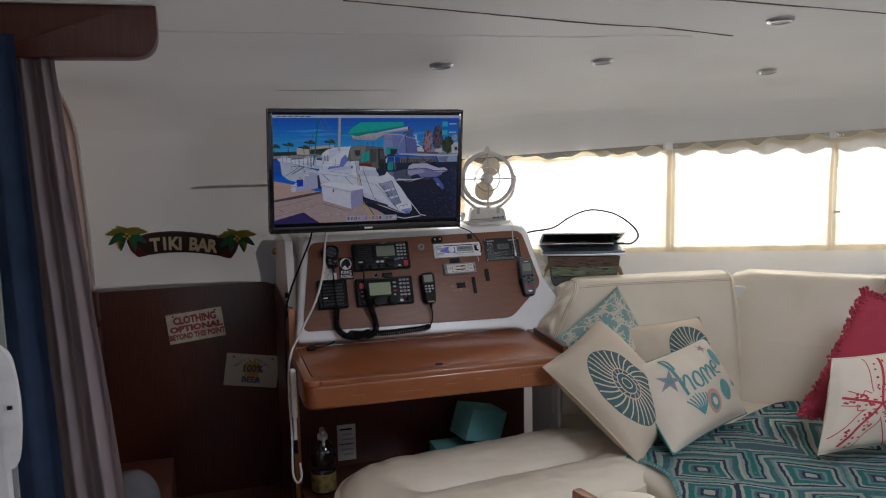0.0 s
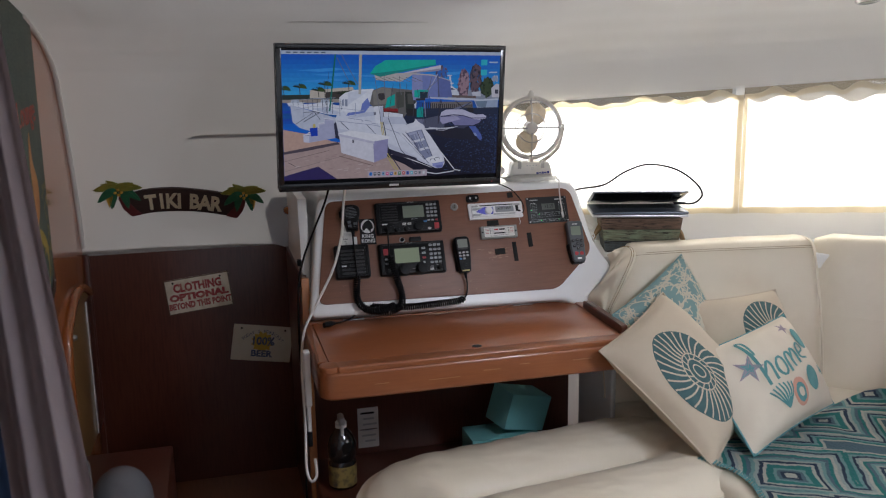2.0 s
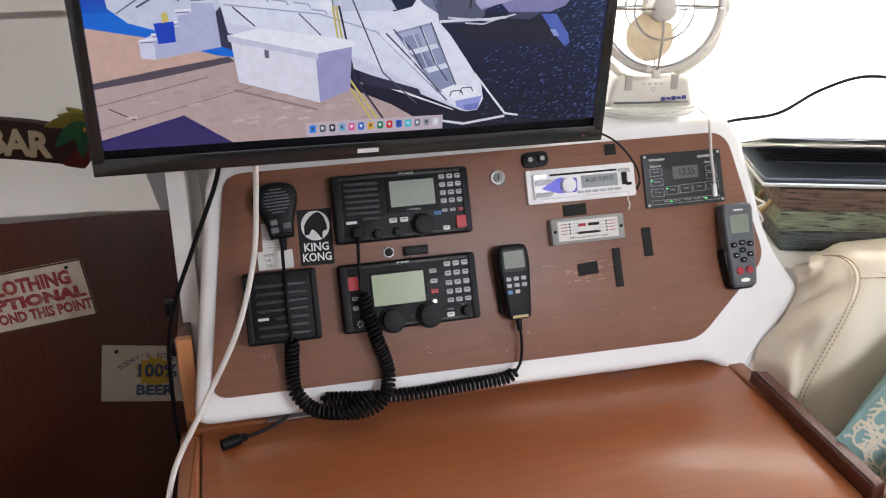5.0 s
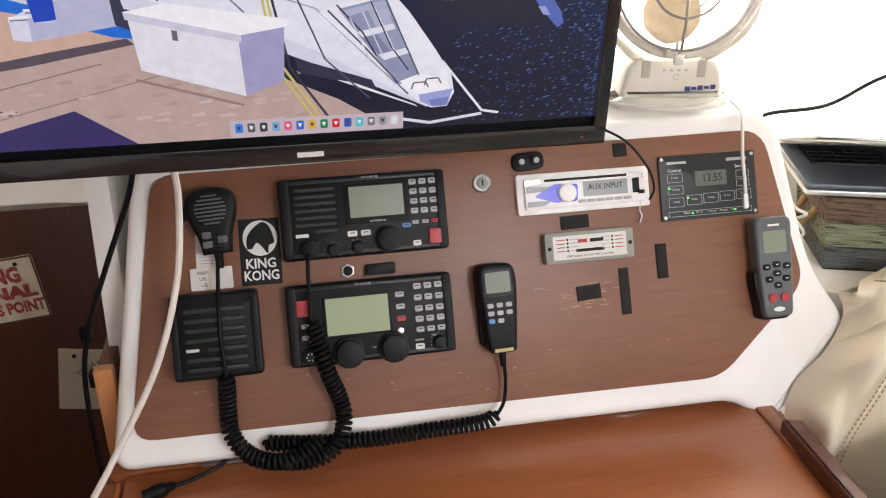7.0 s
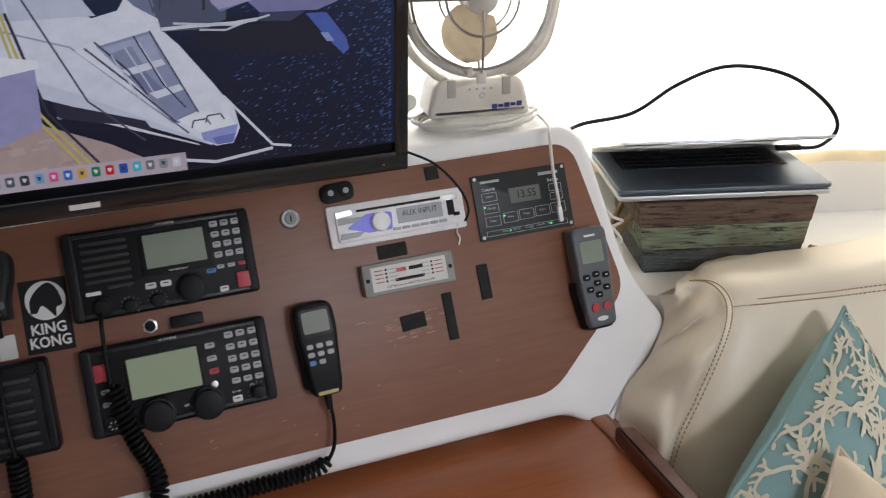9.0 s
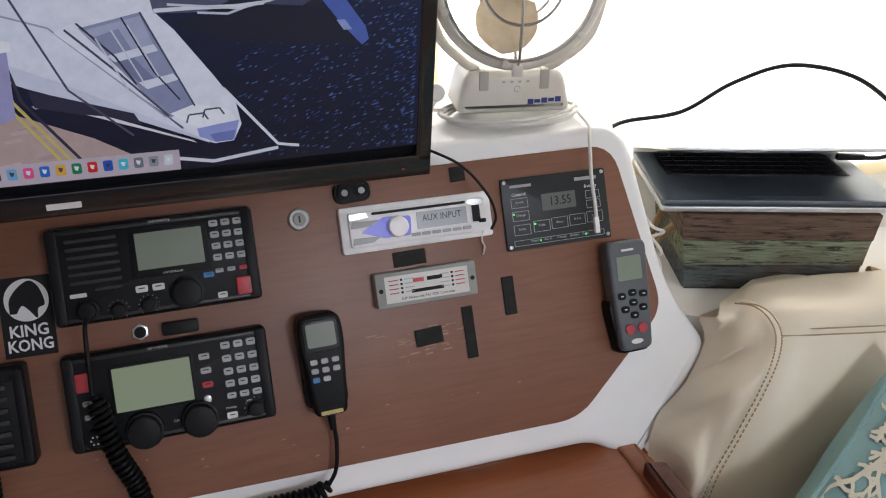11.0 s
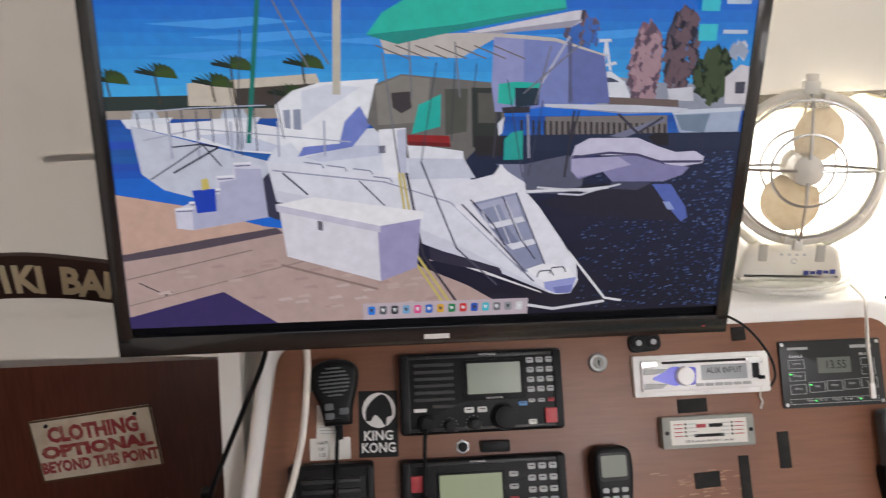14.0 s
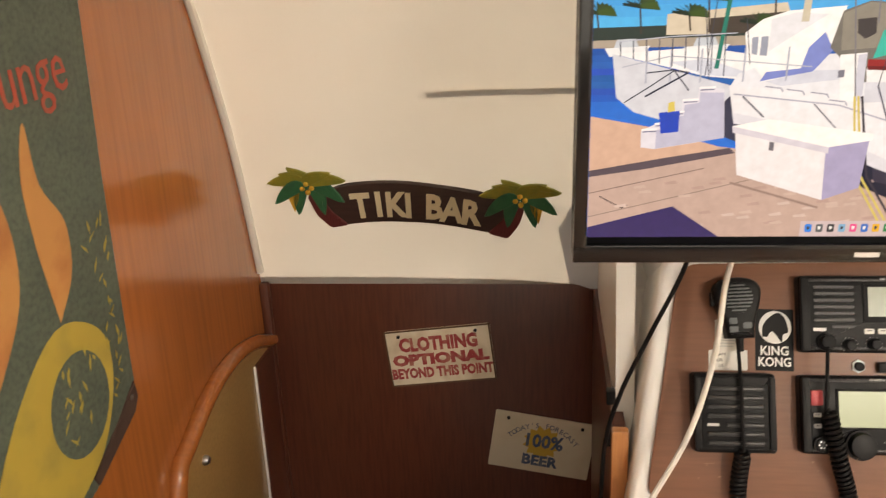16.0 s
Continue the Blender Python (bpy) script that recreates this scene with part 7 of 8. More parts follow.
pen((180, 186, 206), 0.0018, (20, 170), (120, 158), (240, 150))
pen((60, 64, 80), 0.0022, (80, 235), (130, 228), (160, 272))
pen((60, 64, 80), 0.002, (40, 300), (90, 262), (130, 230))
for x, y, x2, y2 in ((180, 100, 196, 250), (255, 120, 268, 215), (530, 60, 505, 260), (655, 90, 690, 290), (720, 130, 700, 285), (562, 60, 558, 215), (600, 60, 596, 110), (205, 10, 188, 240)):
    pen((66, 70, 84), 0.0016, (x, y), (x2, y2))
for x, y in ((300, 262), (340, 268), (385, 274), (420, 290)):
    pen((150, 154, 176), 0.0022, (x, y), (x + 30, y + 4), (x + 34, y + 12))
# stairs and dock box
art((216, 216, 234), (75, 362), (100, 348), (122, 345), (125, 322), (150, 318), (150, 294), (178, 288), (180, 265), (226, 268), (234, 376), (102, 404), (76, 400))
art((184, 186, 214), (104, 360), (128, 356), (128, 332), (154, 328), (154, 304), (182, 298), (182, 276), (226, 276), (234, 376), (104, 403))
for x, y in ((76, 360), (100, 346), (125, 320), (150, 293), (180, 266)):
    pen((240, 240, 248), 0.003, (x, y), (x + 30, y - 2))
    pen((120, 122, 152), 0.002, (x + 2, y + 5), (x + 28, y + 3))
shown([(0.115, 0.59), (0.15, 0.585), (0.15, 0.65), (0.12, 0.655)], (24, 70, 190))
shown([(0.13, 0.56), (0.14, 0.555), (0.142, 0.585), (0.13, 0.59)], (212, 196, 110))
shown([(0.245, 0.64), (0.40, 0.70), (0.405, 0.875), (0.255, 0.79)], (228, 226, 236))
shown([(0.40, 0.70), (0.47, 0.685), (0.465, 0.835), (0.405, 0.875)], (164, 160, 200))
shown([(0.24, 0.635), (0.30, 0.615), (0.475, 0.665), (0.475, 0.685), (0.405, 0.705)], (244, 243, 248))
shown([(0.24, 0.635), (0.405, 0.705), (0.405, 0.725), (0.242, 0.655)], (206, 204, 222))
shown([(0.305, 0.685), (0.313, 0.688), (0.313, 0.715), (0.305, 0.712)], (110, 108, 120))
line([(0.245, 0.815), (0.40, 0.90)], (150, 128, 124), 0.004)
# menu bar and launcher
strip_v(0.0, 0.026, (196, 206, 222))
for i in range(6):
    shown([(0.02 + 0.03 * i, 0.008), (0.04 + 0.03 * i, 0.008), (0.04 + 0.03 * i, 0.018), (0.02 + 0.03 * i, 0.018)], (90, 100, 120))
shown([(0.375, 0.945), (0.655, 0.945), (0.655, 0.997), (0.375, 0.997)], (196, 182, 190))
COLS = [(40, 130, 230), (90, 96, 104), (60, 62, 70), (120, 170, 210), (230, 90, 150), (50, 110, 200), (220, 170, 60), (30, 130, 80), (210, 40, 40), (40, 90, 190), (70, 190, 210), (120, 124, 130), (150, 154, 160), (214, 216, 220)]
for i, c in enumerate(COLS):
    u = 0.380 + 0.0193 * i
    shown(rounded([(u + 0.003, 0.955), (u + 0.015, 0.955), (u + 0.015, 0.982), (u + 0.003, 0.982)], 0.004, 3), c)
    shown([(u + 0.006, 0.962), (u + 0.012, 0.964), (u + 0.010, 0.974), (u + 0.007, 0.972)], (232, 234, 238) if i % 3 else (70, 74, 84))
for v in (0.06, 0.14):
    shown([(0.905, v), (0.935, v), (0.935, v + 0.045), (0.905, v + 0.045)], (60, 196, 214))
    shown([(0.945, v + 0.015), (0.985, v + 0.015), (0.985, v + 0.026), (0.945, v + 0.026)], (190, 206, 226))

# ---- forward bulkhead signs ----
RUST = mat("rusty_sign_cream", (0.74, 0.68, 0.55), 0.55, spots=(0.42, 0.30, 0.17), scale=18, mixspots=0.35, bump=0.1, bscale=200)
SIGNRED = mat("faded_red_paint", (0.34, 0.04, 0.045), 0.6, spots=(0.45, 0.22, 0.16), scale=70, mixspots=0.4)
SIGNBLUE = mat("faded_blue_paint", (0.05, 0.09, 0.19), 0.6, spots=(0.2, 0.24, 0.28), scale=70, mixspots=0.3)
SIGNGOLD = mat("gold_paint", (0.55, 0.38, 0.06), 0.6)
ONWALL = lambda x, z, turn, y=3.892, lean=0: Matrix.Translation((x, y, z)) @ Matrix.Rotation(radians(90 + lean), 4, "X") @ Matrix.Rotation(radians(turn), 4, "Z")
s1 = thing("tin_sign", ONWALL(-0.799, 0.770, 6), "worn cream tin sign reading clothing optional beyond this point", "sign", "tin signs")
part("plate", slab(rounded(rect(0.243, 0.138), 0.006, 3), 0.003, bev=0.001), RUST, s1)
rim = joined(box(0.243, 0.004, 0.001, (0, 0.067, 0.0032), 0), box(0.243, 0.004, 0.001, (0, -0.067, 0.0032), 0), box(0.004, 0.13, 0.001, (0.1195, 0, 0.0032), 0), box(0.004, 0.13, 0.001, (-0.1195, 0, 0.0032), 0))
part("rusted_rim", rim, mat("rust", (0.12, 0.07, 0.04), 0.8), s1)
lettering("CLOTHING", 0.044, Matrix.Translation((0.0, 0.031, 0.0034)), SIGNRED, s1, 0.0003, wide=0.80, bold=0.0022)
lettering("OPTIONAL", 0.034, Matrix.Translation((0.0, -0.006, 0.0034)), SIGNRED, s1, 0.0003, wide=1.30, bold=0.0022)
lettering("BEYOND THIS POINT", 0.033, Matrix.Translation((0.0, -0.039, 0.0034)), SIGNRED, s1, 0.0003, wide=0.74, bold=0.0016)
for x in (-0.088, 0.088):
    part("nail", cyl(0.004, 0.004, (x, 0.055, 0.003), 12, 0.001), INK, s1)
s2 = thing("tin_sign", ONWALL(-0.572, 0.546, -9.2), "cream tin sign forecasting one hundred percent chance of beer", "sign", "tin signs")
part("plate", slab(rounded(rect(0.232, 0.146), 0.004, 3), 0.003, bev=0.001), mat("sign_cream", (0.64, 0.62, 0.52), 0.5, spots=(0.54, 0.50, 0.38), scale=14, mixspots=0.3), s2)
part("sun_burst", slab([((0.045 if i % 2 else 0.034) * math.cos(math.pi * i / 12), 0.006 + (0.045 if i % 2 else 0.034) * math.sin(math.pi * i / 12)) for i in range(24)], 0.0004, (0, 0, 0.003)), SIGNGOLD, s2)
lettering("100%", 0.046, Matrix.Translation((0.002, 0.008, 0.0036)), SIGNBLUE, s2, 0.0003, wide=0.92, bold=0.0016)
lettering("BEER", 0.036, Matrix.Translation((0.0, -0.043, 0.0036)), SIGNBLUE, s2, 0.0003, wide=1.05, bold=0.0014)
lettering("chance of", 0.012, Matrix.Translation((0.0, -0.020, 0.0036)), SIGNGOLD, s2, 0.0003)
words = "TODAY'S FORECAST"
for i, ch in enumerate(words):
    a = radians(50 - 100 * i / (len(words) - 1))
    if ch != " ":
        lettering(ch, 0.017, Matrix.Translation((0.098 * math.sin(-a), -0.048 + 0.098 * math.cos(a), 0.0036)) @ Matrix.Rotation(a * 0.8, 4, "Z"), SIGNBLUE, s2, 0.0003)
for x in (-0.085, 0.085):
    part("nail", cyl(0.004, 0.004, (x, 0.058, 0.003), 12, 0.001), INK, s2)

DARKWOOD = mat("sign_wood", (0.045, 0.022, 0.018), 0.6, grain=(0.025, 0.012, 0.01), gscale=30, gstretch=(0.5, 6, 6))
TRUNK = mat("trunk_red", (0.13, 0.018, 0.02), 0.6, grain=(0.06, 0.01, 0.012), gscale=60, gstretch=(5, 1, 1))
LEAFG = mat("palm_green", (0.02, 0.14, 0.06), 0.55, spots=(0.01, 0.08, 0.04), scale=40)
LEAFY = mat("palm_yellow_green", (0.26, 0.24, 0.03), 0.55, spots=(0.12, 0.18, 0.03), scale=40)
CREAMPAINT = mat("cream_letters", (0.72, 0.66, 0.46), 0.6)
YELLOW = mat("yellow_paint", (0.6, 0.36, 0.04), 0.6)
tiki = thing("tiki_bar_sign", ONWALL(-0.831, 1.138, 0, 3.846, 15), "carved wooden tiki bar sign with painted palm trees", "sign")
TK = lambda px, py: ((px - 385) * 0.00085, (165 - py) * 0.00085)
topline = smooth_path([(*TK(150, 150), 0), (*TK(205, 108), 0), (*TK(330, 98), 0), (*TK(450, 112), 0), (*TK(570, 140), 0), (*TK(640, 190), 0)], 5)
botline = smooth_path([(*TK(612, 255), 0), (*TK(560, 240), 0), (*TK(430, 214), 0), (*TK(300, 207), 0), (*TK(215, 214), 0), (*TK(172, 221), 0)], 5)
part("board", slab([(p.x, p.y) for p in topline + botline], 0.014, bev=0.003), DARKWOOD, tiki)
for pts in ([(123, 130), (140, 185), (172, 222), (218, 214), (180, 175), (150, 120)], [(655, 175), (640, 220), (612, 258), (562, 242), (600, 205), (628, 165)]):
    part("trunk", slab(rounded([TK(*p) for p in pts], 0.008, 3), 0.017, bev=0.003), TRUNK, tiki, "dark red palm trunk")
for ch, px, py, a in (("T", 255, 163, 3), ("I", 299, 160, 1), ("K", 340, 161, -1), ("I", 372, 164, -2), ("B", 434, 169, -5), ("A", 478, 178, -7), ("R", 523, 186, -8)):
    lettering(ch, 0.079, Matrix.Translation((*TK(px, py), 0.0145)) @ Matrix.Rotation(radians(a), 4, "Z"), CREAMPAINT, tiki, 0.0015, wide=0.82, bold=0.003, name="letter")
for cx, cy in ((128, 98), (645, 140)):
    x0, y0 = TK(cx, cy)
    for i, (a, l, m_) in enumerate(((-42, 0.082, LEAFG), (-6, 0.090, LEAFG), (30, 0.088, LEAFY), (62, 0.058, LEAFY), (95, 0.05, LEAFY), (122, 0.060, LEAFY), (152, 0.088, LEAFY), (-174, 0.090, LEAFG), (-138, 0.080, LEAFG))):
        a = radians(a)
        leaf = []
        for s in range(9):
            f = s / 8
            leaf.append((f * l * 0.87, 0.021 * math.sin(math.pi * f) ** 0.6 * (1.1 - 0.4 * f) - 0.034 * f * f))
        for s in range(8, -1, -1):
            f = s / 8
            leaf.append((f * l * 0.87, -0.014 * math.sin(math.pi * f) ** 0.6 - 0.034 * f * f - 0.0005))
        flip = -1 if math.cos(a) < 0 else 1
        co, si = math.cos(a), math.sin(a)
        pts = [(x0 + x * co - y * flip * si, y0 + x * si + y * flip * co) for x, y in leaf]
        part("leaf", slab(pts[:-1], 0.005, (0, 0, 0.013 + 0.0012 * (i % 4)), 0.0012, 1), m_, tiki)
    for k in range(4):
        bb = bmesh.new()
        bmesh.ops.create_uvsphere(bb, u_segments=10, v_segments=6, radius=0.006, matrix=Matrix.Translation((x0 + 0.010 * math.cos(k * 1.6), y0 - 0.006 + 0.010 * math.sin(k * 1.6), 0.020)))
        part("coconut", bb, YELLOW, tiki)
    sd = -1 if cx < 300 else 1
    part("flower", slab(rounded([(x0 + sd * 0.016, y0 - 0.012), (x0 + sd * 0.045, y0 - 0.028), (x0 + sd * 0.036, y0 - 0.066), (x0 + sd * 0.022, y0 - 0.034)], 0.004, 3), 0.006, (0, 0, 0.012), 0.001, 1), YELLOW, tiki)

# moulded ledges in the forward wall
for x0, x1, z, y in ((-0.775, -0.30, 1.388, 3.757), (-0.46, -0.02, 1.745, 3.27)):
    led = tagged(part("moulded_ledge", tube(smooth_path([(x0, y + 0.022, z), (x0 + 0.06, y + 0.0185, z), ((x0 + x1) / 2, y + 0.0175, z - 0.002), (x1 - 0.06, y + 0.0185, z), (x1, y + 0.022, z)], 8), 0.0055, 12), LINER), "shallow moulded ledge in the forward wall", "trim", kind="structure")

# ---- port side ----
PGREEN = mat("painted_green_boards", (0.085, 0.11, 0.085), 0.7, spots=(0.05, 0.07, 0.06), scale=12, grain=(0.03, 0.04, 0.035), gscale=16, gstretch=(8, 8, 0.5), gmix=0.6, bump=0.2, bscale=80)
PYELLOW = mat("painted_ochre", (0.40, 0.29, 0.05), 0.7, spots=(0.28, 0.22, 0.05), scale=14, mixspots=0.5)
PORANGE = mat("painted_orange", (0.48, 0.22, 0.07), 0.7, spots=(0.36, 0.13, 0.04), scale=16, mixspots=0.5)
PWALL = Matrix(((0, 0, 1, -1.199), (1, 0, 0, 0), (0, 1, 0, 0), (0, 0, 0, 1)))
poster = thing("lounge_board", PWALL @ Matrix.Translation((-0.036, 0.028, 0)), "old green painted lounge board with ochre shapes", "wall board")
part("board", slab([(2.84, 1.75), (3.345, 1.75), (3.318, 1.30), (3.310, 0.955), (3.295, 0.935), (3.17, 0.885), (2.84, 0.80)], 0.008, bev=0.002), PGREEN, poster)
lettering("Lounge", 0.100, Matrix.Translation((3.272, 1.468, 0.0085)) @ Matrix.Rotation(radians(4), 4, "Z"), mat("poster_red", (0.42, 0.06, 0.035), 0.7, spots=(0.3, 0.1, 0.06), scale=60), poster, 0.0004, "RIGHT", wide=0.8)
part("ochre_shape", slab([(p.x, p.y) for p in smooth_path([(2.90, 0.90, 0), (3.02, 1.06, 0), (3.14, 1.14, 0), (3.24, 1.10, 0), (3.255, 1.02, 0), (3.20, 0.93, 0), (3.10, 0.885, 0), (2.98, 0.86, 0)], 5)], 0.0006, (0, 0, 0.0082)), PYELLOW, poster)
part("green_hole", slab(oval(0.072, 0.075, 3.165, 1.02, 24), 0.0006, (0, 0, 0.0090)), PGREEN, poster)
part("orange_shape", slab([(p.x, p.y) for p in smooth_path([(3.155, 1.145, 0), (3.20, 1.20, 0), (3.205, 1.27, 0), (3.165, 1.33, 0), (3.155, 1.41, 0), (3.130, 1.34, 0), (3.135, 1.25, 0)], 5)], 0.0006, (0, 0, 0.0082)), PORANGE, poster)
part("orange_shape", slab([(p.x, p.y) for p in smooth_path([(3.0, 1.10, 0), (3.08, 1.20, 0), (3.09, 1.30, 0), (3.05, 1.38, 0), (3.0, 1.30, 0), (2.95, 1.18, 0)], 5)], 0.0006, (0, 0, 0.0082)), PORANGE, poster)
rng = random.Random(4)
for i in range(46):
    y = rng.choice([3.265 + rng.uniform(-0.022, 0.028), 3.165 + rng.uniform(-0.05, 0.05)])
    z = rng.uniform(0.98, 1.24) if y > 3.22 else rng.uniform(0.96, 1.08)
    a, l = rng.uniform(0.6, 2.4), rng.uniform(0.012, 0.026)
    part("reed", slab([(y, z), (y + l * 0.4 * math.cos(a) + 0.003, z + l * 0.5 * math.sin(a)), (y + l * math.cos(a), z + l * math.sin(a)), (y + l * 0.4 * math.cos(a) - 0.003, z + l * 0.5 * math.sin(a))], 0.0004, (0, 0, 0.0097)), PYELLOW, poster)
part("frayed_edge", slab([(3.17, 0.888), (3.296, 0.938), (3.31, 0.958), (3.305, 0.985), (3.25, 0.95), (3.16, 0.905)], 0.004, (0, 0, 0.007), 0.001, 1), mat("scorched_edge", (0.05, 0.025, 0.018), 0.9, bump=0.5, bscale=90), poster)
part("nail", cyl(0.004, 0.004, (3.29, 0.965, 0.008), 10, 0.001), STEEL, poster)
GOLDPLY = mat("golden_ply", (0.34, 0.20, 0.075), 0.3, spots=(0.27, 0.15, 0.055), scale=4, grain=(0.22, 0.12, 0.04), gscale=18, gstretch=(7, 7, 0.4), gmix=0.5, coat=0.4)
locker = thing("arched_locker_door", PWALL, "teak locker door under an arched trim", "locker door")
arch = smooth_path([(3.315, 0.30, 0), (3.32, 0.58, 0), (3.357, 0.770, 0), (3.416, 0.812, 0), (3.537, 0.855, 0), (3.66, 0.866, 0), (3.78, 0.846, 0), (3.888, 0.806, 0)], 8)
part("door", slab([(p.x, p.y) for p in arch] + [(3.888, 0.30)], 0.010, bev=0.002), GOLDPLY, locker)
part("arch_trim", tube([(p.x, p.y, 0.008) for p in arch], 0.017, 10), TEAK_SIDE, locker, "rounded teak arch trim")
part("white_edge", box(0.006, 0.50, 0.004, (3.757, 0.55, 0.0125), 0.001), WHITE_PLASTIC, locker, "thin white edge strip")
part("stile", box(0.118, 0.50, 0.008, (3.822, 0.55, 0.012), 0.002), TEAK_DARK, locker)
for y, z in ((3.464, 0.752),):
    part("knob", lathe([(0.010, 0), (0.010, 0.004), (0.007, 0.010), (0.004, 0.011)], 16), CHROME, locker).matrix_local = Matrix.Translation((y, z, 0.010))
corner = tagged(part("corner_trim", box(0.022, 0.022, 0.95, (-1.19, 3.883, 0.475), 0.008), TEAK_DARK), "dark wood corner trim", "trim", kind="structure")
bead = tagged(part("edge_bead", tube(smooth_path([(-1.196, y - 0.004, z) for z, y in zip(SIDE_Z[1:10], SIDE_Y[1:10])], 5), 0.010, 8), LINER), "white bead between headliner and teak bulkhead", "trim", kind="structure")

step = tagged(part("side_locker", box(0.32, 0.55, 0.40, (-1.06, 3.05, 0.20), 0.008), TEAK_DARK), "dark mahogany side locker", "locker", kind="structure")
GREYCLOTH = mat("grey_cloth", (0.16, 0.16, 0.17), 0.9, spots=(0.12, 0.12, 0.13), scale=20, bump=0.4, bscale=600)
cap = thing("cap", Matrix.Translation((-1.02, 2.95, 0.40)), "grey cloth cap lying on the side locker", "cap")
bm = bmesh.new()
bmesh.ops.create_uvsphere(bm, u_segments=24, v_segments=14, radius=0.085, matrix=Matrix.Diagonal((1, 1.1, 1.25, 1)))
bmesh.ops.bisect_plane(bm, geom=bm.verts[:] + bm.edges[:] + bm.faces[:], plane_co=(0, 0, 0), plane_no=(0, 0, -1), clear_outer=True)
part("crown", bm, GREYCLOTH, cap)
part("brim", slab(rounded([(-0.07, -0.05), (0.07, -0.05), (0.055, -0.16), (-0.055, -0.16)], 0.03), 0.006, (0, 0, 0.0), 0.002), GREYCLOTH, cap)
pouch = thing("pouch", Matrix.Translation((-1.13, 2.86, 0.40)), "small dark grey cloth pouch", "pouch")
part("body", box(0.09, 0.12, 0.17, (0, 0, 0.085), 0.03, 4), GREYCLOTH, pouch)

# valance, curtains and sliding door by the entrance
valance = tagged(part("valance", slab(rounded([(-1.20, 1.762), (-0.833, 1.762), (-0.833, 1.90), (-1.20, 1.90)], [0.004, 0.09, 0.004, 0.004], 8), 0.10, bev=0.004, m=Matrix.Translation((0, 2.32, 0)) @ Matrix.Rotation(radians(90), 4, "X")), TEAK_DARK), "dark wooden curtain valance with a rounded corner", "valance", kind="structure")


def drape(x0t, x1t, x0b, x1b, y, z0, z1, folds, deep):
    def fn(u, v):
        z = z0 + (z1 - z0) * v
        x0, x1 = x0b + (x0t - x0b) * v, x1b + (x1t - x1b) * v
        x = x0 + (x1 - x0) * u
        return (x + 0.006 * noise.noise(Vector((u * 7, z * 2, 3))), y + deep * math.sin(2 * math.pi * folds * u + 0.5 * noise.noise(Vector((0.3, z * 1.5, 1)))) + 0.01 * noise.noise(Vector((u * 4, z * 1.3, 7))), z)
    return grid_surface(fn, 80, 26, 0.002)


d1 = thing("door_curtain", Matrix(), "taupe cloth curtain gathered in long folds", "curtain")
part("cloth", drape(-1.19, -1.06, -1.18, -0.93, 2.26, 0.10, 1.76, 3.5, 0.022), TAUPE, d1, smooth=80)
# added panel: blue shading between door and curtain, put in as dark blue cloth
d2 = thing("blue_shade_panel", Matrix(), "added cloth panel coloured as the blue shade beside the entrance", "curtain")
part("cloth", drape(-1.205, -1.115, -1.205, -1.075, 2.12, 0.10, 1.80, 1.5, 0.014), BLUE_SHADE, d2, smooth=80)
door = thing("sliding_door", Matrix.Translation((-1.185, 1.93, 0)), "white framed sliding door with a long pull handle", "door", kind="structure")
part("stile", box(0.06, 0.055, 1.84, (0, 0, 0.95), 0.008), WHITE_ALU, door)
part("seal", box(0.012, 0.012, 1.80, (0.034, 0.012, 0.95), 0.004), GREY_CASE, door)
part("handle", slab([(p.x, p.y) for p in smooth_path([(0.0, -0.125, 0), (0.020, -0.11, 0), (0.030, -0.04, 0), (0.031, 0.03, 0), (0.022, 0.10, 0), (0.004, 0.125, 0)], 5)] + [(-0.006, 0.125), (-0.006, -0.125)], 0.022, bev=0.004, m=Matrix.Translation((0.030, -0.008, 1.06)) @ Matrix.Rotation(radians(90), 4, "X")), WHITE_PLASTIC, door, "white pull handle")
part("latch", box(0.010, 0.006, 0.008, (0.045, -0.034, 1.065), 0.002), INK, door)

# ---- headliner details ----
def ceiling_z(x, y):
    a = (x + 1.30) / 4.0
    best = min((abs(liner_point(a, b / 300)[1] - y), liner_point(a, b / 300)[2]) for b in range(75, 301))
    return best[1]


for x, y in ((0.03, 2.86), (0.61, 2.85), (1.36, 2.95), (0.86, 2.24)):
    z = ceiling_z(x, y)
    tilt = math.atan2(ceiling_z(x, y + 0.05) - ceiling_z(x, y - 0.05), 0.1)
    dl = thing("downlight", Matrix.Translation((x, y, z - 0.001)) @ Matrix.Rotation(tilt, 4, "X"), "round chrome recessed downlight, switched off", "downlight", "ceiling downlights")
    part("rim", lathe([(0.040, 0.0), (0.040, -0.004), (0.034, -0.011), (0.029, -0.011), (0.027, -0.006)][::-1], 32), CHROME, dl)
    part("lens", lathe([(0.028, -0.004), (0.026, -0.008), (0.010, -0.010)][::-1], 24), LCD_PALE, dl, "frosted lens")
GAP = mat("liner_gap", (0.10, 0.08, 0.06), 0.8)
for a, b in (((-1.0, 2.46), (0.72, 2.47)), ((-0.42, 2.12), (0.85, 2.45)), ((0.1, 1.98), (1.9, 2.25))):
    pts = []
    for i in range(25):
        x, y = a[0] + (b[0] - a[0]) * i / 24, a[1] + (b[1] - a[1]) * i / 24
        pts.append((x, y, ceiling_z(x, y) - 0.0005))
    tagged(part("liner_joint", tube(pts, 0.0022, 6), GAP if a[0] > -1 else LINER), "narrow joint between headliner panels", "trim", kind="structure")

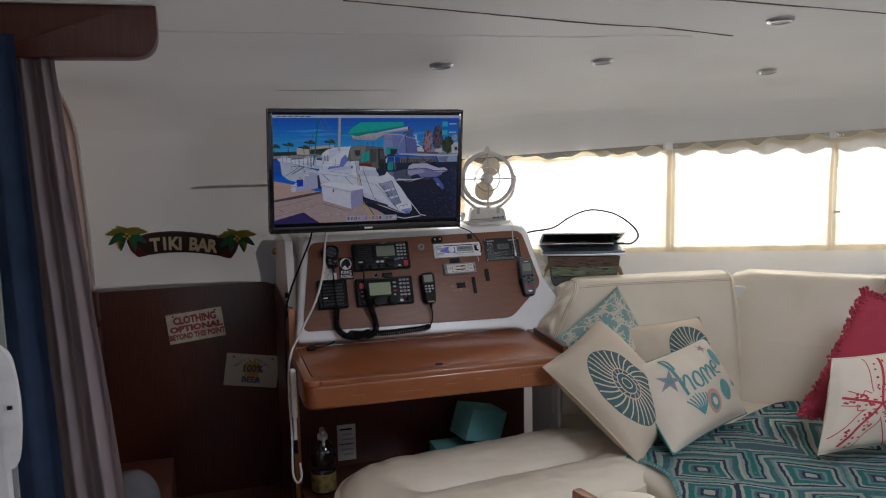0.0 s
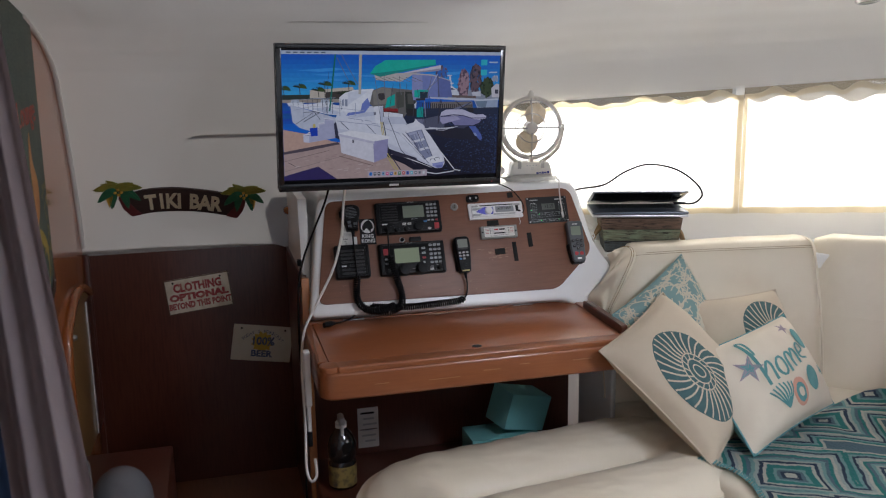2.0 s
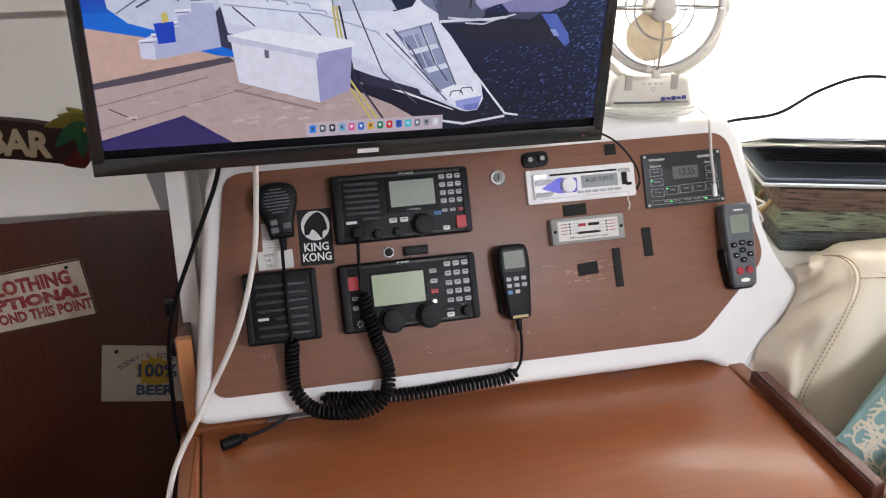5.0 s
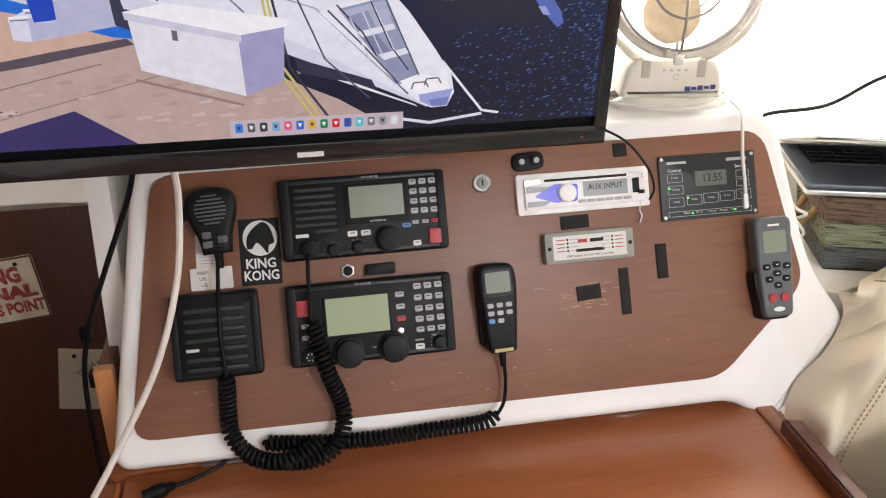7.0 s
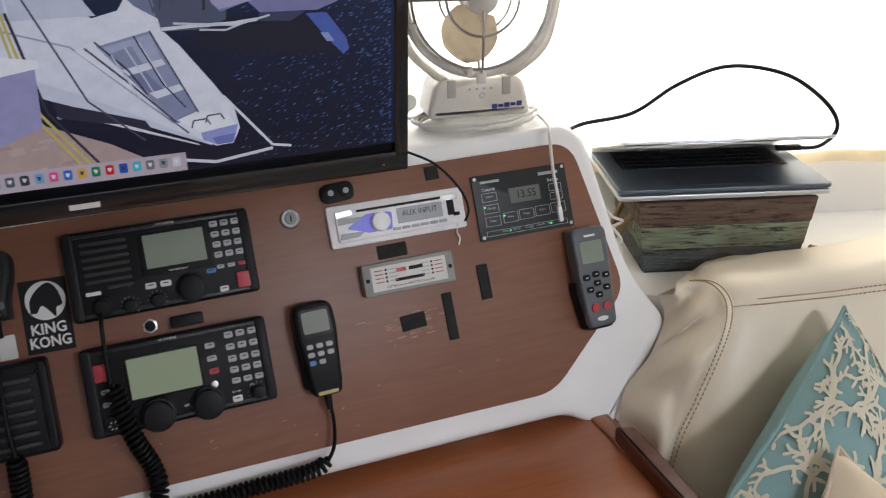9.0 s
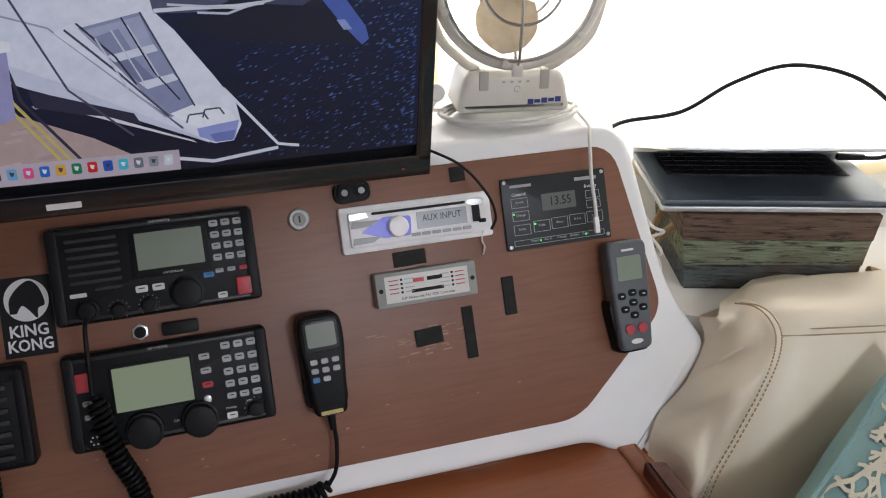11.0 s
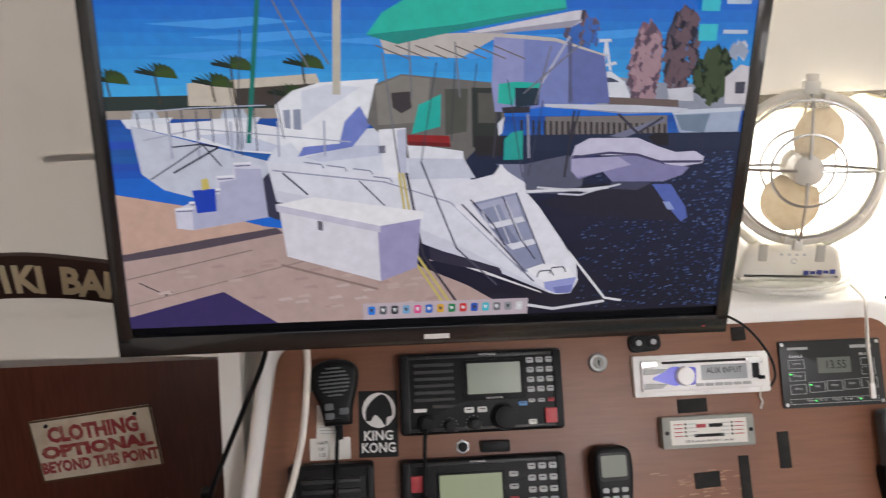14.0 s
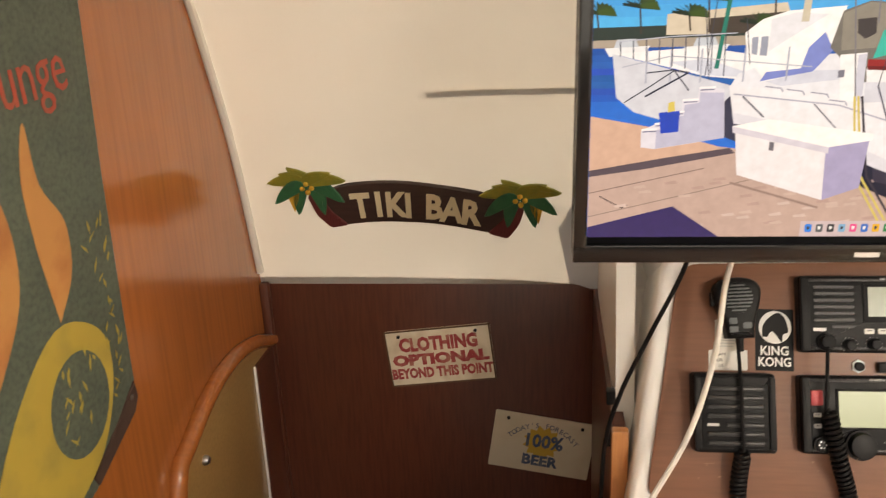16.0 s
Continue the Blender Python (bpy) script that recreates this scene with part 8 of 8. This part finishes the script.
# ---- cables by the nav station ----
tvc = thing("tv_cable", Matrix(), "white cable hanging from the television past the table", "cable")
part("cable", tube(smooth_path([(-0.315, 3.225, 1.235), (-0.318, 3.255, 1.17), (-0.33, 3.235, 1.08), (-0.365, 3.20, 0.98), (-0.425, 3.165, 0.88), (-0.475, 3.12, 0.80), (-0.492, 3.06, 0.70), (-0.497, 2.98, 0.56), (-0.505, 2.92, 0.45), (-0.495, 2.90, 0.415), (-0.478, 2.91, 0.425), (-0.478, 2.93, 0.47)]), 0.0042), CORD_WHITE, tvc)
bkc = thing("aerial_cable", Matrix(), "black cable running down beside the console", "cable")
part("cable", tube(smooth_path([(-0.36, 3.26, 1.235), (-0.375, 3.27, 1.18), (-0.415, 3.27, 1.09), (-0.452, 3.27, 1.0), (-0.472, 3.28, 0.90), (-0.476, 3.285, 0.70), (-0.474, 3.27, 0.45), (-0.478, 3.28, 0.2), (-0.478, 3.28, 0.02)]), 0.0034), RUBBER, bkc)
for z in (0.985, 0.915):
    cl = thing("cable_clip", Matrix.Translation((-0.462, 3.30, z)), "black adhesive cable clip", "clip", "cable clips")
    part("pad", box(0.014, 0.018, 0.022, (0, 0, 0), 0.003), BLACK, cl)
wand = thing("charger", Matrix.Translation((-0.484, 2.985, 0.70)), "white charger hanging beside the chart table", "charger")
part("body", box(0.020, 0.034, 0.17, (0, 0, 0), 0.006, 3), WHITE_PLASTIC, wand)
part("neck", box(0.012, 0.016, 0.09, (0, 0.002, -0.125), 0.004), WHITE_PLASTIC, wand)
part("tip", box(0.014, 0.018, 0.05, (0, 0.002, -0.19), 0.004), BLACK, wand)
knobby = thing("wooden_peg", Matrix.Translation((-0.452, 3.83, 1.085)), "small brown wooden peg on the wall", "peg")
part("peg", lathe([(0.010, 0), (0.012, 0.01), (0.016, 0.022), (0.012, 0.034), (0.004, 0.038)], 16), TEAK_SIDE, knobby).matrix_local = Matrix.Rotation(radians(90), 4, "X")
side_thing = thing("picture_frame", Matrix.Translation((1.63, 2.60, 1.0)) @ Matrix.Rotation(radians(-45), 4, "Z") @ Matrix.Rotation(radians(-12), 4, "X"), "dark wooden frame leaning on the shelf", "frame")
part("frame", box(0.12, 0.012, 0.14, (0.06, 0.0, 0.07), 0.003), TEAK_DARK, side_thing)
part("panel", box(0.095, 0.002, 0.115, (0.06, -0.007, 0.07), 0), INK, side_thing)
